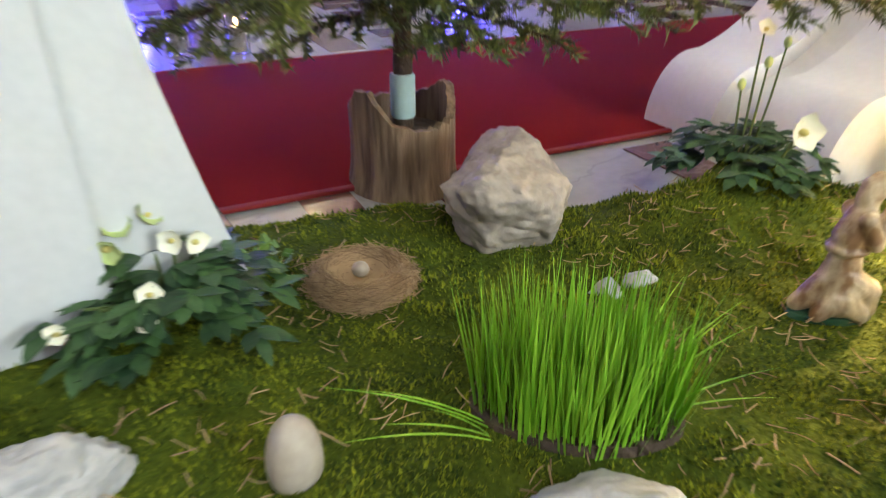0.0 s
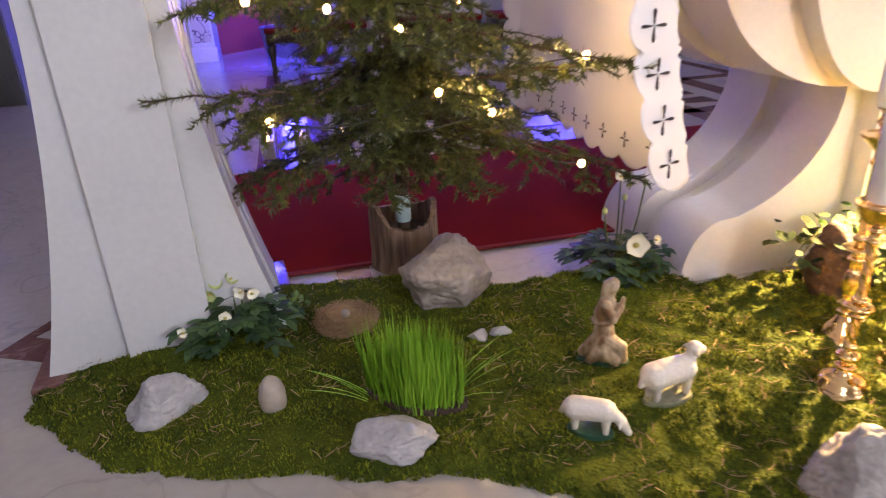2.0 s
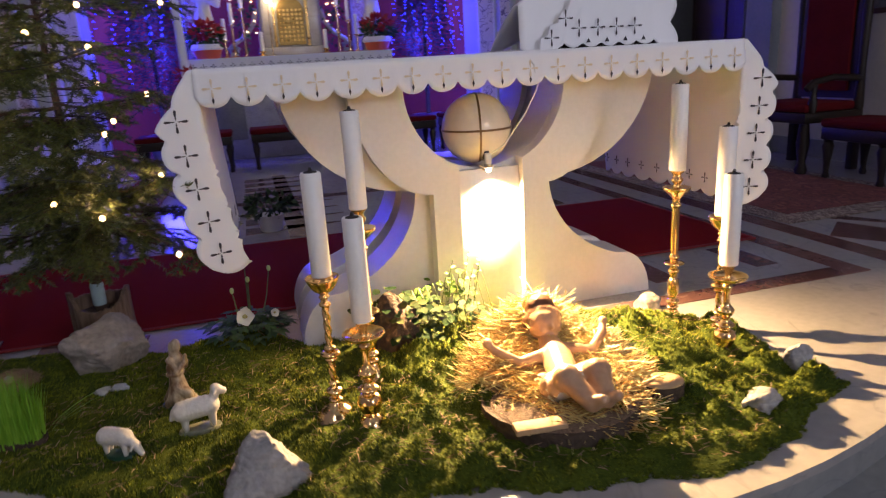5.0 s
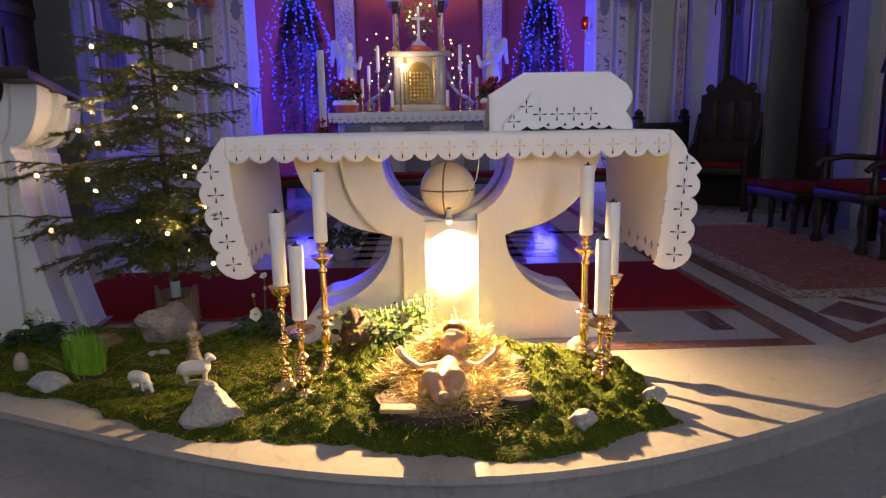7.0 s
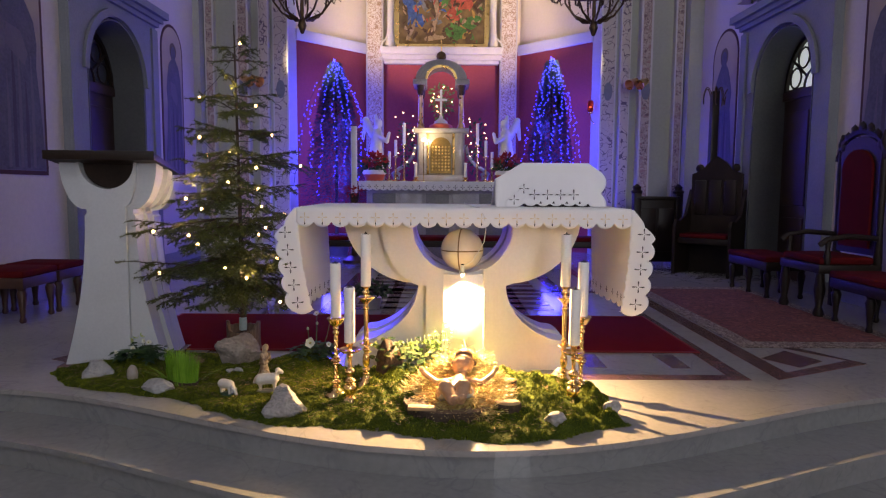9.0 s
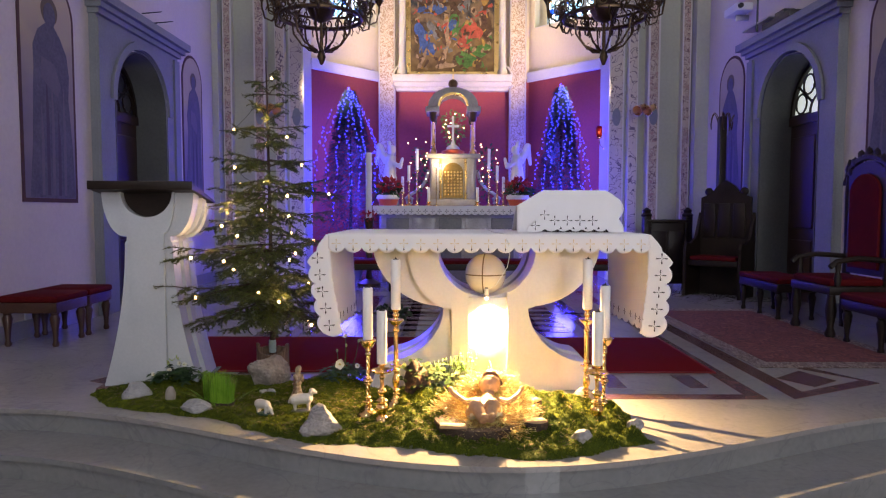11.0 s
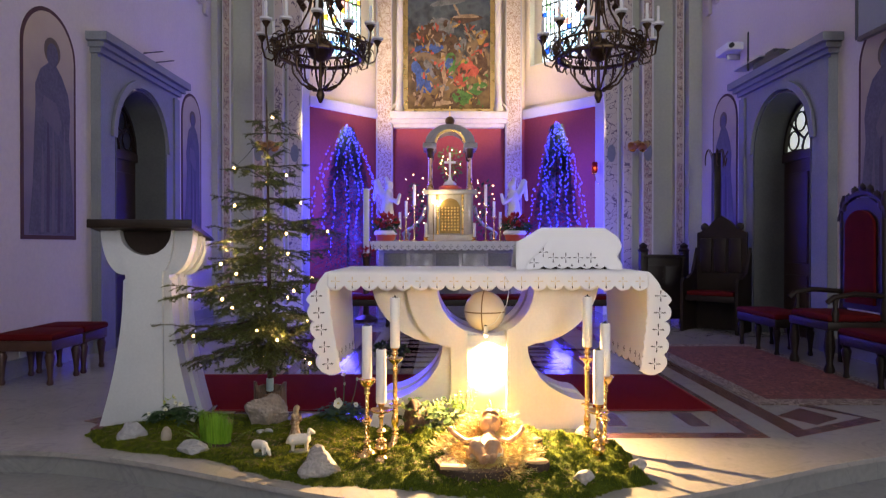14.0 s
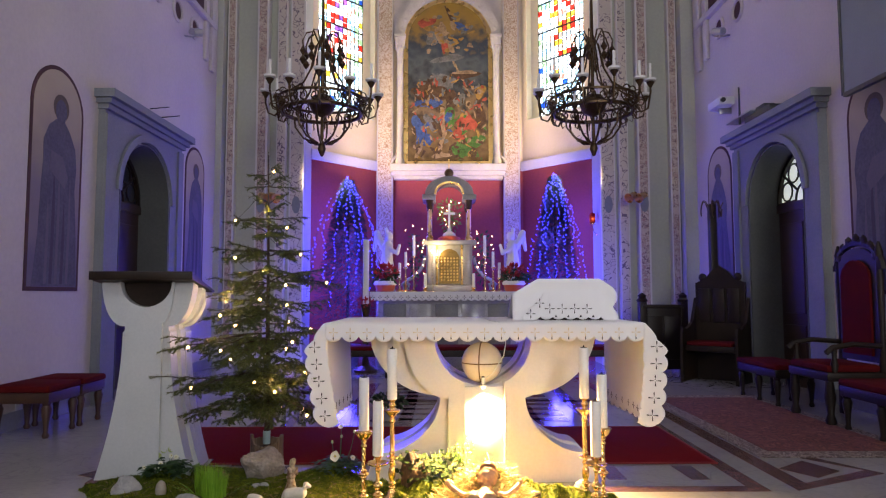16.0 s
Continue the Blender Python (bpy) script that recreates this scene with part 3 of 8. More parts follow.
# ---- the stepped chancel arch ----
for s, side in ((-1, "west"), (1, "east")):
    def XX(a, b, s=s):
        return sorted((AX + s * a, AX + s * b))
    structure(f"arch_wall_{side}", box(BM(), *XX(2.24, 4.1), 5.46, 6.0, -0.1, 8.2), M_GREEN, "grey-green painted chancel arch", "wall")
    structure(f"arch_return_{side}", box(BM(), *XX(3.42, 3.75), 5.20, 5.46, -0.1, 8.2), M_GREEN, "grey-green painted corner of the arch", "wall")
    for n, (a, b, y, m) in enumerate(((3.27, 3.40, 5.34, M_VINE), (2.77, 2.94, 5.30, M_VINE), (2.50, 2.64, 5.34, M_VINE2), (2.24, 2.46, 5.42, M_VINE2))):
        p = thing(f"pilaster_{side}_{n + 1}", "flat pilaster painted with scrollwork between white edges", "pilaster", kind="structure")
        part("shaft", box(BM(), *XX(a, b), y, 5.46, 0, 8.2), M_MOULD, p, "white edged shaft", 0)
        w = (b - a) * (0.10 if n > 1 else 0.16)
        part("painted_band", box(BM(), *XX(a + w, b - w), y - 0.004, y + 0.01, 0.35, 8.2), m, p, "winding painted scrolls", 0)
        part("plinth", box(BM(), *XX(a - 0.02, b + 0.02), y - 0.03, 5.46, 0, 0.30, 0.01), M_MOULD, p)
        if n in (1, 3):
            part("medallion", prism(BM(), arc(AX + s * (a + b) / 2, 2.55, 0.062, 0.13, 0, 360, 24)[:-1], y - 0.009, y, "y"), M_SURROUND, p, "grey oval medallion with a cross", 0)

# ---- apse ----
def stained(name, color):
    m = bpy.data.materials.new("stained_glass_" + name)
    m.use_nodes = True
    n, link = m.node_tree.nodes, m.node_tree.links.new
    clear, milk, mx = n.new("ShaderNodeBsdfTransparent"), n.new("ShaderNodeBsdfTranslucent"), n.new("ShaderNodeMixShader")
    tex, co, ramp = n.new("ShaderNodeTexNoise"), n.new("ShaderNodeTexCoord"), n.new("ShaderNodeValToRGB")
    tex.inputs["Scale"].default_value, tex.inputs["Detail"].default_value = 16, 3
    link(co.outputs["Object"], tex.inputs["Vector"])
    e = ramp.color_ramp.elements
    e[0].position, e[1].position = 0.38, 0.62
    e[0].color, e[1].color = (*[v * 0.55 for v in color], 1), (*color, 1)
    link(tex.outputs[0], ramp.inputs[0])
    for sh in (clear, milk):
        link(ramp.outputs[0], sh.inputs[0])
    mx.inputs[0].default_value = 0.35
    link(clear.outputs[0], mx.inputs[1])
    link(milk.outputs[0], mx.inputs[2])
    link(mx.outputs[0], n["Material Output"].inputs[0])
    return m


GLASS = {k: stained(k, v) for k, v in {"white": (0.92, 0.96, 0.97), "sky": (0.58, 0.80, 0.95), "blue": (0.10, 0.24, 0.66), "gold": (0.85, 0.60, 0.18),
                                      "red": (0.75, 0.14, 0.11), "rose": (0.92, 0.62, 0.55), "violet": (0.45, 0.25, 0.60), "green": (0.55, 0.72, 0.50)}.items()}
NEAR, FAR, Y0, Y1 = 2.24, 1.265, 5.98, 7.05
structure("wall_apse", box(BM(), AX - FAR - 0.3, AX + FAR + 0.3, Y1, Y1 + 0.4, -0.1, 3.42), M_RED, "deep red wall behind the high altar", "wall")
structure("wall_apse_upper", box(BM(), AX - FAR - 0.3, AX + FAR + 0.3, Y1, Y1 + 0.4, 3.42, 8.2), M_CREAM, "cream plastered wall round the altarpiece", "wall")
L = math.hypot(NEAR - FAR, Y1 - Y0)
for s, side in ((-1, "west"), (1, "east")):
    ang = math.atan2(Y1 - Y0, -s * (NEAR - FAR))
    base = Matrix.Translation((AX + s * NEAR, Y0, 0)) @ Matrix.Rotation(ang, 4, "Z")
    flip = -1 if s > 0 else 1                   # which local side is outdoors

    def slab(u0, u1, v0, v1, z0, z1, bev=0.0):
        return box(BM(), u0 * L, u1 * L, *sorted((flip * v0, flip * v1)), z0, z1, bev, base)
    structure(f"wall_apse_dado_{side}", slab(-0.04, 1.04, 0.0, 0.4, -0.1, 3.37), M_RED, "deep red lower wall of the apse", "wall")
    structure(f"trim_apse_{side}", slab(-0.02, 1.01, -0.05, 0.0, 3.36, 3.53, 0.015), M_MOULD, "white moulding over the red wall", "trim")
    structure(f"wall_apse_sill_{side}", slab(-0.04, 1.04, 0.0, 0.4, 3.37, 4.25), M_CREAM, "cream plastered wall under the window", "wall")
    structure(f"wall_apse_near_{side}", slab(-0.04, 0.08, 0.0, 0.4, 4.25, 8.2), M_CREAM, "cream plastered wall beside the window", "wall")
    structure(f"wall_apse_far_{side}", slab(0.92, 1.04, 0.0, 0.4, 4.25, 8.2), M_CREAM, "cream plastered wall beside the window", "wall")
    w = thing(f"window_{side}", "tall stained-glass window in many colours, lit from outside", "window", kind="structure")
    part("sill", slab(0.08, 0.92, 0.02, 0.36, 4.20, 4.27), M_MOULD, w, "", 0)
    cols, rows, z0, zh = 13, 32, 4.29, 0.105
    rng = random.Random(5 + s)
    for c in range(cols):
        for r in range(rows):
            ua, ub, za = 0.10 + 0.8 * c / cols, 0.10 + 0.8 * (c + 1) / cols, z0 + zh * r
            mid = abs(c - 6) + rng.random()
            if c in (0, cols - 1):
                hue = ("red", "sky", "gold", "white", "blue", "green")[(r * 5 + c) % 6] if rng.random() < 0.5 else "white"
            elif r < 6:
                hue = rng.choice(("white", "sky", "white", "white", "white", "sky", "blue"))
            elif 9 < r < 24 and mid < 3.2 - abs(r - 15) * 0.13:
                hue = rng.choice(("violet", "rose", "white", "red", "white") if s < 0 else ("red", "rose", "white", "gold", "white"))
            elif mid > 4.2:
                hue = rng.choice(("white", "sky", "green", "white"))
            else:
                hue = rng.choice(("white", "white", "sky", "white", "gold", "rose"))
            part("pane", slab(ua + 0.002, ub - 0.002, 0.30, 0.306, za + 0.003, za + zh - 0.003), GLASS[hue], w, "", 0)
    for c in range(cols + 1):
        u = 0.10 + 0.8 * c / cols
        part("lead", slab(u - 0.004, u + 0.004, 0.295, 0.315, 4.27, 7.7), M_BLACK, w, "", 0)
    for r in range(0, rows, 5):
        part("saddle_bar", slab(0.10, 0.90, 0.28, 0.30, z0 + zh * r - 0.012, z0 + zh * r + 0.012), M_BLACK, w, "", 0)
    structure(f"backdrop_{side}", slab(-0.4, 1.4, 0.9, 0.92, 3.6, 9.5), M_SKYGLOW, "bright overcast sky outside the window", "backdrop")

# ---- altarpiece in the apse ----
PX = -0.155                                   # its middle
YB = Y1 - 0.002
ap = thing("altarpiece", "arched painting in a carved stone frame with columns", "altarpiece")
for s in (-1, 1):
    xa, xb = sorted((PX + s * 0.965, PX + s * 1.255))
    part("carved_panel", box(BM(), xa + 0.03, xb - 0.03, YB - 0.105, YB - 0.09, 0.2, 6.45), M_VINE3, ap, "cream panel with brown scrolls", 0)
    part("pier", box(BM(), xa, xb, YB - 0.095, YB, 0, 6.5, 0.01), M_FRAME, ap)
    part("pier_cap", box(BM(), xa - 0.04, xb + 0.04, YB - 0.17, YB, 6.5, 6.62, 0.02), M_FRAME, ap)
    cx = PX + s * 0.845
    bm = BM()
    lathe(bm, [(0.085, 3.46), (0.085, 3.53), (0.07, 3.56), (0.062, 3.62), (0.07, 3.66), (0.055, 3.70), (0.052, 5.36), (0.06, 5.38), (0.052, 5.42), (0.06, 5.46), (0.085, 5.60), (0.095, 5.68), (0.10, 5.72)], 20, (cx, YB - 0.11, 0))
    part("column", bm, M_FRAME, ap, "slender stone column")
    part("column_block", box(BM(), cx - 0.10, cx + 0.10, YB - 0.21, YB, 5.722, 5.78, 0.01), M_FRAME, ap)
    bm = BM()
    for k in range(6):
        a = k * math.pi / 3
        ball(bm, (cx + 0.075 * math.cos(a), YB - 0.11 + 0.075 * math.sin(a), 5.56), 0.03, 1, (1, 1, 1.6))
    part("capital_leaves", bm, M_FRAME, ap)
    part("side_scroll", tube(BM(), [(cx + s * x, YB - 0.1, z) for x, z in ((0.06, 3.62), (0.13, 3.55), (0.16, 3.45), (0.12, 3.36), (0.10, 3.28), (0.14, 3.24), (0.17, 3.29), (0.14, 3.32))], 0.024, 8), M_FRAME, ap, "carved stone scroll")
bm = BM()
for z0, z1, d, e in ((3.20, 3.26, 0.14, 0.0), (3.26, 3.34, 0.18, 0.03), (3.34, 3.46, 0.23, 0.05)):
    box(bm, PX - 0.95 - e, PX + 0.95 + e, YB - d, YB, z0, z1, 0.008)
part("ledge", bm, M_FRAME, ap, "pale stone ledge under the painting")
R = 0.735
band = arc(PX, 5.66, R + 0.21, R + 0.21, 0, 180, 32) + arc(PX, 5.66, R + 0.03, R + 0.03, 180, 0, 32)
part("arch_band", prism(BM(), band, YB - 0.12, YB - 0.02, "y"), M_FRAME, ap, "stone arch with carved rosettes", 30)
for k in range(17):
    a = radians(6 + 10.5 * k)
    bm = BM()
    ball(bm, (PX + (R + 0.12) * math.cos(a), YB - 0.125, 5.66 + (R + 0.12) * math.sin(a)), 0.045, 1, (1, 0.4, 1))
    part("rosette", bm, M_FRAME, ap)
for s in (-1, 1):
    part("spandrel", prism(BM(), [(PX + s * (R + 0.22), 5.80), (PX + s * 0.96, 5.80), (PX + s * 0.96, 6.70), (PX, 6.70)] + [(PX + s * p[0], p[1]) for p in arc(0, 5.66, R + 0.215, R + 0.215, 88, 10, 12)], YB - 0.05, YB, "y"), M_FRAME, ap, "", 0)


def arched(x0, x1, z0, zs, n=24):
    c, r = (x0 + x1) / 2, (x1 - x0) / 2
    return [(x0, z0), (x1, z0)] + arc(c, zs, r, r, 0, 180, n)


gilt = arched(PX - R - 0.045, PX + R + 0.045, 3.465, 5.66) 
part("gilt_frame", prism(BM(), gilt, YB - 0.125, YB - 0.01, "y"), M_GILT, ap, "narrow gilt frame", 0)


def picture(name, stops, scale=5.0, axis="Z", z0=0.0, z1=1.0):
    """Old oil colours that run from the foot to the head of the picture, broken by soft patches."""
    m = bpy.data.materials.new(name)
    m.use_nodes = True
    n, link = m.node_tree.nodes, m.node_tree.links.new
    b = n["Principled BSDF"]
    co, sep, mp = n.new("ShaderNodeTexCoord"), n.new("ShaderNodeSeparateXYZ"), n.new("ShaderNodeMapRange")
    tex, add, ramp = n.new("ShaderNodeTexNoise"), n.new("ShaderNodeMath"), n.new("ShaderNodeValToRGB")
    link(co.outputs["Object"], sep.inputs[0])
    link(sep.outputs[axis], mp.inputs[0])
    mp.inputs["From Min"].default_value, mp.inputs["From Max"].default_value = z0, z1
    tex.inputs["Scale"].default_value, tex.inputs["Detail"].default_value = scale, 5
    link(co.outputs["Object"], tex.inputs["Vector"])
    add.operation, add.inputs[1].default_value = "MULTIPLY_ADD", 0.55
    link(tex.outputs[0], add.inputs[0])
    sub = n.new("ShaderNodeMath")
    sub.operation, sub.inputs[1].default_value = "SUBTRACT", 0.275
    link(mp.outputs[0], sub.inputs[0])
    link(sub.outputs[0], add.inputs[2])
    link(add.outputs[0], ramp.inputs[0])
    e = ramp.color_ramp.elements
    e[0].position, e[0].color = stops[0][0], (*stops[0][1], 1)
    e[1].position, e[1].color = stops[-1][0], (*stops[-1][1], 1)
    for p, c in stops[1:-1]:
        e.new(p).color = (*c, 1)
    link(ramp.outputs[0], b.inputs["Base Color"])
    b.inputs["Roughness"].default_value = 0.75
    b.inputs["Specular IOR Level"].default_value = 0.2
    return m


M_OIL = picture("oil_painting", [(0.0, (0.062, 0.037, 0.015)), (0.12, (0.124, 0.081, 0.031)), (0.26, (0.037, 0.025, 0.015)), (0.34, (0.136, 0.093, 0.050)), (0.44, (0.019, 0.022, 0.025)), (0.58, (0.062, 0.071, 0.074)), (0.72, (0.028, 0.037, 0.050)), (0.84, (0.174, 0.112, 0.031)), (1.0, (0.223, 0.136, 0.025))], 4.5, "Z", 3.5, 6.4)
part("canvas", prism(BM(), arched(PX - R + 0.03, PX + R - 0.03, 3.52, 5.66), YB - 0.129, YB - 0.12, "y"), M_OIL, ap, "dark old oil painting with soft coloured patches", 0)
rng = random.Random(11)
PAINTS = {k: mat("oil_" + k, v, tuple(c * 0.3 for c in v), 0.75, 0, 9, 40, 0.05, spread=0.4, spec=0.2) for k, v in {
    "green": (0.07, 0.16, 0.035), "red": (0.36, 0.075, 0.045), "blue": (0.05, 0.09, 0.24), "cream": (0.30, 0.205, 0.12), "umber": (0.085, 0.048, 0.026), "grey": (0.15, 0.15, 0.14), "gold": (0.32, 0.19, 0.045)}.items()}


def patch(k, x, z, w, h, tilt=0.0, lift=0.0):
    """A soft flat patch of paint."""
    n = 18
    ph = [rng.random() * 6.28 for _ in range(3)]
    pts = []
    for i in range(n):
        a = 2 * math.pi * i / n
        r = 1 + 0.22 * math.sin(2 * a + ph[0]) + 0.14 * math.sin(3 * a + ph[1]) + 0.08 * math.sin(5 * a + ph[2])
        u, v = w * r * math.cos(a), h * r * math.sin(a)
        t = radians(tilt)
        pts.append((PX + x + u * math.cos(t) - v * math.sin(t), z + u * math.sin(t) + v * math.cos(t)))
    part("paint_patch", prism(BM(), pts, YB - 0.1305 - lift, YB - 0.128, "y"), PAINTS[k], ap, "", 0)


for args in (("umber", -0.30, 4.75, 0.26, 0.20, 20), ("cream", -0.20, 4.95, 0.07, 0.12, 40, .0005), ("grey", -0.10, 4.95, 0.18, 0.14, -20, .0008), ("umber", 0.05, 4.55, 0.12, 0.22, 0, .0004),
             ("grey", 0.20, 4.60, 0.09, 0.12, 0, .001), ("green", 0.02, 4.30, 0.10, 0.18, 20, .0012), ("red", 0.32, 4.20, 0.20, 0.12, 15, .0016), ("red", 0.22, 4.05, 0.10, 0.16, -20, .002),
             ("green", 0.33, 3.80, 0.26, 0.16, 20, .0024), ("green", 0.20, 3.70, 0.15, 0.10, 0, .0028), ("cream", 0.36, 4.52, 0.05, 0.07, 0, .002), ("umber", 0.56, 4.35, 0.10, 0.30, 0, .0008),
             ("gold", 0.56, 4.75, 0.09, 0.12, 0, .0012), ("blue", -0.50, 4.10, 0.12, 0.20, 20, .0012), ("blue", -0.38, 3.88, 0.10, 0.12, 40, .0016), ("blue", -0.33, 4.55, 0.22, 0.09, 10, .0012),
             ("cream", -0.10, 4.25, 0.05, 0.25, 8, .0014), ("blue", 0.00, 4.30, 0.05, 0.12, -20, .0018), ("cream", -0.50, 3.74, 0.035, 0.17, -20, .0022), ("cream", -0.10, 3.90, 0.04, 0.16, -25, .0022),
             ("cream", -0.12, 3.62, 0.16, 0.05, 0, .001), ("grey", -0.32, 4.20, 0.07, 0.16, 30, .001), ("umber", 0.30, 5.05, 0.22, 0.07, 0, .0004), ("cream", 0.30, 5.10, 0.18, 0.04, 0, .0008),
             ("cream", -0.12, 5.82, 0.09, 0.20, 10, .001), ("cream", -0.02, 5.60, 0.09, 0.15, 40, .0014), ("red", -0.06, 5.55, 0.05, 0.12, 10, .0018), ("grey", -0.28, 5.72, 0.13, 0.10, 0, .0006),
             ("cream", 0.10, 5.95, 0.05, 0.10, 30, .001), ("blue", 0.24, 5.92, 0.15, 0.05, -25, .0014), ("umber", 0.05, 6.10, 0.03, 0.26, 25, .0004), ("red", -0.38, 6.00, 0.14, 0.09, 20, .0004), ("grey", 0.0, 5.35, 0.26, 0.07, 5, .0006)):
    patch(*args)

# the crowd of small strokes: lower crowd, sky, light round the head of the picture
for k in range(250):
    x, z = rng.uniform(-0.64, 0.64), rng.uniform(3.56, 5.05)
    hue = rng.choice(("cream", "umber", "grey", "umber", "red", "blue", "gold") if x < 0.1 else ("red", "cream", "green", "umber", "gold", "umber"))
    if z > 4.4:
        hue = rng.choice(("cream", "umber", "gold", "grey", "red", "umber"))
    if z < 3.85:
        hue = rng.choice(("gold", "umber", "green" if x > 0 else "cream", "umber"))
    patch(hue, x, z, rng.uniform(0.010, 0.028), rng.uniform(0.02, 0.065), rng.uniform(-70, 70), 0.003 + 0.00002 * k)
for k in range(40):
    patch(rng.choice(("cream", "gold", "grey", "gold")), rng.uniform(-0.42, 0.42), rng.uniform(5.45, 6.2), rng.uniform(0.03, 0.07), rng.uniform(0.015, 0.04), rng.uniform(-30, 30), 0.003 + 0.00002 * k)
for k in range(8):
    patch("cream", 0.05 + 0.04 * k, 5.38 - 0.08 * k, 0.02, 0.05, 25, 0.0002)

# ---- murals on the side walls: arched fields with plain standing shapes ----
M_MURAL = picture("mural_field", [(0.0, (0.14, 0.12, 0.17)), (0.4, (0.24, 0.20, 0.22)), (0.75, (0.40, 0.33, 0.24)), (1.0, (0.46, 0.38, 0.26))], 3.0, "Z", 1.2, 3.2)
M_ROBE = mat("mural_robe", (0.060, 0.060, 0.085), (0.15, 0.135, 0.17), 0.85, 0, 5, 40, 0.03, spread=0.5)
M_FOLD = mat("mural_dark_fold", (0.055, 0.045, 0.075), (0.09, 0.07, 0.10), 0.85, 0, 7, 40, 0.03, spread=0.5)
M_FOLDL = mat("mural_light_fold", (0.12, 0.10, 0.13), (0.17, 0.145, 0.165), 0.85, 0, 7, 40, 0.03, spread=0.5)
M_HALO = mat("mural_halo", (0.10, 0.075, 0.05), (0.15, 0.11, 0.07), 0.8)
# border paint, also the dark put into the wall openings as shade
M_EDGE = mat("mural_border_and_hole_shade", (0.055, 0.02, 0.02), (0.08, 0.03, 0.03), 0.8)
rng = random.Random(3)
for n, (x, s, yc, w, z0) in enumerate(((WX0, 1, 1.28, 0.39, 1.24), (WX0, 1, 4.44, 0.34, 1.30), (WX1, -1, 1.20, 0.42, 1.20), (WX1, -1, 4.43, 0.38, 1.30))):
    mu = thing("mural", "arched wall painting of a plain robed shape on an ochre ground", "mural", group="murals on the side walls")
    zs = 3.20 - w
    a = x + 0.003 * s
    part("border", prism(BM(), arched(yc - w, yc + w, z0, zs), a - 0.002 * s, a + 0.004 * s, "x"), M_EDGE, mu, "dark red painted border", 0)
    part("field", prism(BM(), arched(yc - w + 0.035, yc + w - 0.035, z0 + 0.035, zs), a, a + 0.0065 * s, "x"), M_MURAL, mu, "ochre painted field", 0)
    h = zs - z0 + w * 0.4
    prof = [(0.84, 0.0), (0.74, 0.25), (0.64, 0.5), (0.66, 0.62), (0.58, 0.72), (0.40, 0.80), (0.15, 0.85)]
    pts = [(yc + w * (0.08 + f + 0.06 * rng.uniform(-1, 1)), z0 + 0.04 + h * g) for f, g in prof] + [(yc + w * (0.08 - f + 0.06 * rng.uniform(-1, 1)), z0 + 0.04 + h * g) for f, g in prof[::-1]]
    part("robe_shape", prism(BM(), pts, a, a + 0.0085 * s, "x"), M_ROBE, mu, "dim violet robe shape", 0)
    for k in range(5):
        fy = yc + w * (-0.38 + 0.2 * k + rng.uniform(-0.05, 0.05))
        zt = z0 + h * rng.uniform(0.45, 0.72)
        fold = [(fy, z0 + 0.06), (fy + w * 0.10, z0 + 0.06), (fy + w * 0.13, zt * 0.6 + z0 * 0.4), (fy + w * 0.06, zt), (fy + w * 0.02, zt * 0.5 + z0 * 0.5)]
        part("fold_shape", prism(BM(), fold, a, a + 0.0092 * s, "x"), M_FOLD if k % 2 else M_FOLDL, mu, "", 0)
    part("sleeve_shape", prism(BM(), [(yc - w * 0.30, z0 + h * 0.60), (yc + w * 0.30, z0 + h * 0.52), (yc + w * 0.42, z0 + h * 0.58), (yc + w * 0.20, z0 + h * 0.68), (yc - w * 0.25, z0 + h * 0.70)], a, a + 0.0098 * s, "x"), M_FOLDL, mu, "", 0)
    part("halo_shape", prism(BM(), arc(yc + w * 0.08, z0 + h * 0.93, w * 0.30, w * 0.30, 0, 360, 24)[:-1], a, a + 0.0075 * s, "x"), M_HALO, mu, "", 0)
    part("head_shape", prism(BM(), arc(yc + w * 0.08, z0 + h * 0.91, w * 0.21, w * 0.27, 0, 360, 20)[:-1], a, a + 0.0095 * s, "x"), M_ROBE, mu, "", 0)

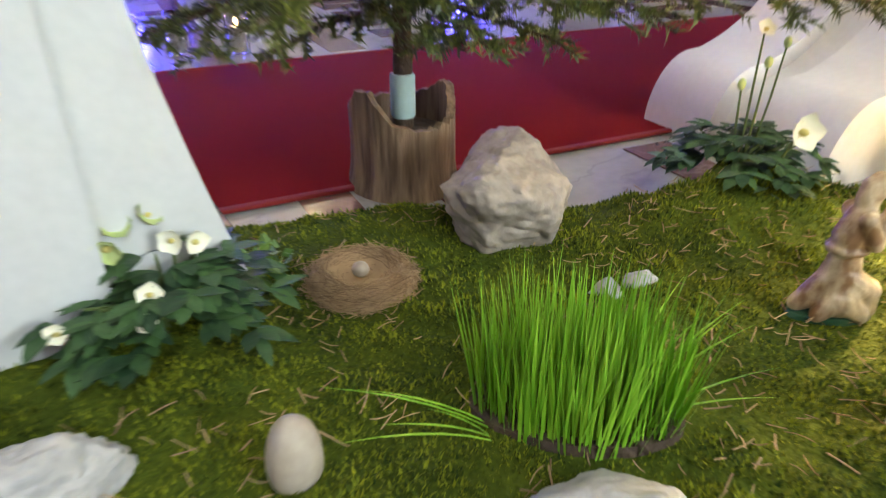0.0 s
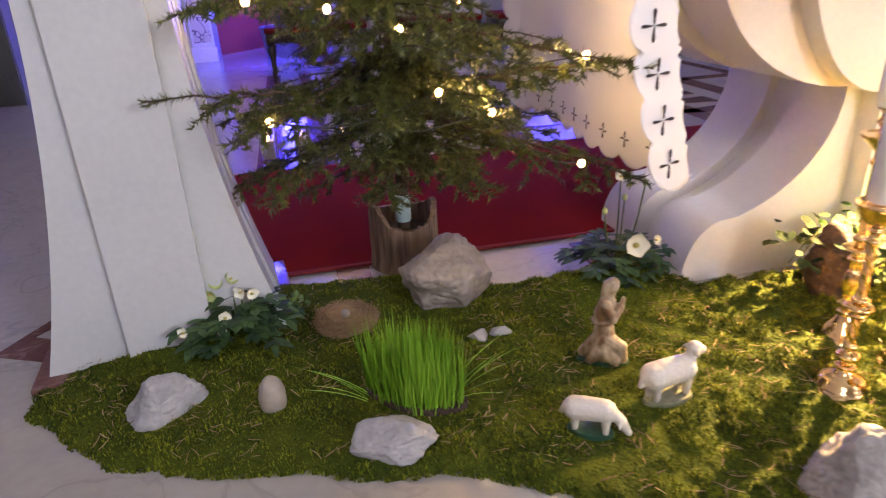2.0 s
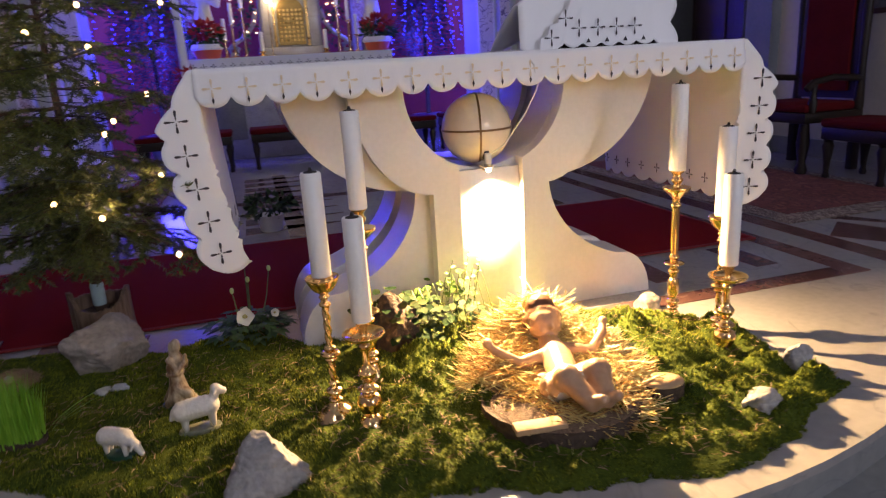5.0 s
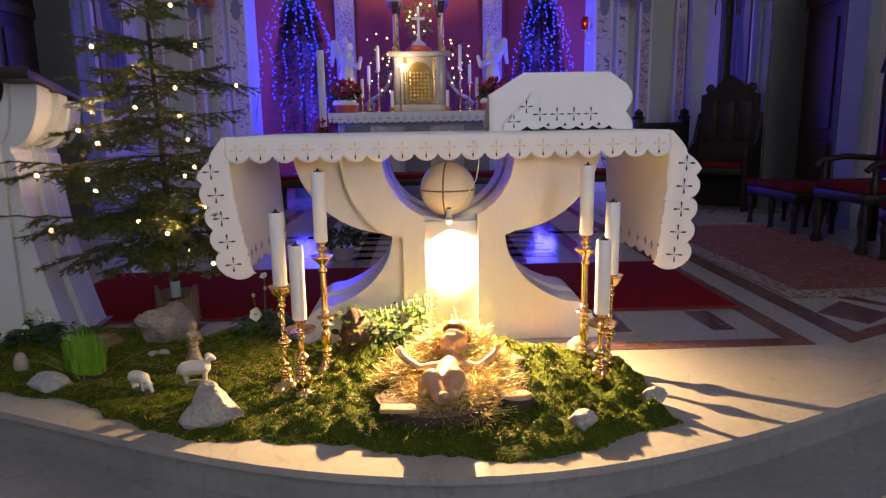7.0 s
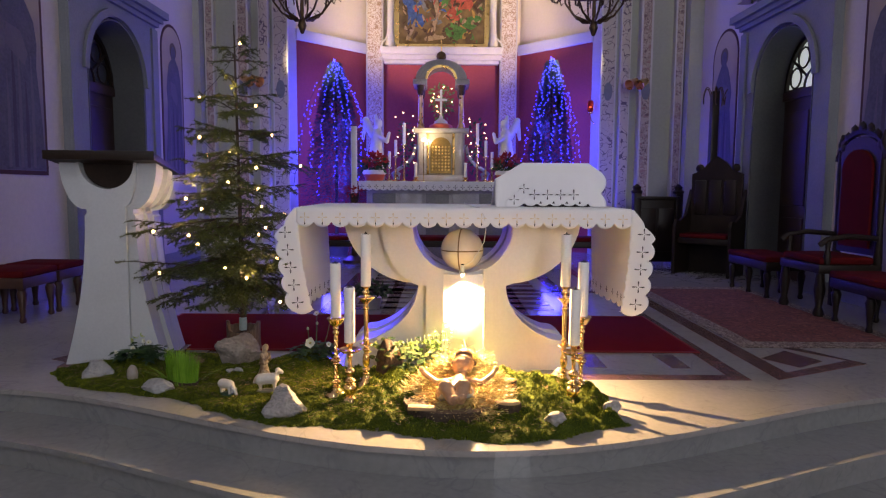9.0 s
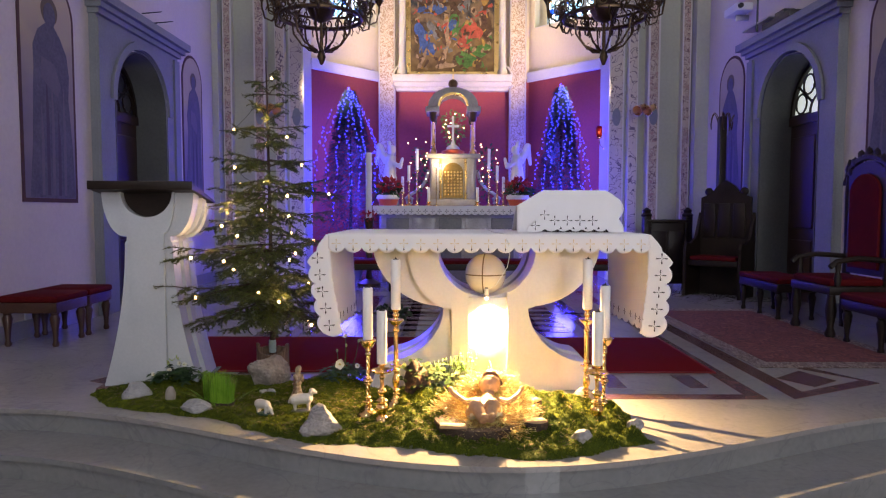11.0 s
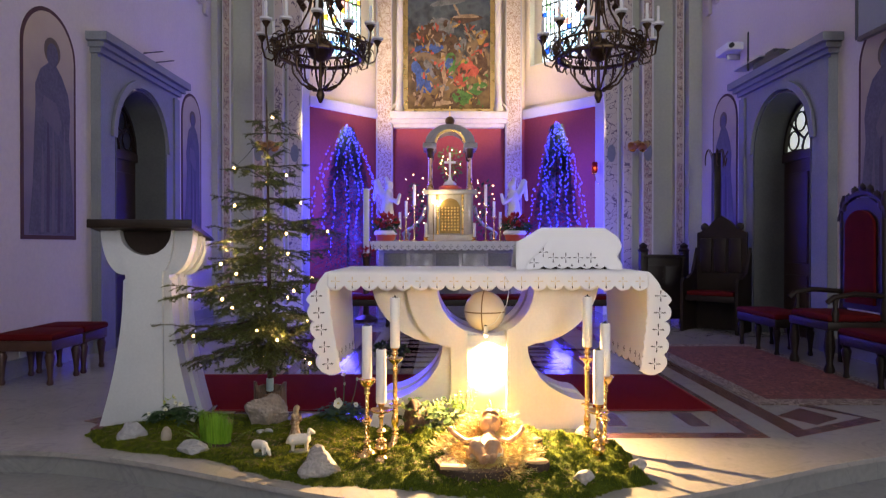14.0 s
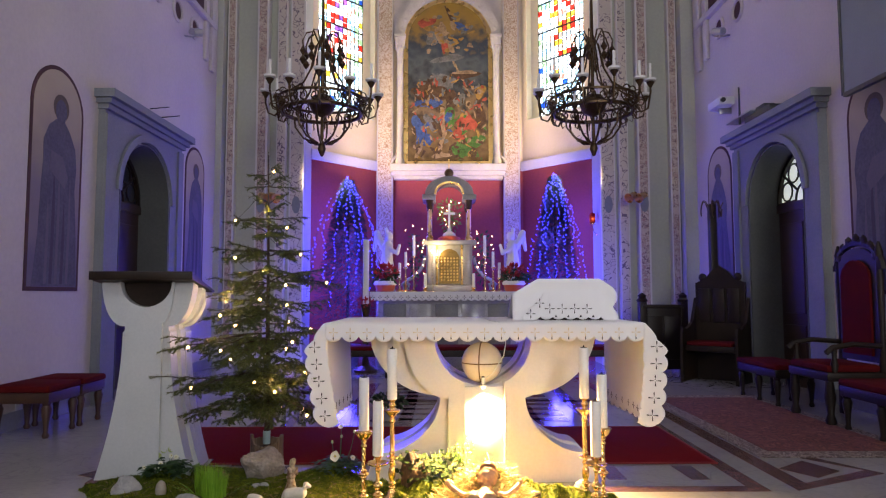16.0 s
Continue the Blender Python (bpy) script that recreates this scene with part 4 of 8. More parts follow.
# ---- upper openings of the side walls ----
for x, s in ((WX0, 1), (WX1, -1)):
    for yc in (3.15, 3.72, 4.28):
        oc = thing("oculus", "small round opening with a moulded rim", "opening", group="round openings in the upper wall", kind="structure")
        part("rim", tube(BM(), [(x + 0.012 * s, p[0], p[1]) for p in arc(yc, 4.80, 0.13, 0.13, 0, 360, 28)], 0.022, 6), M_PLASTER, oc)
        # flat dark disc laid on for the shade inside the hole
        part("hole_disc", prism(BM(), arc(yc, 4.80, 0.12, 0.12, 0, 360, 24)[:-1], x - 0.01 * s, x + 0.004 * s, "x"), M_EDGE, oc, "flat dark red disc for the shade in the hole", 0)
    tb = thing("tribune_front", "plaster strips and ledge of an upper gallery opening", "gallery", kind="structure")
    part("ledge", box(BM(), *sorted((x, x + 0.07 * s)), 2.2, 5.0, 5.06, 5.14, 0.01), M_PLASTER, tb)
    for ya, yb, zb in ((4.62, 4.72, 4.5), (4.86, 4.98, 4.42)):
        part("strip", box(BM(), *sorted((x, x + 0.05 * s)), ya, yb, zb, 8.0, 0.008), M_PLASTER, tb)
    # flat dark slab put in for the shaded space behind
    part("opening", box(BM(), *sorted((x + 0.002 * s, x + 0.012 * s)), 2.3, 4.6, 5.2, 7.6), M_EDGE, tb, "flat dark slab for the shaded gallery opening", 0)
    ws = thing("wall_spotlight", "small grey spotlight on a wall bracket", "spotlight")
    part("arm", tube(BM(), [(x, 3.98, 4.58), (x + 0.12 * s, 3.98, 4.56), (x + 0.14 * s, 3.98, 4.62)], 0.012), M_METAL, ws)
    part("head", cyl(BM(), (x + 0.12 * s, 3.90, 4.60), (x + 0.16 * s, 4.08, 4.66), 0.045, 0.055, 14), M_METAL, ws)

# ---- high altar ----
HX, HY = -0.20, 4.83
ha = thing("high_altar", "stone high altar with dark panels and a pale top", "altar")
part("body", box(BM(), HX - 0.98, HX + 0.98, HY + 0.12, HY + 1.0, 0, 1.15, 0.01), M_TABSTONE, ha)
for k in range(5):
    xa = HX - 0.92 + 0.37 * k
    part("panel", box(BM(), xa + 0.02, xa + 0.34, HY + 0.10, HY + 0.13, 0.25, 1.05, 0.008), M_GREYSTONE if k % 2 == 0 else M_TABSTONE, ha, "dark stone panel" if k % 2 == 0 else "")
part("mensa", box(BM(), HX - 1.06, HX + 1.06, HY + 0.02, HY + 1.0, 1.15, 1.235, 0.01), M_TABSTONE, ha, "pale stone top")


def hem(n, depth, length, drop, x0, y, z, axis="x", sgn=1, thick=0.004):
    """A strip of linen that hangs with a scalloped lower edge: its outline in its own plane."""
    pts = [(x0, z), (x0 + length, z)]
    low = []
    for k in range(n):
        a0 = x0 + length * k / n
        w = length / n
        for j in range(7):
            f = j / 6
            low.append((a0 + w * f, z - drop - depth * math.sin(math.pi * f) ** 0.6))
    return pts[:1] + low + pts[1:]


def cross(bm, u, w, size, y, wide=0.16):
    """Four small petals and a knot, standing as a cross in the plane of the cloth."""
    for a in range(4):
        c, s = math.cos(a * math.pi / 2), math.sin(a * math.pi / 2)
        pts = [(u + size * (f * c - g * s), w + size * (f * s + g * c)) for f, g in ((0.08, 0), (0.3, wide * 0.6), (0.36, wide * 0.15), (0.5, wide * 0.75), (0.85, wide), (1.0, 0), (0.85, -wide), (0.5, -wide * 0.75), (0.36, -wide * 0.15), (0.3, -wide * 0.6))]
        prism(bm, pts, y - 0.0012, y + 0.001, "y")
    return bm


hc = thing("altar_cloth", "white linen high-altar cloth with a scalloped hem and crosses", "cloth")
part("top", box(BM(), HX - 1.08, HX + 1.08, HY, HY + 0.9, 1.236, 1.243, 0.003), M_CLOTH, hc)
part("hem", prism(BM(), hem(22, 0.022, 2.16, 0.105, HX - 1.08, HY, 1.242), HY - 0.006, HY, "y"), M_CLOTH, hc)
for k in range(22):
    part("cross", cross(BM(), HX - 1.08 + 2.16 * (k + 0.5) / 22, 1.165, 0.03, HY - 0.0065), M_EMB, hc, "small dark embroidered cross", 0)

# tabernacle
TX, TY = -0.158, 5.22
tb = thing("tabernacle", "white marble tabernacle with a gilt door and arched canopy", "tabernacle")
part("base", box(BM(), TX - 0.38, TX + 0.38, TY - 0.02, TY + 0.56, 1.244, 1.34, 0.012), M_TABSTONE, tb)
part("body", box(BM(), TX - 0.34, TX + 0.34, TY + 0.06, TY + 0.56, 1.34, 1.93, 0.01), M_TABSTONE, tb)
part("cornice", box(BM(), TX - 0.40, TX + 0.40, TY, TY + 0.58, 1.93, 2.0, 0.015), M_TABSTONE, tb, "moulded cornice")
for s in (-1, 1):
    part("pilaster", box(BM(), *sorted((TX + s * 0.20, TX + s * 0.32)), TY + 0.0, TY + 0.06, 1.34, 1.93, 0.01), M_TABSTONE, tb, "marble corner strip")
    part("gilt_edge", box(BM(), *sorted((TX + s * 0.165, TX + s * 0.197)), TY + 0.022, TY + 0.062, 1.345, 1.925, 0.006), M_GILT, tb, "polished gilt strip beside the door")
door = part("door", prism(BM(), arched(TX - 0.15, TX + 0.15, 1.36, 1.72, 14), TY + 0.03, TY + 0.06, "y"), M_DOORGOLD, tb, "dark gilt arched door with raised lattice", 0)
for k in range(6):
    for r in range(8):
        bm = BM()
        ball(bm, (TX - 0.115 + 0.046 * k, TY + 0.03, 1.41 + 0.046 * r), 0.017, 1, (1, 0.5, 1))
        part("boss", bm, M_GILT, door)
for sx in (-1, 1):
    for yy in (TY + 0.08, TY + 0.46):
        # front columns: gilt put in for gold reflections on dark polished stone
        part("column", lathe(BM(), [(0.05, 2.001), (0.05, 2.05), (0.034, 2.08), (0.03, 2.48), (0.05, 2.54), (0.055, 2.60)], 14, (TX + sx * 0.29, yy, 0)), M_GILT if yy < TY + 0.2 else M_TABSTONE, tb, "slim column gilded for its gold reflections" if yy < TY + 0.2 else "small marble column")
    part("impost", box(BM(), *sorted((TX + sx * 0.20, TX + sx * 0.40)), TY, TY + 0.54, 2.60, 2.68, 0.012), M_TABSTONE, tb)
part("vault", prism(BM(), arc(TX, 2.68, 0.36, 0.27, 0, 180, 20) + arc(TX, 2.68, 0.22, 0.19, 180, 0, 20), TY, TY + 0.54, "y"), M_TABSTONE, tb, "arched marble canopy", 40)
part("arch_lining", prism(BM(), arc(TX, 2.681, 0.222, 0.192, 0, 180, 20) + arc(TX, 2.681, 0.19, 0.162, 180, 0, 20), TY - 0.012, TY + 0.05, "y"), M_GILT, tb, "gilt lining", 40)
part("orb", ball(BM(), (TX, TY + 0.27, 3.04), 0.072, 3), M_BRONZE, tb, "dark orb")
part("orb_stem", lathe(BM(), [(0.06, 2.94), (0.035, 2.96), (0.03, 2.99)], 12, (TX, TY + 0.27, 0)), M_GILT, tb)
part("orb_cross", box(box(BM(), TX - 0.008, TX + 0.008, TY + 0.262, TY + 0.278, 3.10, 3.26), TX - 0.05, TX + 0.05, TY + 0.262, TY + 0.278, 3.19, 3.206), M_GILT, tb, "", 0)
for s in (-1, 1):
    part("volute", tube(BM(), [(TX + s * x, TY + 0.25, z) for x, z in ((0.36, 1.78), (0.40, 1.62), (0.50, 1.49), (0.62, 1.42), (0.70, 1.35), (0.68, 1.29), (0.61, 1.29), (0.60, 1.35), (0.64, 1.37))], 0.028, 8), M_TABSTONE, tb, "curved marble scroll")
    for yy in (TY + 0.08, TY + 0.46):
        part("capital", lathe(BM(), [(0.034, 2.46), (0.05, 2.49), (0.056, 2.56), (0.062, 2.60)], 12, (TX + s * 0.29, yy, 0)), M_BRONZE, tb, "dark capital")
lp = thing("altar_lamp", "small lit lamp on a thin stem beside the tabernacle door", "lamp")
part("stem", tube(BM(), [(TX - 0.24, TY - 0.12, 1.244), (TX - 0.24, TY - 0.12, 1.80)], 0.006), M_BRASS, lp)
part("foot", lathe(BM(), [(0.05, 1.244), (0.05, 1.252), (0.01, 1.262)], 14, (TX - 0.24, TY - 0.12, 0)), M_BRASS, lp)
part("bulb", ball(BM(), (TX - 0.24, TY - 0.12, 1.825), 0.026, 2), M_LAMPFACE, lp, "glowing bulb")
cr = thing("altar_cross", "pale standing cross on a red-covered stand", "cross")
part("stand", lathe(BM(), [(0.17, 2.001), (0.165, 2.05), (0.10, 2.075)], 16, (TX, TY + 0.2, 0)), M_TERRA, cr, "red covered stand")
part("foot", lathe(BM(), [(0.10, 2.075), (0.09, 2.11), (0.03, 2.15), (0.018, 2.2)], 14, (TX, TY + 0.2, 0)), M_WHITE, cr)
part("cross_bar", box(box(BM(), TX - 0.016, TX + 0.016, TY + 0.185, TY + 0.21, 2.19, 2.56, 0.004), TX - 0.085, TX + 0.085, TY + 0.185, TY + 0.21, 2.40, 2.432, 0.004), M_WHITE, cr)
# small greenery with bulbs inside the canopy and beside the tabernacle
rng = random.Random(21)


def leafy(name, n, centre, size, leaf, material, parent, label="", droop=0.2):
    """A tuft of many small pointed leaves about a centre."""
    v, f = [], []
    for _ in range(n):
        d = Vector((rng.gauss(0, 1), rng.gauss(0, 1), rng.gauss(0, 1))).normalized()
        p = Vector(centre) + Vector((d.x * size[0], d.y * size[1], d.z * size[2])) * rng.random() ** 0.4
        d = (d + Vector((rng.uniform(-1, 1), rng.uniform(-1, 1), rng.uniform(-1, 1) - droop)) * 0.8).normalized()
        w = d.cross(Vector((rng.uniform(-1, 1), rng.uniform(-1, 1), rng.uniform(-1, 1)))).normalized()
        up = d.cross(w)
        k, a, b = len(v), leaf * rng.uniform(0.6, 1.2), leaf * 0.28
        v += [p, p + d * a * 0.45 + w * b, p + d * a - up * a * 0.15, p + d * a * 0.45 - w * b]
        f.append((k, k + 1, k + 2, k + 3))
    return raw(name, v, f, material, parent, label)


gr = thing("garland", "thin green garland with tiny warm bulbs beside the tabernacle", "garland")
leafy("canopy_leaves", 160, (TX, TY + 0.40, 2.42), (0.18, 0.08, 0.28), 0.06, M_LIGHTLEAF, gr)
for s in (-1, 1):
    leafy("side_leaves", 120, (TX + s * 0.5, TY + 0.2, 1.75), (0.12, 0.12, 0.42), 0.06, M_LEAF, gr)
for k in range(46):
    s = -1 if k % 2 else 1
    if k < 14:
        p = (TX + rng.uniform(-0.16, 0.16), TY + 0.30, rng.uniform(2.2, 2.68))
    else:
        p = (TX + s * rng.uniform(0.36, 0.66), TY + rng.uniform(-0.02, 0.3), rng.uniform(1.5, 2.25))
    part("bulb", ball(BM(), p, 0.011, 1), M_WARMBULB, gr)


def altar_candle(x, y, h, stick):
    """A candle on a slim brass stick that stands on the high altar."""
    c = thing("altar_candlestick", "slim brass candlestick with a white candle", "candlestick", pose(x, y, 1.244), "candlesticks on the high altar")
    part("stick", lathe(BM(), [(0.05, 0), (0.05, 0.012), (0.018, 0.03), (0.012, stick * 0.4), (0.022, stick * 0.45), (0.012, stick * 0.5), (0.012, stick - 0.03), (0.04, stick - 0.01), (0.04, stick)], 14), M_BRASS, c)
    part("candle", lathe(BM(), [(0.021, stick), (0.021, stick + h), (0.008, stick + h + 0.004)], 14), M_CANDLE, c)
    return c


for dx, h, st in ((0.52, 0.30, 0.52), (0.64, 0.22, 0.36), (0.73, 0.22, 0.20), (0.35, 0.20, 0.06)):
    for s in (-1, 1):
        altar_candle(TX + s * dx, HY + 0.40 - 0.12 * (dx < 0.4), h, st)


def angel(x, s):
    """A pale carved kneeling shape with two raised wings, one plain mesh."""
    y, z = 5.30, 1.50
    p = [((x, y, z - 0.02), (x, y, z + 0.28), 0.13, 0.085), ((x, y, z + 0.28), (x - s * 0.02, y, z + 0.42), 0.085, 0.075), ((x - s * 0.03, y, z + 0.55), (x - s * 0.03, y, z + 0.57), 0.062, 0.062), ((x - s * 0.02, y, z + 0.42), (x - s * 0.03, y, z + 0.5), 0.04, 0.04),
         ((x - s * 0.04, y - 0.05, z + 0.38), (x - s * 0.16, y - 0.1, z + 0.30), 0.035, 0.03), ((x - s * 0.16, y - 0.1, z + 0.30), (x - s * 0.19, y - 0.08, z + 0.42), 0.03, 0.025),
         ((x + s * 0.06, y + 0.07, z + 0.40), (x + s * 0.16, y + 0.10, z + 0.62), 0.055, 0.05), ((x + s * 0.16, y + 0.10, z + 0.62), (x + s * 0.20, y + 0.1, z + 0.36), 0.045, 0.025), ((x - s * 0.02, y + 0.08, z + 0.42), (x + s * 0.02, y + 0.12, z + 0.68), 0.05, 0.03)]
    a = blob("angel_statue", p, M_WHITE, None, "", 0.012)
    tagged(a, "white carved statue with raised wings on a low block", "statue", "statues on the high altar")
    b = thing("statue_block", "low grey stone block under a statue", "block", group="blocks on the high altar")
    part("block", box(BM(), x - 0.13, x + 0.13, y - 0.13, y + 0.13, 1.244, 1.40, 0.015), M_TABSTONE, b)


angel(-1.08, -1)
angel(0.78, 1)


def poinsettia(x, y):
    pt = thing("poinsettia", "red-leaved potted plant in a red and white pot", "plant", pose(x, y, 1.244), "pots on the high altar")
    part("pot", lathe(BM(), [(0.09, 0), (0.12, 0.01), (0.15, 0.09), (0.155, 0.10)], 18), M_TERRA, pt)
    part("wrap", lathe(BM(), [(0.151, 0.09), (0.17, 0.11), (0.15, 0.15)], 18), M_CLOTH, pt, "white wrapping")
    leafy("leaves", 90, (0, 0, 0.22), (0.17, 0.15, 0.08), 0.10, M_LEAF, pt)
    leafy("red_foliage", 130, (0, 0, 0.30), (0.15, 0.14, 0.07), 0.09, M_POINS, pt)


poinsettia(-1.08, 5.02)
poinsettia(0.76, 5.02)

# ---- the people's altar ----
al = thing("altar", "white stone altar with a cup-shaped pedestal on curved feet", "altar")


def pedestal(c, neck, foot, cup, hn, ht, cut, zc, fz=0.11):
    """Half outlines mirrored: rounded foot, concave flare, neck, bowl; a round cut-out opens the bowl at the top."""
    r = [(foot - 0.13 + 0.135 * math.cos(radians(a)), 1.15 * fz * math.sin(radians(a))) for a in range(0, 82, 9)]
    r += [(foot + 0.02 - (foot + 0.02 - neck) * math.sin(radians(a)), hn - (hn - fz) * math.cos(radians(a))) for a in range(22, 91, 6)]
    r += [(neck, hn)]
    r += [(neck + (cup - neck) * math.sin(radians(a)), ht - (ht - hn) * math.cos(radians(a))) for a in range(4, 91, 7)] + [(cup, ht)]
    right = r
    left = [(-x, z) for x, z in r[::-1]]
    top = [(cut * math.cos(radians(a)), zc - cut * math.sin(radians(a))) for a in range(0, 181, 9)]
    top = [(x, min(z, ht)) for x, z in top]
    pts = right + [(cut, ht)] + top[1:-1] + [(-cut, ht)] + left
    return [(c + x, z) for x, z in pts]


P_OUT = pedestal(0.0, 0.275, 0.74, 0.74, 0.55, 0.985, 0.31, 0.925, 0.165)
P_CORE = pedestal(0.0, 0.245, 0.69, 0.69, 0.57, 0.985, 0.335, 0.93, 0.13)
part("front_slab", prism(BM(), P_OUT, -0.06, 0.15, "y"), M_WHITE, al, "white slab with bowl-shaped arms", 30)
part("core", prism(BM(), P_CORE, 0.151, 0.259, "y"), M_WHITE, al, "", 30)
part("back_slab", prism(BM(), P_OUT, 0.26, 0.48, "y"), M_WHITE, al, "", 30)
for side in (-1, 1):
    rim = 0.118 if side < 0 else 0.134
    sweep = math.degrees(math.acos(rim / 0.31))
    col = [(rim, 0.0), (0.222, 0.0), (0.222, 0.54)] + [(0.222 + 0.29 * math.sin(radians(a)), 0.985 - 0.445 * math.cos(radians(a))) for a in range(8, 91, 8)] + [(0.31, 0.985)]
    col += [(0.31 * math.cos(radians(sweep * k / 9)), 0.925 - 0.31 * math.sin(radians(sweep * k / 9))) for k in range(10)]
    part("column_half", prism(BM(), [(side * x, z) for x, z in col[::side]], -0.13, -0.0605, "y"), M_WHITE, al, "proud column beside the niche that widens into the bowl", 30)
part("niche_back", box(BM(), -0.1175, 0.1335, -0.096, -0.0605, 0.0, 0.612, 0.001), M_WHITE, al, "narrow recessed strip behind the lamp")
part("mensa", box(BM(), -0.975, 0.975, -0.265, 0.73, 0.986, 1.022, 0.008), M_WHITE, al, "white stone table top")

gl = thing("globe", "ivory globe with two brown bands hung in the altar's cut-out", "globe", pose(0.0, 0.0, 0.757))
part("ball", ball(BM(), (0, 0, 0), 0.134, 5), M_GLOBE, gl)
part("band", lathe(BM(), [(0.1335, -0.004), (0.1362, -0.004), (0.1362, 0.004), (0.1335, 0.004)], 48), M_BAND, gl, "brown level band")
b = part("band", lathe(BM(), [(0.1335, -0.004), (0.1362, -0.004), (0.1362, 0.004), (0.1335, 0.004)], 48), M_BAND, gl, "brown upright band")
b.matrix_basis = pose(0, 0, 0, 0, 90, 0) @ pose(0, 0, 0, 12, 0, 0)
part("cradle", tube(BM(), [(0.0, y, -0.135 - 0.01 * abs(y)) for y in (-0.12, -0.04, 0.05, 0.14)], 0.02), M_WHITE, gl, "small white support")

cl = thing("clip_lamp", "small lit clip lamp under the globe", "lamp", pose(0.0, -0.120, 0.624, 0, 0, 0) @ Matrix.Diagonal((0.8, 0.8, 0.8, 1)))
part("socket", cyl(BM(), (0, 0, -0.005), (0, 0, 0.06), 0.018, 0.016, 14), M_PLASTICW, cl)
part("collar", lathe(BM(), [(0.019, -0.006), (0.021, -0.002), (0.021, 0.01), (0.018, 0.012)], 16), M_METAL, cl)
part("bulb", ball(BM(), (0, 0, -0.016), 0.014, 2), M_LAMPFACE, cl, "glowing bulb")
part("clip", box(BM(), -0.012, 0.012, 0.01, 0.05, 0.03, 0.07, 0.004), M_BLACK, cl)
wire = thing("lamp_cable", "thin pale cable from the lamp up over the cloth", "cable")
part("cord", tube(BM(), [(0.0, -0.130, 0.665), (0.06, -0.140, 0.70), (0.125, -0.20, 0.82), (0.13, -0.285, 0.90), (0.12, -0.288, 0.98), (0.09, -0.27, 1.032), (0.05, -0.05, 1.033), (0.04, 0.4, 1.033), (0.04, 0.75, 1.033)], 0.0028, 6), M_PLASTICW, wire)

# ---- the altar cloth ----
ac = thing("altar_cloth", "white linen altar cloth with scalloped hems and embroidered crosses", "cloth")
part("top", box(BM(), -0.985, 0.985, -0.275, 0.74, 1.0225, 1.029, 0.003), M_CLOTH, ac, "smooth linen over the table")
front = BM()
n_s = 19
NX = n_s * 8
rowsz = 6
grid = []
for i in range(NX + 1):
    u = i / NX
    x = -0.985 + 1.97 * u
    f = (u * n_s) % 1.0
    low = 0.085 + 0.032 * abs(math.sin(math.pi * f)) ** 0.6
    grid.append([front.verts.new((x, -0.279 - 0.012 * (j / rowsz) - 0.004 * math.sin(9 * x) * j / rowsz, 1.029 - low * (j / rowsz))) for j in range(rowsz + 1)])
for a, b2 in zip(grid, grid[1:]):
    for j in range(rowsz):
        front.faces.new((a[j], b2[j], b2[j + 1], a[j + 1]))
hm = part("front_hem", front, M_CLOTH, ac, "short scalloped front hem", 50)
so = hm.modifiers.new("Solidify", "SOLIDIFY")
so.thickness = 0.003
for k in range(n_s):
    xk = -0.985 + 1.97 * (k + 0.5) / n_s
    part("cross", cross(BM(), xk, 0.970, 0.029, -0.2925, 0.13), M_GOLDEMB, hm, "pale gold embroidered cross", 0)
    part("drop", prism(BM(), [(xk - 0.004, 0.934), (xk, 0.922), (xk + 0.004, 0.934), (xk, 0.946)], -0.2945, -0.2925, "y"), M_EMB, hm, "", 0)


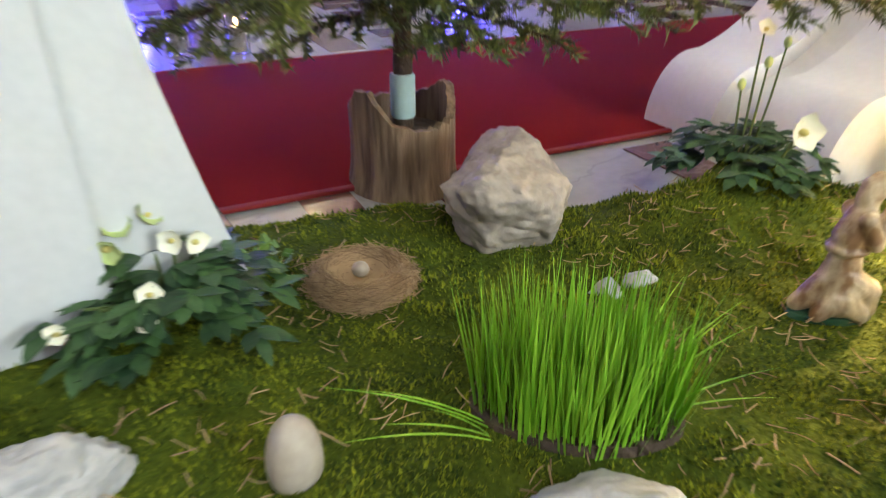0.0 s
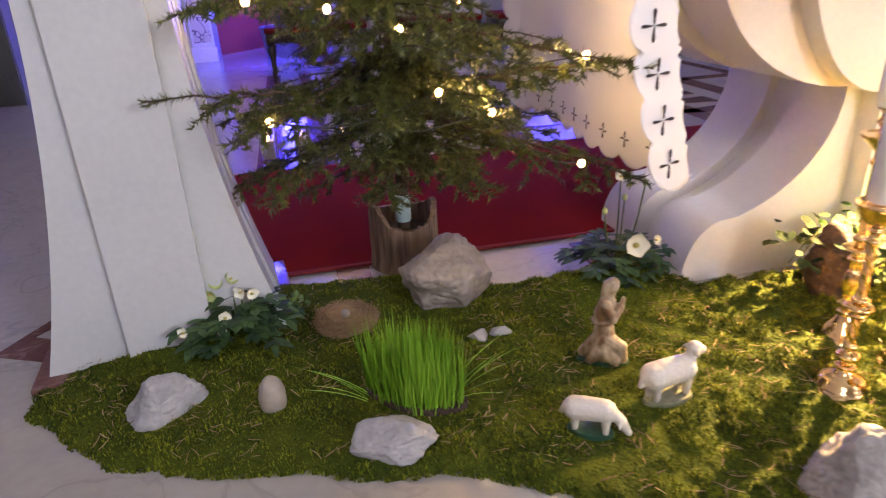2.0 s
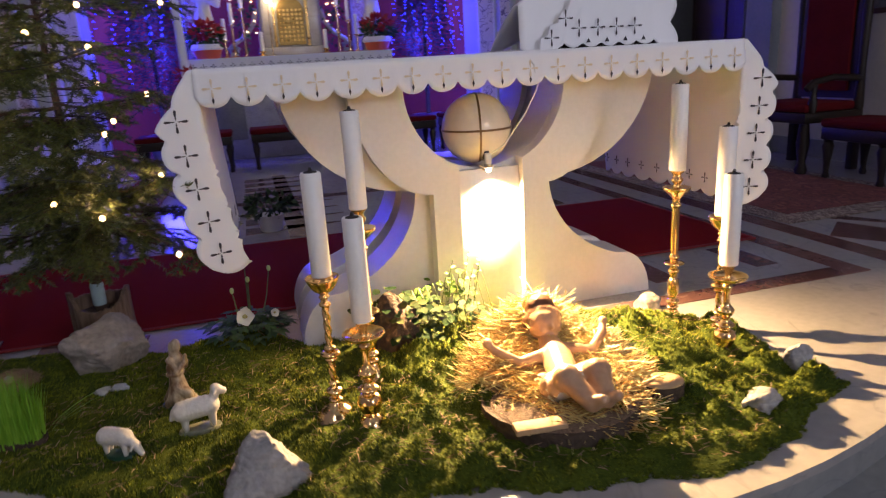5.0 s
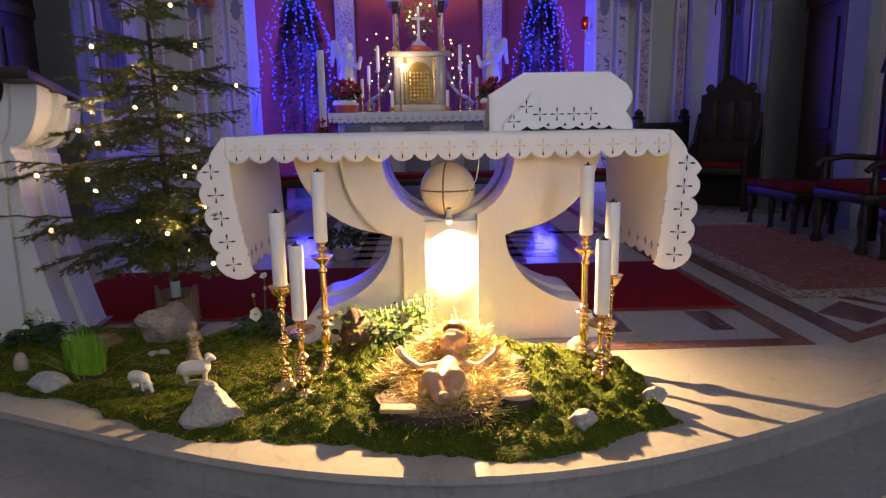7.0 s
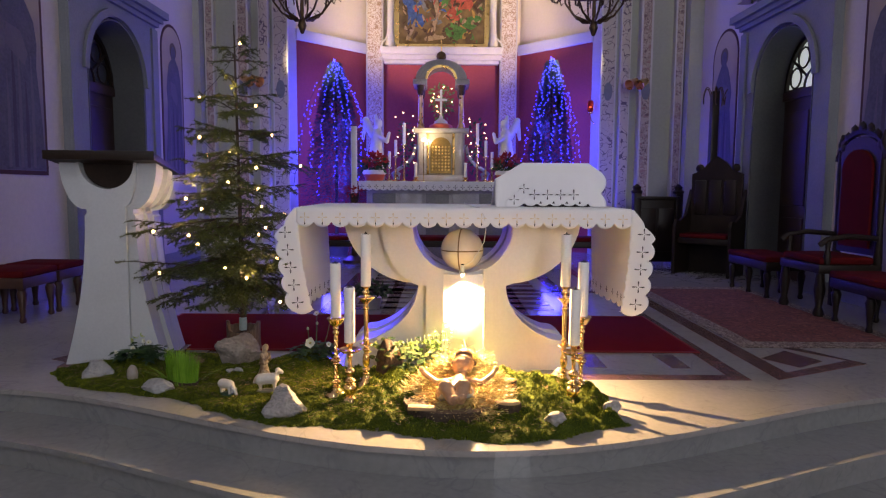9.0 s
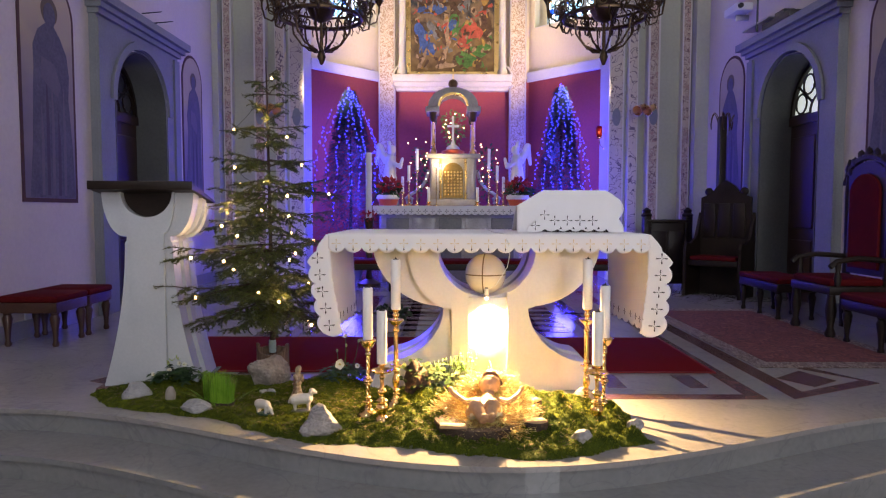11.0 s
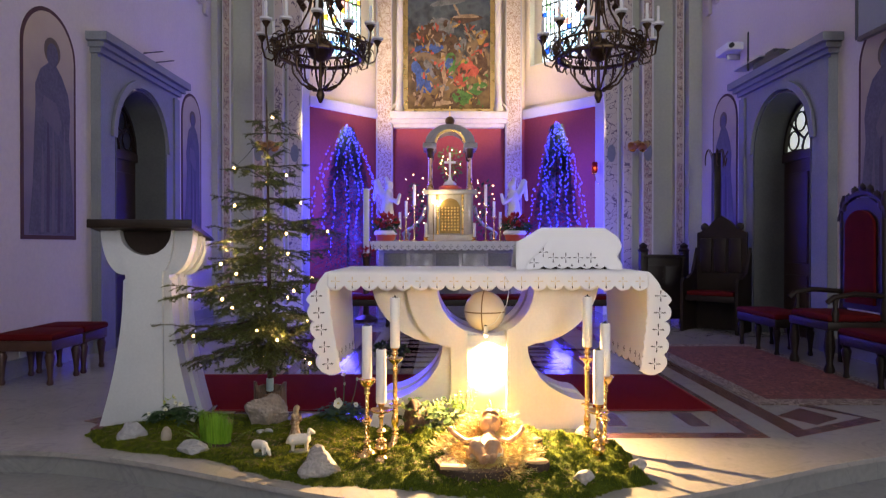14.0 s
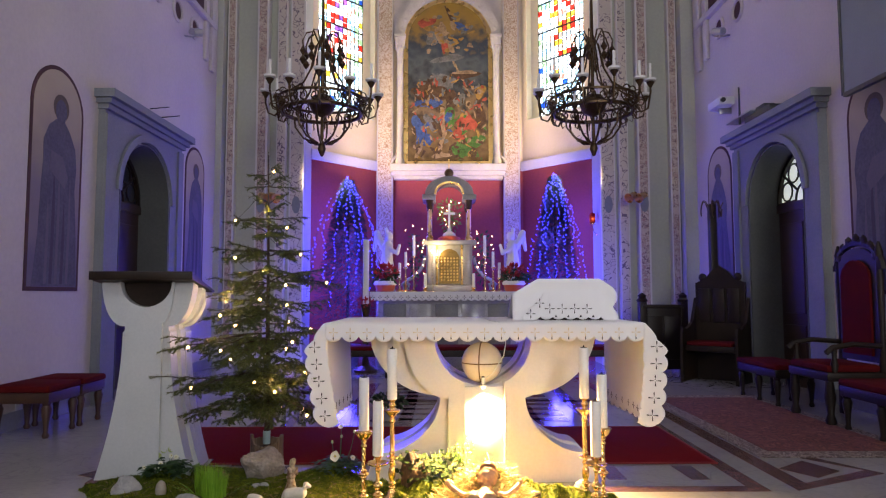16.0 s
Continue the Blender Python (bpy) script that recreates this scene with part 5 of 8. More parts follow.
def side_drop(s):
    """The long side of the cloth: it hangs from the table's end, its front and back margins flare outwards, all free edges scalloped."""
    bm = BM()
    nu, nv = 96, 64
    top, drop = 1.026, 0.62
    nf, nb = 6, 10

    def at(y, v, z):
        margin, back = max(0.0, -0.275 - y), max(0.0, y - 0.74)
        x = 0.985 + 0.012 * v + 0.016 * v * math.sin(7.5 * max(y, -0.275) + 1.0) + 0.92 * margin - 0.05 * v * v * (margin > 0) + 0.4 * back - (0.045 * v if s < 0 else 0.0)
        return Vector((s * x, y + 0.72 * margin + 0.02 * v * math.sin(5 * v) * (margin > 0) * margin / 0.15, z))
    pts = {}
    for i in range(nu + 1):
        for j in range(nv + 1):
            u, v = i / nu, j / nv
            sc_f = 0.032 * abs(math.sin(math.pi * nf * v)) ** 0.55
            y0 = -0.275 - (0.125 + sc_f) * min(1.0, v * 3.2 + 0.10)
            y1 = 0.74 + (0.06 + sc_f) * min(1.0, v * 3.2 + 0.05)
            pts[i, j] = bm.verts.new(at(y0 + (y1 - y0) * u, v, top - (drop + 0.030 * abs(math.sin(math.pi * nb * u)) ** 0.6 - 0.02) * v))
    for i in range(nu):
        for j in range(nv):
            bm.faces.new((pts[i, j], pts[i + 1, j], pts[i + 1, j + 1], pts[i, j + 1]))
    h = part("side_drop", bm, M_CLOTH, ac, "long hanging side with scalloped edges", 60)
    h.modifiers.new("Solidify", "SOLIDIFY").thickness = 0.003
    # crosses along the flared front edge and the lower hem, sewn on both faces
    for k in range(1, nf):
        v = (k + 0.5) / nf
        z = top - drop * v + 0.01
        c0, c1 = at(-0.275 - 0.085, v, z), at(-0.275 - 0.125, v, z)
        turn = math.atan2(c1.y - c0.y, c1.x - c0.x) + (math.pi if s < 0 else 0)
        for off in (0.006, -0.006):
            part("cross", cross(BM(), 0, 0, 0.036, off, 0.11), M_EMB, h, "dark embroidered cross", 0).matrix_basis = Matrix.Translation(c0) @ Matrix.Rotation(turn, 4, "Z")
    for k in range(1, nb):
        yk = -0.36 + 1.14 * (k + 0.5) / nb
        if yk < -0.24:
            continue
        for off in (0.006, -0.006):
            part("cross", cross(BM(), 0, 0, 0.022, off, 0.10), M_EMB, h, "dark embroidered cross", 0).matrix_basis = Matrix.Translation(at(yk, 0.9, top - drop + 0.065)) @ Matrix.Rotation(radians(90), 4, "Z")
    return h


side_drop(1)
side_drop(-1)

# the covered book stand on the altar
bs = thing("book_stand", "sloping book stand under a white cloth with crosses", "book stand")
part("stand", prism(BM(), [(0.06, 1.031), (0.42, 1.031), (0.42, 1.06), (0.10, 1.30), (0.06, 1.30)], 0.40, 0.82, "x"), M_DARKWOOD, bs, "wooden slope", 0)
bm = BM()
nu, nv = 48, 30
pts = {}
for i in range(nu + 1):
    for j in range(nv + 1):
        u, v = i / nu, j / nv
        x = 0.31 + 0.57 * u
        sc = 0.022 * abs(math.sin(math.pi * 7 * u)) ** 0.6
        if v < 0.35:
            y, z = 0.40 - 0.32 * v / 0.35, 1.09 + 0.225 * v / 0.35
        else:
            f = (v - 0.35) / 0.65
            y, z = 0.055 - 0.03 * f, 1.315 - (0.258 + sc) * f
        wing = max(0.0, (0.12 - u) / 0.12)
        z -= 0.17 * wing * (0.4 + v * 0.6) - 0.02 * abs(math.sin(9 * v)) * wing
        wing2 = max(0.0, (u - 0.86) / 0.14)
        z -= 0.06 * wing2
        x += 0.035 * abs(math.sin(9 * v)) * wing2 - 0.10 * wing
        pts[i, j] = bm.verts.new((x, y, max(z, 1.033)))
for i in range(nu):
    for j in range(nv):
        bm.faces.new((pts[i, j], pts[i + 1, j], pts[i + 1, j + 1], pts[i, j + 1]))
cv = part("cover", bm, M_CLOTH, bs, "white linen cover with a scalloped hem", 60)
cv.modifiers.new("Solidify", "SOLIDIFY").thickness = 0.003
for k in range(4):
    part("cross", cross(BM(), 0.455 + 0.083 * k, 1.108, 0.034, 0.022, 0.10), M_EMB, cv, "dark embroidered cross", 0)
    # small dark triangles put in for the shaded gaps between scallops
    part("gap_shade", prism(BM(), [(0.486 + 0.083 * k, 1.052), (0.504 + 0.083 * k, 1.052), (0.495 + 0.083 * k, 1.068)], 0.018, 0.022, "y"), M_EMB, cv, "", 0)

wing_ = part("folded_corner", prism(BM(), [(0.275, 1.032), (0.345, 1.032), (0.44, 1.17), (0.455, 1.225), (0.41, 1.215), (0.395, 1.175), (0.365, 1.165), (0.355, 1.13), (0.32, 1.12), (0.31, 1.085), (0.28, 1.075)], 0.000, 0.004, "y"), M_CLOTH, bs, "corner of the cover turned outwards", 0)
for u_, w_ in ((0.325, 1.075), (0.385, 1.145)):
    part("cross", cross(BM(), u_, w_, 0.032, -0.002, 0.10), M_EMB, wing_, "dark embroidered cross", 0)

# ---- the ambo ----
am = thing("ambo", "white stone ambo with a bowl-shaped head and dark wooden reading desk", "lectern", pose(-2.20, -0.035, 0, 0, 0, 6))


def tall(neck, foot, cup, hn, ht, cut, zc):
    r = [(foot, 0.0)] + [(neck + (foot - neck) * (1 - f) ** 1.9, 0.02 + (hn - 0.06) * f) for f in [k / 14 for k in range(15)]]
    r += [(neck - 0.012, hn - 0.03), (neck - 0.012, hn), (neck, hn)]
    r += [(neck + (cup - neck) * math.sin(radians(a)), ht - (ht - hn) * math.cos(radians(a))) for a in range(4, 91, 7)] + [(cup, ht)]
    top = [(cut * math.cos(radians(a)), zc - cut * math.sin(radians(a))) for a in range(9, 172, 9)]
    return r + [(cut, ht), (cut, zc)] + top + [(-cut, zc), (-cut, ht)] + [(-x, z) for x, z in r[::-1]]


part("front_slab", prism(BM(), tall(0.150, 0.300, 0.288, 1.00, 1.30, 0.160, 1.285), 0.0, 0.13, "y"), M_AMBO, am, "white slab with bowl-shaped head", 30)
part("core", prism(BM(), tall(0.125, 0.268, 0.262, 1.02, 1.30, 0.180, 1.285), 0.131, 0.229, "y"), M_AMBO, am, "", 30)
part("middle_slab", prism(BM(), tall(0.150, 0.300, 0.288, 1.00, 1.27, 0.160, 1.255), 0.23, 0.33, "y"), M_AMBO, am, "", 30)
part("back_slab", prism(BM(), tall(0.160, 0.300, 0.295, 0.98, 1.22, 0.160, 1.21), 0.331, 0.47, "y"), M_AMBO, am, "", 30)
acol = [(-0.104, 0.0), (0.104, 0.0), (0.104, 1.02)] + [(0.104 + 0.07 * math.sin(radians(a)), 1.30 - 0.28 * math.cos(radians(a))) for a in range(6, 91, 12)]
acol += [(0.160, 1.30), (0.160, 1.285)] + [(0.160 * math.cos(radians(a)), 1.285 - 0.160 * math.sin(radians(a))) for a in range(9, 172, 9)] + [(-0.160, 1.285), (-0.160, 1.30)]
acol += [(-0.104 - 0.07 * math.sin(radians(a)), 1.30 - 0.28 * math.cos(radians(a))) for a in range(90, 5, -12)] + [(-0.104, 1.02)]
part("column", prism(BM(), acol, -0.030, -0.001, "y"), M_AMBO, am, "proud middle column", 30)
part("plinth", box(BM(), -0.335, 0.335, -0.05, 0.49, 0.0, 0.018, 0.004), M_INLAY, am, "thin dark stone plinth")
part("desk", prism(BM(), [(-0.12, 1.302), (-0.12, 1.345), (0.47, 1.235), (0.47, 1.222)], -0.315, 0.315, "x"), M_DARKWOOD, am, "dark wooden sloping desk", 0)
part("desk_lip", box(BM(), -0.318, 0.318, -0.14, -0.121, 1.30, 1.355, 0.004), M_DARKWOOD, am)
# a dark solid fills the cut-out under the desk
part("bowl_fill", prism(BM(), [(0.155 * math.cos(radians(a)), 1.284 - 0.155 * math.sin(radians(a))) for a in range(0, 181, 9)], 0.02, 0.46, "y"), M_DARKWOOD, am, "dark wooden solid in the bowl's cut-out", 30)

# ---- carpets ----
rc = thing("carpet_runner", "plain wine-red carpet runner behind the altar", "carpet")
part("field", box(BM(), -2.43, 1.67, 0.39, 1.64, 0.0035, 0.012, 0.003), M_CARPET, rc, "short wine-red pile")
M_BIND = mat("carpet_binding", (0.16, 0.008, 0.007), (0.20, 0.011, 0.010), 0.9, 0, 6, 200, 0.2)
for x0_, x1_, y0_, y1_ in ((-2.45, 1.69, 0.37, 0.389), (-2.45, 1.69, 1.641, 1.66), (-2.45, -2.431, 0.3905, 1.6395), (1.671, 1.69, 0.3905, 1.6395)):
    part("binding", box(BM(), x0_, x1_, y0_, y1_, 0.0035, 0.0135, 0.003), M_BIND, rc, "sewn dark red edge")
pc = thing("patterned_carpet", "worn red patterned carpet with a light border", "carpet")
M_PERS = vines("carpet_field", (0.16, 0.045, 0.03), (0.09, 0.025, 0.02), 14, 0.05, 0.95, (0.20, 0.07, 0.045))
M_PERSB = vines("carpet_border", (0.10, 0.07, 0.055), (0.28, 0.23, 0.18), 26, 0.06, 0.95)
part("field", box(BM(), 2.22, 3.30, 0.72, 3.30, 0.0035, 0.011, 0.002), M_PERS, pc, "brick-red figured field", 0)
for xa, xb, ya, yb in ((2.07, 2.218, 0.54, 3.47), (3.302, 3.42, 0.54, 3.47), (2.22, 3.30, 0.54, 0.718), (2.22, 3.30, 3.302, 3.47)):
    part("border", box(BM(), xa, xb, ya, yb, 0.0035, 0.010, 0.002), M_PERSB, pc, "pale figured border", 0)

# ---- candlesticks round the manger ----


def candlestick(x, y, top, style):
    """Brass stick of one of three turned shapes, drip pan, white candle with a black wick."""
    h = top - 0.325
    c = thing("candlestick", ("polished brass candlestick with a twisted stem and white candle", "short polished brass candlestick with a bulbous stem and white candle", "tall polished brass candlestick with a fluted stem and white candle")[style], "candlestick", pose(x, y, 0.028), "candlesticks on the moss")
    z = -0.03

    def turned(z0, z1, r, knobs, ridges, twist, depth):
        """A cast stem: a fluted or twisted shaft with rounded knobs (height, radius, length)."""
        bm, rings, n, m = BM(), [], int((z1 - z0) / 0.0028), 30
        for k in range(n + 1):
            zz = z0 + (z1 - z0) * k / n
            swell = max([0.0] + [(kr - r) * math.sqrt(max(0.0, 1 - ((zz - kz) / kl) ** 2)) for kz, kr, kl in knobs])
            dip = depth * math.exp(-swell * 400)
            ring = []
            for q in range(m):
                a = 2 * math.pi * q / m
                rr = r + swell + dip * math.cos(ridges * (a + zz * twist))
                ring.append(bm.verts.new((rr * math.cos(a), rr * math.sin(a), zz)))
            rings.append(ring)
        for r0, r1 in zip(rings, rings[1:]):
            for q in range(m):
                bm.faces.new((r0[q], r0[(q + 1) % m], r1[(q + 1) % m], r1[q]))
        return bm

    def soft(prof, k=4):
        """Rounds a profile by drawing a smooth line through its points."""
        p, out = [prof[0]] + prof + [prof[-1]], []
        for a, b, c_, d in zip(p, p[1:], p[2:], p[3:]):
            for t in [q / k for q in range(k)]:
                out.append(tuple(0.5 * (2 * b[e] + (c_[e] - a[e]) * t + (2 * a[e] - 5 * b[e] + 4 * c_[e] - d[e]) * t * t + (3 * b[e] - a[e] - 3 * c_[e] + d[e]) * t ** 3) for e in (0, 1)))
        return [(max(0.003, r), zz) for r, zz in out + [prof[-1]]]

    if style == 0:
        part("foot", lathe(BM(), soft([(0.066, z), (0.071, z + 0.006), (0.068, z + 0.014), (0.056, z + 0.022), (0.044, z + 0.038), (0.026, z + 0.050), (0.018, z + 0.062), (0.022, z + 0.068), (0.014, z + 0.074)]), 40), M_BRASS, c, "", 50)
        ln = h - 0.07 - (z + 0.07)
        part("stem", turned(z + 0.07, h - 0.068, 0.0095, [(z + 0.092, 0.025, 0.012), (z + 0.118, 0.016, 0.006), (z + 0.07 + ln * 0.46, 0.029, 0.011), (z + 0.07 + ln * 0.46 + 0.018, 0.018, 0.006), (z + 0.07 + ln * 0.46 - 0.018, 0.018, 0.006), (h - 0.085, 0.017, 0.007)], 3, 58, 0.0022), M_BRASS, c, "twisted stem", 60)
        part("cup", lathe(BM(), soft([(0.010, h - 0.07), (0.016, h - 0.062), (0.012, h - 0.054), (0.030, h - 0.040), (0.043, h - 0.018), (0.048, h - 0.006), (0.045, h - 0.003), (0.034, h - 0.010), (0.028, h - 0.004)]), 36), M_BRASS, c, "wide drip cup", 50)
    elif style == 1:
        part("foot", lathe(BM(), soft([(0.050, z), (0.055, z + 0.005), (0.053, z + 0.012), (0.040, z + 0.020), (0.032, z + 0.034), (0.018, z + 0.046)]), 40), M_BRASS, c, "", 50)
        part("stem", lathe(BM(), soft([(0.018, z + 0.046), (0.022, z + 0.052), (0.030, z + 0.066), (0.036, z + 0.086), (0.030, z + 0.106), (0.017, z + 0.116), (0.029, z + 0.126), (0.029, z + 0.132), (0.015, z + 0.142), (0.013, z + 0.154), (0.025, z + 0.172), (0.025, z + 0.184), (0.013, z + 0.198), (0.010, z + 0.22), (0.012, z + 0.25), (0.017, h - 0.075), (0.010, h - 0.062)], 5), 36), M_BRASS, c, "bulbous turned stem", 60)
        part("pan", lathe(BM(), soft([(0.010, h - 0.062), (0.030, h - 0.056), (0.054, h - 0.047), (0.060, h - 0.038), (0.056, h - 0.037), (0.030, h - 0.045), (0.012, h - 0.044), (0.010, h - 0.028), (0.018, h - 0.012), (0.020, h)]), 40), M_BRASS, c, "wide drip pan", 50)
    else:
        part("foot", lathe(BM(), soft([(0.064, z), (0.070, z + 0.005), (0.067, z + 0.013), (0.054, z + 0.022), (0.042, z + 0.045), (0.026, z + 0.066), (0.016, z + 0.086), (0.021, z + 0.093), (0.014, z + 0.10)]), 40), M_BRASS, c, "", 50)
        part("stem", turned(z + 0.098, h - 0.10, 0.0115, [(z + 0.115, 0.024, 0.009), (z + 0.17, 0.021, 0.035), (z + 0.232, 0.020, 0.009), (z + 0.262, 0.037, 0.006), (z + 0.285, 0.019, 0.008), (h - 0.125, 0.019, 0.008)], 7, 0, 0.0018), M_BRASS, c, "fluted stem", 60)
        part("cup", lathe(BM(), soft([(0.012, h - 0.102), (0.020, h - 0.094), (0.032, h - 0.082), (0.045, h - 0.070), (0.048, h - 0.062), (0.044, h - 0.060), (0.018, h - 0.062), (0.012, h - 0.048), (0.021, h - 0.034), (0.013, h - 0.018), (0.024, h - 0.004), (0.022, h)]), 36), M_BRASS, c, "drip cup with a turned holder", 50)
    cd = part("candle", lathe(BM(), [(0.0275, h), (0.0285, h + 0.004), (0.0285, h + 0.288), (0.025, h + 0.293), (0.012, h + 0.290)], 24), M_CANDLE, c, "white candle")
    part("wick_cap", lathe(BM(), [(0.020, h + 0.2895), (0.018, h + 0.294), (0.006, h + 0.297), (0.003, h + 0.306)], 14), M_WICK, cd, "black wick cap")


for x, y, top, style in ((-0.70, -0.64, 0.745, 0), (-0.612, -0.735, 0.63, 1), (-0.555, -0.475, 0.89, 2), (0.570, -0.475, 0.895, 2), (0.567, -0.76, 0.63, 1), (0.632, -0.645, 0.76, 0)):
    candlestick(x, y, top, style)

# ---- the moss bed before the altar ----
def moss_rear(x):
    return 0.29 - 0.21 / (1 + math.exp(-(x + 1.47) * 16)) - 0.20 / (1 + math.exp(-(x + 0.82) * 10)) + 0.08 / (1 + math.exp((x + 2.0) * 12)) - 0.25 / (1 + math.exp((x + 2.33) * 14))


def moss_in(x, y):
    """How far a place lies inside the moss bed, in metres (negative outside)."""
    n = 0.055 * noise.noise((x * 3.1, y * 3.1, 2.0)) + 0.03 * noise.noise((x * 9, y * 9, 5.0)) + 0.012 * noise.noise((x * 30, y * 30, 1.0))
    front = y - edge(x) - 0.135 - 0.30 / (1 + math.exp((x + 2.42) * 9)) + 0.05 * math.sin(x * 5.2 + 0.6)
    right = 0.80 - x + 0.10 * math.sin(y * 9) - max(0.0, y + 0.75) * 0.75 - max(0.0, -1.05 - y) * 0.8
    left = x + 2.51 + 0.03 * math.sin(y * 11)
    return min(front, moss_rear(x) - y, right, left) + n


FIGURES = ((-1.155, -0.40), (-1.09, -0.575), (-1.29, -0.625), (-1.945, -0.355), (-1.69, -0.555), (-2.185, -0.30), (-1.42, 0.05), (-0.915, -0.92), (-1.75, -0.01))


def moss_z(x, y):
    """The height of the bed: a thin mat that grows into thick clumps before the altar, low mounds under the plants,
    lowered under figures to fit their height in the camera's view.
    """
    d = moss_in(x, y)
    thick = 0.30 + 0.80 / (1 + math.exp(-(x + 0.62) * 8))
    press = 1.0
    for fx, fy in FIGURES:
        press = min(press, 1 - 0.9 * math.exp(-((x - fx) ** 2 + (y - fy) ** 2) / 0.085 ** 2))
    h = 0.012 * min(1.0, max(0.0, d) / 0.05) ** 0.6 + press * thick * min(1.0, max(0.0, d) / 0.05) * (0.010 * noise.noise((x * 5, y * 5, 7.0)) + 0.072 * abs(noise.noise((x * 8.5, y * 8.5, 3.0))) + 0.030 * abs(noise.noise((x * 19 + 3, y * 19, 6.0))) + 0.014 * abs(noise.noise((x * 41, y * 41, 8.0))))
    for mx, my, r, mh in ((-0.98, -0.02, 0.19, 0.085), (-2.12, 0.02, 0.22, 0.045), (0.45, -0.35, 0.22, 0.03), (-0.35, -0.30, 0.25, 0.03), (0.0, -0.75, 0.35, 0.015)):
        h += press * mh * math.exp(-((x - mx) ** 2 + (y - my) ** 2) / r ** 2) * min(1.0, max(0.0, d) / 0.08)
    return max(0.004, h)


step = 0.0125
cells, verts, faces = {}, [], []
x0, y0, nx, ny = -2.66, -1.36, 285, 154


def corner(i, j):
    if (i, j) not in cells:
        x, y = x0 + step * i, y0 + step * j
        cells[i, j] = len(verts)
        verts.append((x, y, moss_z(x, y) if moss_in(x, y) > 0 else 0.001))
    return cells[i, j]


for i in range(nx):
    for j in range(ny):
        if moss_in(x0 + step * (i + 0.5), y0 + step * (j + 0.5)) > 0.0:
            faces.append((corner(i, j), corner(i + 1, j), corner(i + 1, j + 1), corner(i, j + 1)))
bed = thing("moss_bed", "thick green moss laid over the marble floor", "moss", kind="stuff")
raw("mat", verts, faces, M_MOSS, bed, "dark green moss mat", True)
rng = random.Random(8)
verts, faces = [], []
count = 0
while count < 215000:
    x, y = rng.uniform(-2.64, 0.92), rng.uniform(-1.36, 0.45)
    d = moss_in(x, y)
    if d < -0.006:
        continue
    crown = abs(noise.noise((x * 8.5, y * 8.5, 3.0))) + 0.6 * abs(noise.noise((x * 19 + 3, y * 19, 6.0)))
    if d > 0.02 and crown < rng.uniform(-0.05, 0.30):
        continue
    count += 1
    z = moss_z(x, y) - 0.004
    a, tilt = rng.uniform(0, 6.283), rng.uniform(0.2, 1.3)
    ln = rng.uniform(0.005, 0.012) * (0.8 + 1.1 * min(crown, 0.6))
    dx, dy, dz = math.cos(a) * tilt, math.sin(a) * tilt, 1.0
    s = ln / math.sqrt(tilt * tilt + 1)
    w = rng.uniform(0.0016, 0.0036)
    px, py = -math.sin(a) * w, math.cos(a) * w
    k = len(verts)
    verts += [(x - px, y - py, z), (x + px, y + py, z), (x + dx * s, y + dy * s, z + dz * s)]
    faces.append((k, k + 1, k + 2))
raw("shoots", verts, faces, M_TUFT, bed, "short upright moss shoots")


# ---- stones ----
def rock(name, label, x, y, size, seed, material=None, sub=5, planes=15, rot=0.0, sink=0.2, flat=True, peak=0.0, group="stones on the moss"):
    """A broken stone: random cleavage planes on a ball, with worn edges and fine relief; peak tilts its upper planes to a ridge."""
    rg = random.Random(seed)
    bm = BM()
    ball(bm, (0, 0, 0), 1.0, sub)
    cuts = []
    for k in range(planes):
        a = 2.4 * k + rg.uniform(-0.5, 0.5)
        up = rg.uniform(-0.5, 0.95) if not peak else rg.uniform(0.25, 0.25 + 0.5 * peak)
        cuts.append((Vector((math.cos(a) * math.sqrt(1 - up * up), math.sin(a) * math.sqrt(1 - up * up), up)), rg.uniform(0.62, 0.92)))
    for v in bm.verts:
        d = v.co.normalized()
        r = 1.0
        if flat:
            hits = sorted([1.12, 9.0] + [c / max(0.05, d.dot(n)) for n, c in cuts if d.dot(n) > 0.05])
            r = hits[0] + 0.03 * math.exp(-(hits[1] - hits[0]) * 12) * -1.0
        p = d * r
        o = Vector((seed * 1.7, 0, 0))
        f = noise.noise(p * 1.9 + o) * 0.12 + abs(noise.noise(p * 4.3 + o)) * 0.10 + noise.noise(p * 10 + o) * 0.03 + abs(noise.noise(p * 21 + o)) * 0.012
        p = p * (1 + (f - 0.03) * (1 if flat else 0.35))
        v.co = Vector((p.x * size[0], p.y * size[1], p.z * size[2]))
    ob = part(name, bm, material or M_ROCK, None, "", 38 if flat else 60)
    z = moss_z(x, y) if moss_in(x, y) > 0 else 0.0
    ob.matrix_world = pose(x, y, z + size[2] * (1 - sink) - 0.016, rg.uniform(-6, 6) if flat else 0, rg.uniform(-6, 6) if flat else 0, rot)
    return tagged(ob, label, "stone", group)


rock("stone", "large rough pale grey stone leaning before the tree stump", -1.435, 0.04, (0.148, 0.128, 0.118), 21, M_ROCK, 6, 19, 10, 0.30)
rock("stone", "smooth upright beige stone on the moss", -1.945, -0.352, (0.031, 0.027, 0.056), 9, M_PEBBLE, 4, 12, 20, 0.22, False)
rock("stone", "flat angular pale grey stone on the moss", -1.695, -0.555, (0.108, 0.078, 0.050), 13, M_ROCKW, 6, 17, -12, 0.42)
rock("stone", "blocky whitish stone on the moss", -2.185, -0.295, (0.090, 0.066, 0.060), 17, M_ROCKW, 6, 11, 30, 0.30, True, 0.5)
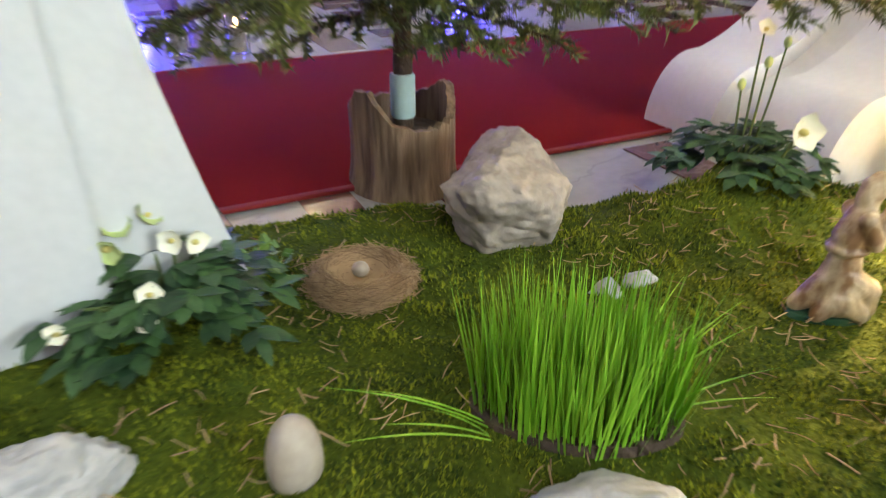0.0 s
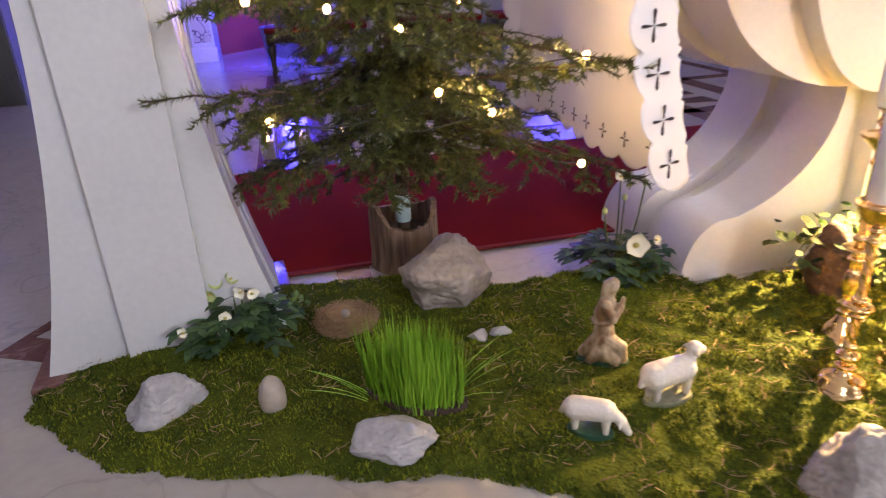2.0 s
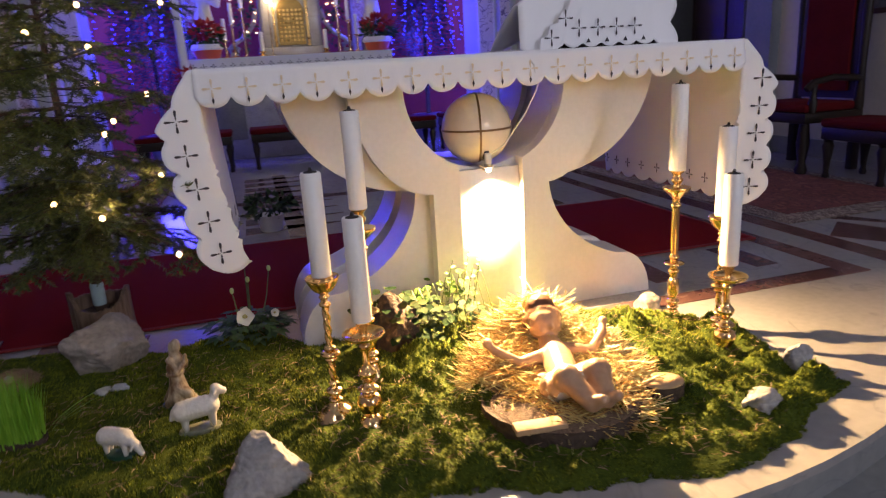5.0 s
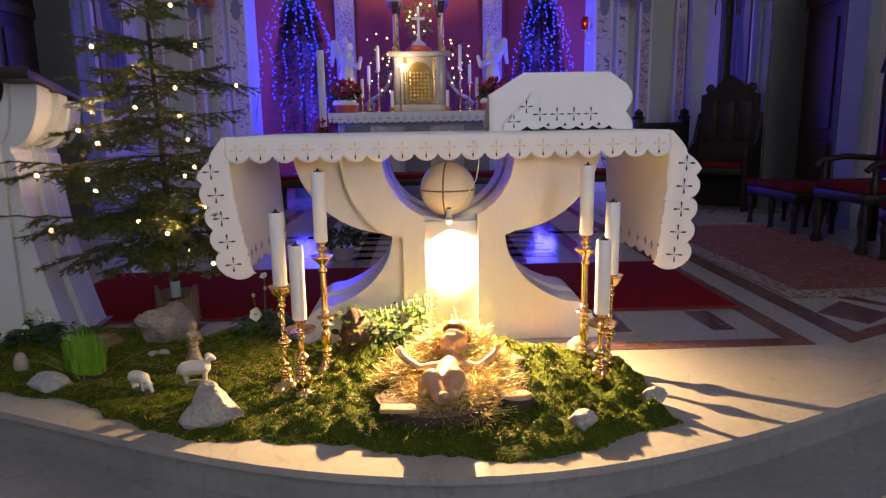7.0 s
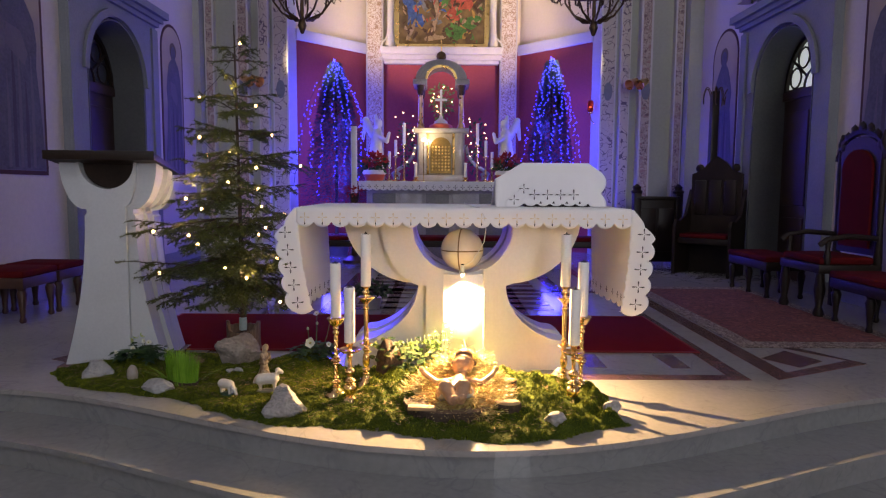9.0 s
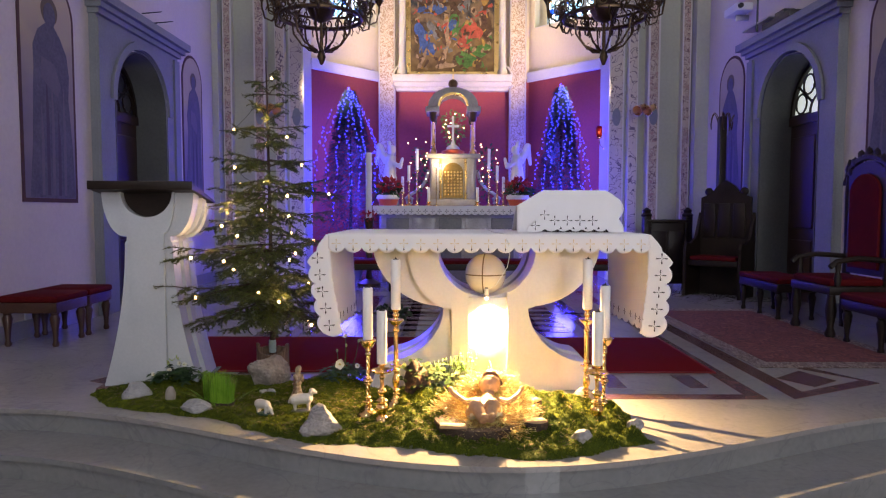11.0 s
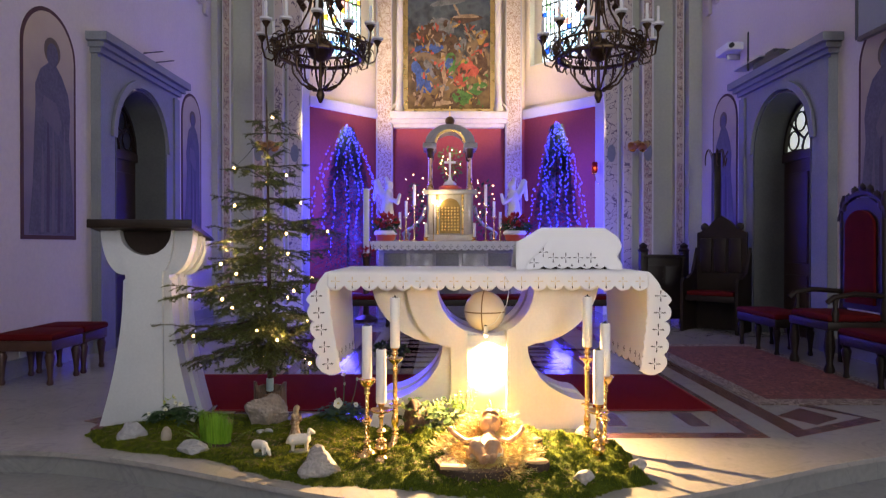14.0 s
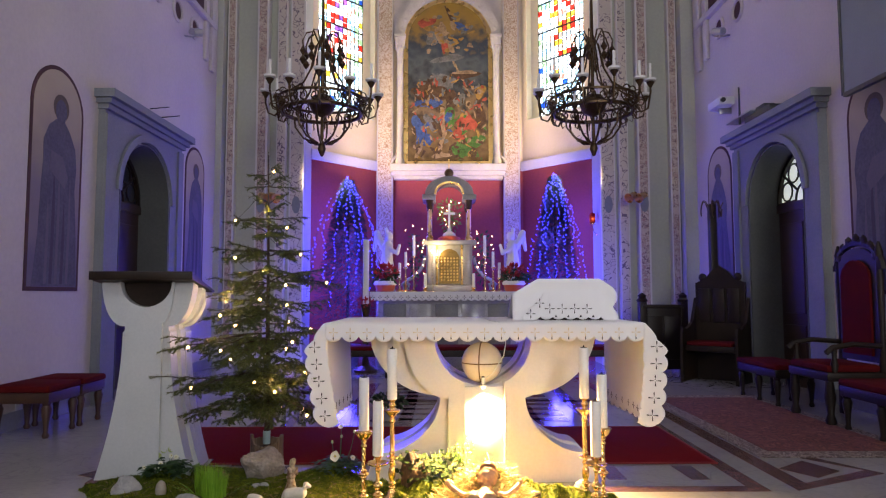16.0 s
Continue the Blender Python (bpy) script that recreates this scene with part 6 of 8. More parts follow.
rock("stone", "pointed grey stone near the candlesticks", -0.915, -0.92, (0.118, 0.080, 0.088), 22, M_ROCKG, 6, 9, 15, 0.28, True, 0.7)
rock("stone", "low dark grey stone at the edge of the moss", 0.425, -1.095, (0.056, 0.044, 0.042), 27, M_ROCKG, 5, 13, 0, 0.3)
rock("stone", "small pale stone at the edge of the moss", 0.735, -0.89, (0.052, 0.044, 0.055), 31, M_ROCKG, 5, 12, 0, 0.3)
rock("stone", "pale stone behind the tall candlestick", 0.60, -0.28, (0.066, 0.052, 0.05), 33, M_ROCK, 5, 13, 0, 0.3)
rock("stone", "small white pebble on the moss", -1.42, -0.205, (0.032, 0.028, 0.026), 35, M_ROCKW, 4, 14, 0, 0.3)
rock("stone", "small white pebble on the moss", -1.365, -0.215, (0.032, 0.024, 0.026), 37, M_ROCKW, 4, 14, 0, 0.3)
rock("stone", "dark brown stone in the shade by the altar's foot", -0.43, -0.30, (0.11, 0.09, 0.125), 41, M_BARK, 5, 14, 0, 0.3)


def ground(x, y, r):
    """The mean height of the moss under a foot of radius r."""
    return sum(moss_z(x + r * a, y + r * b) for a in (-1, 0, 1) for b in (-0.5, 0, 0.5)) / 9


def strands(name, n, shape, length, width, material, parent, label="", seed=1, curve=0.3, flat=0.8):
    """Loose flat stalks: shape() gives a place, a way and an up."""
    rg = random.Random(seed)
    v, f = [], []
    for _ in range(n):
        p, d = shape(rg)
        p, d = Vector(p), Vector(d).normalized()
        w = d.cross(Vector((rg.uniform(-0.4, 0.4), rg.uniform(-0.4, 0.4), 1))).normalized() * width * rg.uniform(0.5, 1.2)
        up = w.cross(d).normalized()
        ln = length * rg.uniform(0.5, 1.25)
        bend = rg.uniform(-curve, curve)
        k = len(v)
        for t in (-0.5, -0.17, 0.17, 0.5):
            c = p + d * ln * t + up * (0.25 - t * t) * ln * bend
            v += [c - w, c + w, c + up * width * 0.9]
        for s in range(3):
            a, b = k + 3 * s, k + 3 * s + 3
            f += [(a, a + 1, b + 1, b), (a + 1, a + 2, b + 2, b + 1), (a + 2, a, b, b + 2)]
    return raw(name, v, f, material, parent, label)


# ---- nest with an egg ----
NX0, NY0 = -1.75, -0.01
nz = ground(NX0, NY0, 0.05)
ne = thing("nest", "round brown bird's nest of dry fibres on the moss", "nest", pose(NX0, NY0, nz - 0.006))


def nest_shape(rg):
    a, r = rg.uniform(0, 6.283), 0.030 + 0.060 * rg.random() ** 0.7
    h = 0.032 * math.exp(-((r - 0.062) / 0.024) ** 2) + 0.004
    return (r * math.cos(a), r * math.sin(a), h * rg.uniform(0.15, 1.1)), (-math.sin(a) + rg.uniform(-0.5, 0.5), math.cos(a) + rg.uniform(-0.5, 0.5), rg.uniform(-0.3, 0.3))


strands("wall", 2600, nest_shape, 0.06, 0.0007, M_NEST, ne, "dry brown fibres", 4, 0.5)
part("bowl", lathe(BM(), [(0.085, 0.0), (0.088, 0.012), (0.062, 0.034), (0.045, 0.026), (0.02, 0.012)], 24), M_NEST, ne, "", 60)
eg = tagged(part("egg", ball(BM(), (0, 0, 0), 0.013, 3, (1, 1, 1.3)), M_PEBBLE, None, "", 60), "small cream egg lying in the nest", "egg")
eg.matrix_world = pose(NX0, NY0, nz + 0.026, 60, 20, 0)

# ---- young wheat ----
wg = thing("wheat_grass", "tuft of bright green young wheat growing from the moss", "grass")
rng = random.Random(12)
verts, faces = [], []


def blade(x, y, z, a, lean, ln, w, droop=0.3):
    k = len(verts)
    n = 5
    px, py = -math.sin(a) * w, math.cos(a) * w
    for i in range(n + 1):
        t = i / n
        o = lean * t * ln + droop * lean * t * t * ln
        q = (1 - t) ** 0.5 if t > 0.6 else 1.0
        q = max(0.06, q)
        c = (x + math.cos(a) * o, y + math.sin(a) * o, z + ln * t * (1 - 0.25 * abs(lean) * t))
        verts.extend([(c[0] - px * q, c[1] - py * q, c[2]), (c[0] + px * q, c[1] + py * q, c[2])])
    for i in range(n):
        b = k + 2 * i
        faces.append((b, b + 1, b + 3, b + 2))


GX, GY = -1.628, -0.410
for _ in range(1050):
    r, a = math.sqrt(rng.random()), rng.uniform(0, 6.283)
    u, v = r * math.cos(a), r * math.sin(a)
    x, y = GX + 0.118 * u * math.cos(0.6) + 0.06 * v * math.sin(0.6), GY - 0.118 * u * math.sin(0.6) + 0.06 * v * math.cos(0.6)
    out = math.atan2(y - GY, x - GX) + rng.uniform(-0.8, 0.8)
    blade(x, y, moss_z(x, y) - 0.01, out, rng.uniform(-0.08, 0.17) * (0.3 + r), rng.uniform(0.09, 0.205), rng.uniform(0.0012, 0.0021))
for _ in range(13):
    a = rng.choice((rng.uniform(2.6, 3.2), rng.uniform(-0.7, 0.5), rng.uniform(-0.7, 0.5)))
    blade(GX + 0.11 * math.cos(a), GY + 0.07 * math.sin(a), moss_z(GX, GY), a, rng.uniform(0.7, 1.6), rng.uniform(0.07, 0.11), 0.0016)
raw("blades", verts, faces, M_GRASS, wg, "upright thin green blades")
part("root_mat", prism(BM(), [(GX + 0.125 * math.cos(t) * 0.825 + 0.06 * math.sin(t) * 0.565, GY - 0.125 * math.cos(t) * 0.565 + 0.06 * math.sin(t) * 0.825) for t in [k * math.pi / 12 for k in range(24)]], 0.0, 0.030, "z"), M_BARK, wg, "dark root mat", 0)


# ---- hellebores ----
def leaf_mesh(verts, faces, p, d, up, ln, wd, fold=0.15, curl=0.25):
    """One pointed leaf of six faces, creased along the middle."""
    d, up = d.normalized(), up.normalized()
    w = d.cross(up).normalized()
    up = w.cross(d)
    k = len(verts)
    for t, q in ((0.0, 0.12), (0.3, 0.9), (0.6, 1.0), (0.85, 0.5), (1.0, 0.03)):
        c = p + d * ln * t - up * ln * curl * t * t
        verts.extend([c - w * wd * q + up * wd * fold, c, c + w * wd * q + up * wd * fold])
    for i in range(4):
        a = k + 3 * i
        faces.extend([(a, a + 1, a + 4, a + 3), (a + 1, a + 2, a + 5, a + 4)])


rg_f = random.Random(90)


def flower(parent, p, r, material, facing, name="flower"):
    rot = Vector(facing).to_track_quat("Z", "Y").to_matrix()
    v, f = [], []
    for k in range(5):
        a = k * 2 * math.pi / 5
        d = rot @ Vector((math.cos(a), math.sin(a), 0.55 if material is M_PETALG else 0.25))
        leaf_mesh(v, f, Vector(p), d, rot @ Vector((0, 0, 1)), r * rg_f.uniform(0.9, 1.15), r * 0.58, 0.25, -0.15)
    fl = raw(name, v, f, material, parent, "open five-petalled flower", True)
    part("stamen_knot", ball(BM(), Vector(p) + rot @ Vector((0, 0, r * 0.22)), r * 0.26, 2, (1, 1, 0.8)), M_STAMEN, fl, "yellow stamens")


def hellebore(x, y, height, spread, seed, blooms, n_leaf, petal, label):
    rg = random.Random(seed)
    z = moss_z(x, y) - 0.01
    h = thing("hellebore", label, "plant", pose(x, y, z), "hellebores in the moss")
    v, f = [], []
    for _ in range(n_leaf):
        a, r = rg.uniform(0, 6.283), rg.uniform(0.15, 1.0) * spread
        tip = Vector((r * math.cos(a), r * math.sin(a), height * rg.uniform(0.2, 0.75) * (1.1 - 0.5 * r / spread)))
        fan = rg.randint(3, 5)
        for j in range(fan):
            b = a + (j - (fan - 1) / 2) * 0.55
            leaf_mesh(v, f, tip, Vector((math.cos(b), math.sin(b), rg.uniform(-0.25, 0.35))), Vector((0, 0, 1)), rg.uniform(0.032, 0.058), rg.uniform(0.009, 0.015))
    raw("leaves", v, f, M_LEAF, h, "dark green toothed leaves", True)
    bm = BM()
    for _ in range(n_leaf // 2):
        a, r = rg.uniform(0, 6.283), rg.uniform(0.1, 0.8) * spread
        tube(bm, [(0.01 * math.cos(a), 0.01 * math.sin(a), 0), (0.5 * r * math.cos(a), 0.5 * r * math.sin(a), height * 0.35), (r * math.cos(a), r * math.sin(a), height * 0.5)], 0.0022, 5)
    part("leaf_stems", bm, M_STEM, h)
    for bx, by, bz, br, face in blooms:
        st = part("flower_stem", tube(BM(), [(bx * 0.3, by * 0.3, 0), (bx * 0.8, by * 0.8, bz * 0.6), (bx, by, bz - 0.004)], 0.003, 6, 0.002), M_STEM, h)
        if br:
            flower(h, (bx, by, bz), br, petal if br > 0.0205 else M_PETAL, face)
        else:
            part("bud", ball(BM(), (bx, by, bz), 0.010, 2, (0.8, 0.8, 1.2)), M_PETALG, st, "closed greenish bud")


hellebore(-2.03, -0.04, 0.150, 0.145, 5, [(-0.04, 0.03, 0.140, 0.025, (0.0, -0.9, 0.5)), (-0.005, 0.03, 0.146, 0.024, (0.6, -0.7, 0.5)), (-0.072, 0.03, 0.132, 0.024, (-0.7, -0.6, 0.5)), (-0.03, 0.05, 0.155, 0.024, (0.0, -0.4, 0.9)), (-0.055, 0.00, 0.126, 0.024, (-0.2, -0.9, -0.2)),
          (0.045, 0.0, 0.110, 0.019, (0.4, -0.9, 0.1)), (0.02, 0.0, 0.118, 0.018, (-0.4, -0.9, 0.1)), (-0.02, -0.07, 0.085, 0.018, (0.1, -0.9, 0.3)), (-0.03, -0.10, 0.065, 0.014, (0.1, -0.9, 0.3)), (-0.125, -0.07, 0.06, 0.015, (-0.1, -1, 0.4))], 92, M_PETALG, "leafy hellebore with pale green and white flowers beside the ambo")
hellebore(-0.94, -0.01, 0.15, 0.15, 6, [(0.0, -0.115, 0.135, 0.036, (-0.25, -1, 0.25)), (0.02, 0.0, 0.235, 0, None), (-0.04, 0.0, 0.20, 0, None), (0.10, 0.03, 0.26, 0, None), (0.015, 0.02, 0.29, 0.020, (-0.2, -0.7, 0.8)), (0.10, -0.05, 0.11, 0.019, (0.3, -0.9, 0.3))], 80, M_PETAL, "hellebore with a white flower and buds on a moss mound")
fern = thing("small_light_plant", "low light-green leafy sprig in the moss", "plant", pose(-1.90, 0.04, moss_z(-1.90, 0.04)))
leafy("leaves", 70, (0, 0, 0.02), (0.05, 0.04, 0.03), 0.03, M_LIGHTLEAF, fern)

# ---- stump with the spruce ----
TX0, TY0 = -1.51, 0.375
stump = thing("stump_pot", "hollow debarked log section used as a tree stand", "stump", pose(TX0, TY0, 0.0))
bm = BM()
seg, rings = 72, []
for side, zz in [(0, 0.175 * k / 9) for k in range(10)] + [(1, 0.175), (1, 0.12), (1, 0.05)]:
    ring = []
    for k in range(seg):
        a = 2 * math.pi * k / seg
        cx_, cy_ = math.cos(a), math.sin(a)
        r = (0.113 if side == 0 else 0.096) + 0.004 * math.sin(3 * a) + 0.006 * noise.noise((cx_ * 4, cy_ * 4, zz * 4)) + 0.0035 * noise.noise((cx_ * 17, cy_ * 17, zz * 5)) + 0.008 * (1 - min(1.0, zz / 0.05))
        top = 0.050 * max(0.0, math.cos(a - 3.5)) ** 10 + 0.036 * max(0.0, math.cos(a - 0.1)) ** 8 - 0.024 * max(0.0, math.cos(a + 1.5)) ** 2 + 0.010 * noise.noise((cx_ * 9, cy_ * 9, 4.0))
        ring.append(bm.verts.new((r * cx_, r * cy_, zz + top * (zz / 0.175) ** 3)))
    rings.append(ring)
for a, b in zip(rings, rings[1:]):
    for k in range(seg):
        bm.faces.new((a[k], a[(k + 1) % seg], b[(k + 1) % seg], b[k]))
part("shell", bm, M_LOGBARK, stump, "brown weathered wood with upright grain", 50)
part("soil", lathe(BM(), [(0.094, 0.10), (0.094, 0.12), (0.02, 0.128)], 24), M_BARK, stump, "dark filling")

tree = thing("spruce_tree", "sparse small spruce tree hung with warm lights", "tree", pose(TX0, TY0, 0.12))
rng = random.Random(30)
part("trunk", tube(BM(), [(0.0, 0, 0), (0.004, 0, 0.3), (-0.006, 0.003, 0.9), (-0.012, 0, 1.5), (-0.02, 0, 2.10)], 0.022, 10, 0.004), M_BARK, tree, "slim brown trunk")
part("trunk_band", lathe(BM(), [(0.024, 0.03), (0.026, 0.035), (0.026, 0.115), (0.024, 0.12)], 16), M_TRUNKTIE, tree, "pale blue wrapping at the trunk's foot")
needles_v, needles_f = [], []
TIPS = []


def needle_row(p, q, dens, ln):
    """Needles round a twig from p to q, swept forwards."""
    d = q - p
    n = max(3, int(d.length * dens))
    dn = d.normalized()
    u = dn.cross(Vector((0.2, 0.3, 0.93))).normalized()
    w = dn.cross(u)
    for i in range(n):
        c = p + d * ((i + rng.random()) / n)
        a = rng.uniform(0, 6.283)
        o = (u * math.cos(a) + w * math.sin(a))
        o = (o + dn * rng.uniform(0.3, 1.0) + Vector((0, 0, 0.2))).normalized()
        s = o.cross(dn).normalized() * 0.0025
        k = len(needles_v)
        l2 = ln * rng.uniform(0.7, 1.25)
        needles_v.extend([c - s, c + s, c + o * l2])
        needles_f.append((k, k + 1, k + 2))


def branch(z, a, ln, ztip, bow=0.06, full=1.0):
    """A limb from the trunk at height z to a tip at height ztip, with drooping side twigs, all set with needles."""
    n = max(4, int(ln / 0.055))
    wob = rng.uniform(-0.10, 0.10)
    pts = []
    for i in range(n + 1):
        t = i / n
        b = a + wob * math.sin(3.0 * t)
        pts.append(Vector((math.cos(b) * ln * t, math.sin(b) * ln * t, z + (ztip - z) * t + bow * ln * 4 * t * (1 - t) * (0.75 - t) + 0.006 * rng.uniform(-1, 1))))
    twigs = tube(BM(), pts, 0.0028 + 0.006 * ln, 5, 0.0016)
    for i in range(n):
        needle_row(pts[i], pts[i + 1], 520 if i > 0 else 120, 0.022)
    for i in range(1, n):
        t = i / n
        for sgn in (-1, 1):
            if rng.random() < 0.30:
                continue
            tl = (0.36 * ln * (1 - t) + 0.055) * rng.uniform(0.5, 1.15) * full
            b = a + sgn * rng.uniform(0.55, 1.05)
            fall = -rng.uniform(0.05, 0.55)
            q = pts[i] + Vector((math.cos(b) * tl, math.sin(b) * tl, fall * tl))
            mid = pts[i].lerp(q, 0.5) + Vector((0, 0, 0.05 * tl))
            tube(twigs, [pts[i], mid, q], 0.002, 4, 0.001)
            needle_row(pts[i], mid, 520, 0.018)
            needle_row(mid, q, 560, 0.018)
            if tl > 0.10:
                for f in (0.45, 0.75):
                    m0 = pts[i].lerp(q, f)
                    for s2 in (-1, 1):
                        b2 = b + s2 * rng.uniform(0.6, 0.95)
                        q2 = m0 + Vector((math.cos(b2), math.sin(b2), -rng.uniform(0.0, 0.6))) * tl * 0.36
                        needle_row(m0, q2, 540, 0.017)
    part("limb", twigs, M_BARK, tree, "", 0)


# bulbs of the string: across, height, depth from the trunk; each hangs on a limb of its own
BULBS = [(0.02, 1.98, 0.0), (-0.20, 1.60, -0.17), (0.08, 1.48, -0.38), (0.14, 1.56, -0.08), (0.23, 1.37, -0.03), (-0.13, 1.33, -0.38), (-0.16, 1.23, -0.17), (0.07, 1.23, -0.42), (0.16, 1.15, -0.17), (0.41, 1.17, 0.03),
         (-0.27, 1.09, -0.17), (0.04, 1.05, -0.38), (0.17, 1.01, -0.17), (-0.19, 0.95, -0.47), (-0.06, 0.89, -0.57), (0.32, 0.84, -0.08), (0.17, 0.71, -0.17), (-0.20, 0.72, -0.42), (-0.07, 0.68, -0.62),
         (-0.37, 0.75, -0.53), (0.38, 0.59, -0.55), (0.04, 0.52, -0.47), (0.17, 0.46, -0.47), (-0.36, 0.49, -0.49), (0.39, 0.32, -0.52), (0.19, 0.75, -0.08), (0.15, 0.89, -0.03)]
for bx, bz, by in BULBS:
    ln = math.hypot(bx, by)
    branch(min(2.0, bz + 0.02 + 0.06 * ln), math.atan2(by, bx), ln * 1.18 + 0.05, bz - 0.015, 0.05)
# whorls of limbs, shorter towards the top
z = 0.36
while z < 2.0:
    f = (z - 0.27) / 1.75
    reach = 0.60 * (1 - f) ** 0.8 + 0.06
    n = 4
    a0 = rng.uniform(0, 6.283)
    for k in range(n):
        ln = reach * rng.uniform(0.6, 1.15)
        branch(z + rng.uniform(-0.03, 0.03), a0 + 2 * math.pi * k / n + rng.uniform(-0.3, 0.3), ln, z + ln * (-0.22 + 0.75 * f + rng.uniform(-0.14, 0.14)), 0.10)
    z += 0.21 - 0.04 * f
# the longest limbs
for tx, tz, ty in ((-0.61, 0.56, -0.53), (-0.56, 0.81, -0.49), (-0.32, 1.19, -0.38), (-0.36, 1.41, -0.17), (-0.18, 1.86, -0.03), (0.29, 1.64, -0.03), (0.20, 1.86, 0.0), (-0.38, 0.32, -0.62), (-0.09, 0.26, -0.55), (0.13, 0.29, -0.60), (0.42, 0.27, -0.38),
                   (0.41, 1.26, 0.03), (0.31, 1.40, -0.03), (-0.17, 1.95, 0.0), (-0.32, 1.06, -0.28), (-0.11, 0.47, -0.66), (0.51, 0.57, -0.60), (-0.32, 0.21, -0.21), (0.13, 0.22, -0.40), (0.40, 0.84, -0.30), (0.47, 0.52, -0.30), (-0.55, 0.38, 0.10)):
    ln = math.hypot(tx, ty)
    branch(tz + (0.14 if tz < 0.5 else -0.10) * ln + 0.03, math.atan2(ty, tx), ln, tz, -0.10, 0.8)
branch(2.0, 0.3, 0.05, 2.04, 0)
needle_row(Vector((-0.02, 0, 1.90)), Vector((-0.02, 0, 2.12)), 260, 0.015)
raw("needles", needles_v, needles_f, M_NEEDLE, tree, "short green needles")
ls = thing("string_lights", "string of small warm bulbs on the spruce", "lights", pose(TX0, TY0, 0.12))
bulbs = [Vector((x, y, z)) for x, z, y in BULBS]
for b in bulbs:
    bl = part("bulb", ball(BM(), b, 0.0095, 2, (1, 1, 1.15)), M_WARMBULB, ls, "lit warm bulb")
    part("socket", cyl(BM(), b + Vector((0, 0, -0.026)), b + Vector((0, 0, -0.008)), 0.005, 0.004, 8), M_CABLE, bl)
order = sorted(bulbs, key=lambda b: b.z)
for a, b in zip(order, order[1:]):
    part("cord", tube(BM(), [a, a.lerp(b, 0.33) - Vector((0, 0.01, 0.035)), a.lerp(b, 0.67) - Vector((0, -0.01, 0.035)), b], 0.0016, 5), M_CABLE, ls)

# ---- figures ----
def sheep(x, y, rot, grazing, label, big):
    z = ground(x, y, 0.05 * big) - 0.006
    p = [((-0.036, 0, 0.060), (0.030, 0, 0.063), 0.029, 0.027), ((-0.02, 0, 0.072), (0.02, 0, 0.072), 0.020, 0.020)]
    for lx, ly in ((-0.038, 0.010), (-0.034, -0.010), (0.030, 0.010), (0.034, -0.010)):
        p.append(((lx, ly, 0.05), (lx, ly, 0.012), 0.0115, 0.0075))
    if grazing:
        p += [((0.040, 0, 0.064), (0.066, 0, 0.042), 0.016, 0.013), ((0.066, 0, 0.040), (0.082, 0.0, 0.016), 0.0135, 0.009), ((0.066, 0.012, 0.044), (0.064, 0.02, 0.036), 0.005, 0.004), ((0.066, -0.012, 0.044), (0.064, -0.02, 0.036), 0.005, 0.004)]
    else:
        p += [((0.036, 0, 0.070), (0.050, 0, 0.098), 0.015, 0.011), ((0.050, 0, 0.104), (0.068, 0, 0.095), 0.0145, 0.010), ((0.048, 0.012, 0.103), (0.044, 0.02, 0.098), 0.005, 0.004), ((0.048, -0.012, 0.103), (0.044, -0.02, 0.098), 0.005, 0.004)]
    p.append(((-0.058, 0, 0.065), (-0.066, 0, 0.045), 0.008, 0.006))
    ob = blob("sheep_figurine", p, M_SHEEP, None, "", 0.0028, 3)
    ob.matrix_world = pose(x, y, z + 0.006, 0, 0, rot) @ Matrix.Diagonal((big, big, big, 1))
    tagged(ob, label, "figurine", "sheep on the moss")
    st = part("oval_plinth", BM_base(), M_GREENBASE if grazing else M_GREYBASE, None, "", 50)
    st.matrix_world = pose(x, y, z, 0, 0, rot) @ Matrix.Diagonal((big * 0.86, big * 0.9, 1, 1))
    tagged(st, "dark green painted oval plinth under a sheep figurine" if grazing else "grey-green painted oval plinth under a sheep figurine", "plinth", "plinths of the sheep")


def BM_base():
    bm = BM()
    lathe(bm, [(0.060, 0.0), (0.064, 0.006), (0.060, 0.014), (0.02, 0.017)], 22)
    for v in bm.verts:
        v.co.y *= 0.5
        v.co.z += 0.002 * noise.noise(v.co * 60)
    return bm


sheep(-1.09, -0.575, 6, False, "white standing sheep figurine with raised head", 1.12)
sheep(-1.300, -0.632, -32, True, "white grazing sheep figurine with lowered head", 0.92)
sx, sy = -1.158, -0.392
sz = ground(sx, sy, 0.05) - 0.006
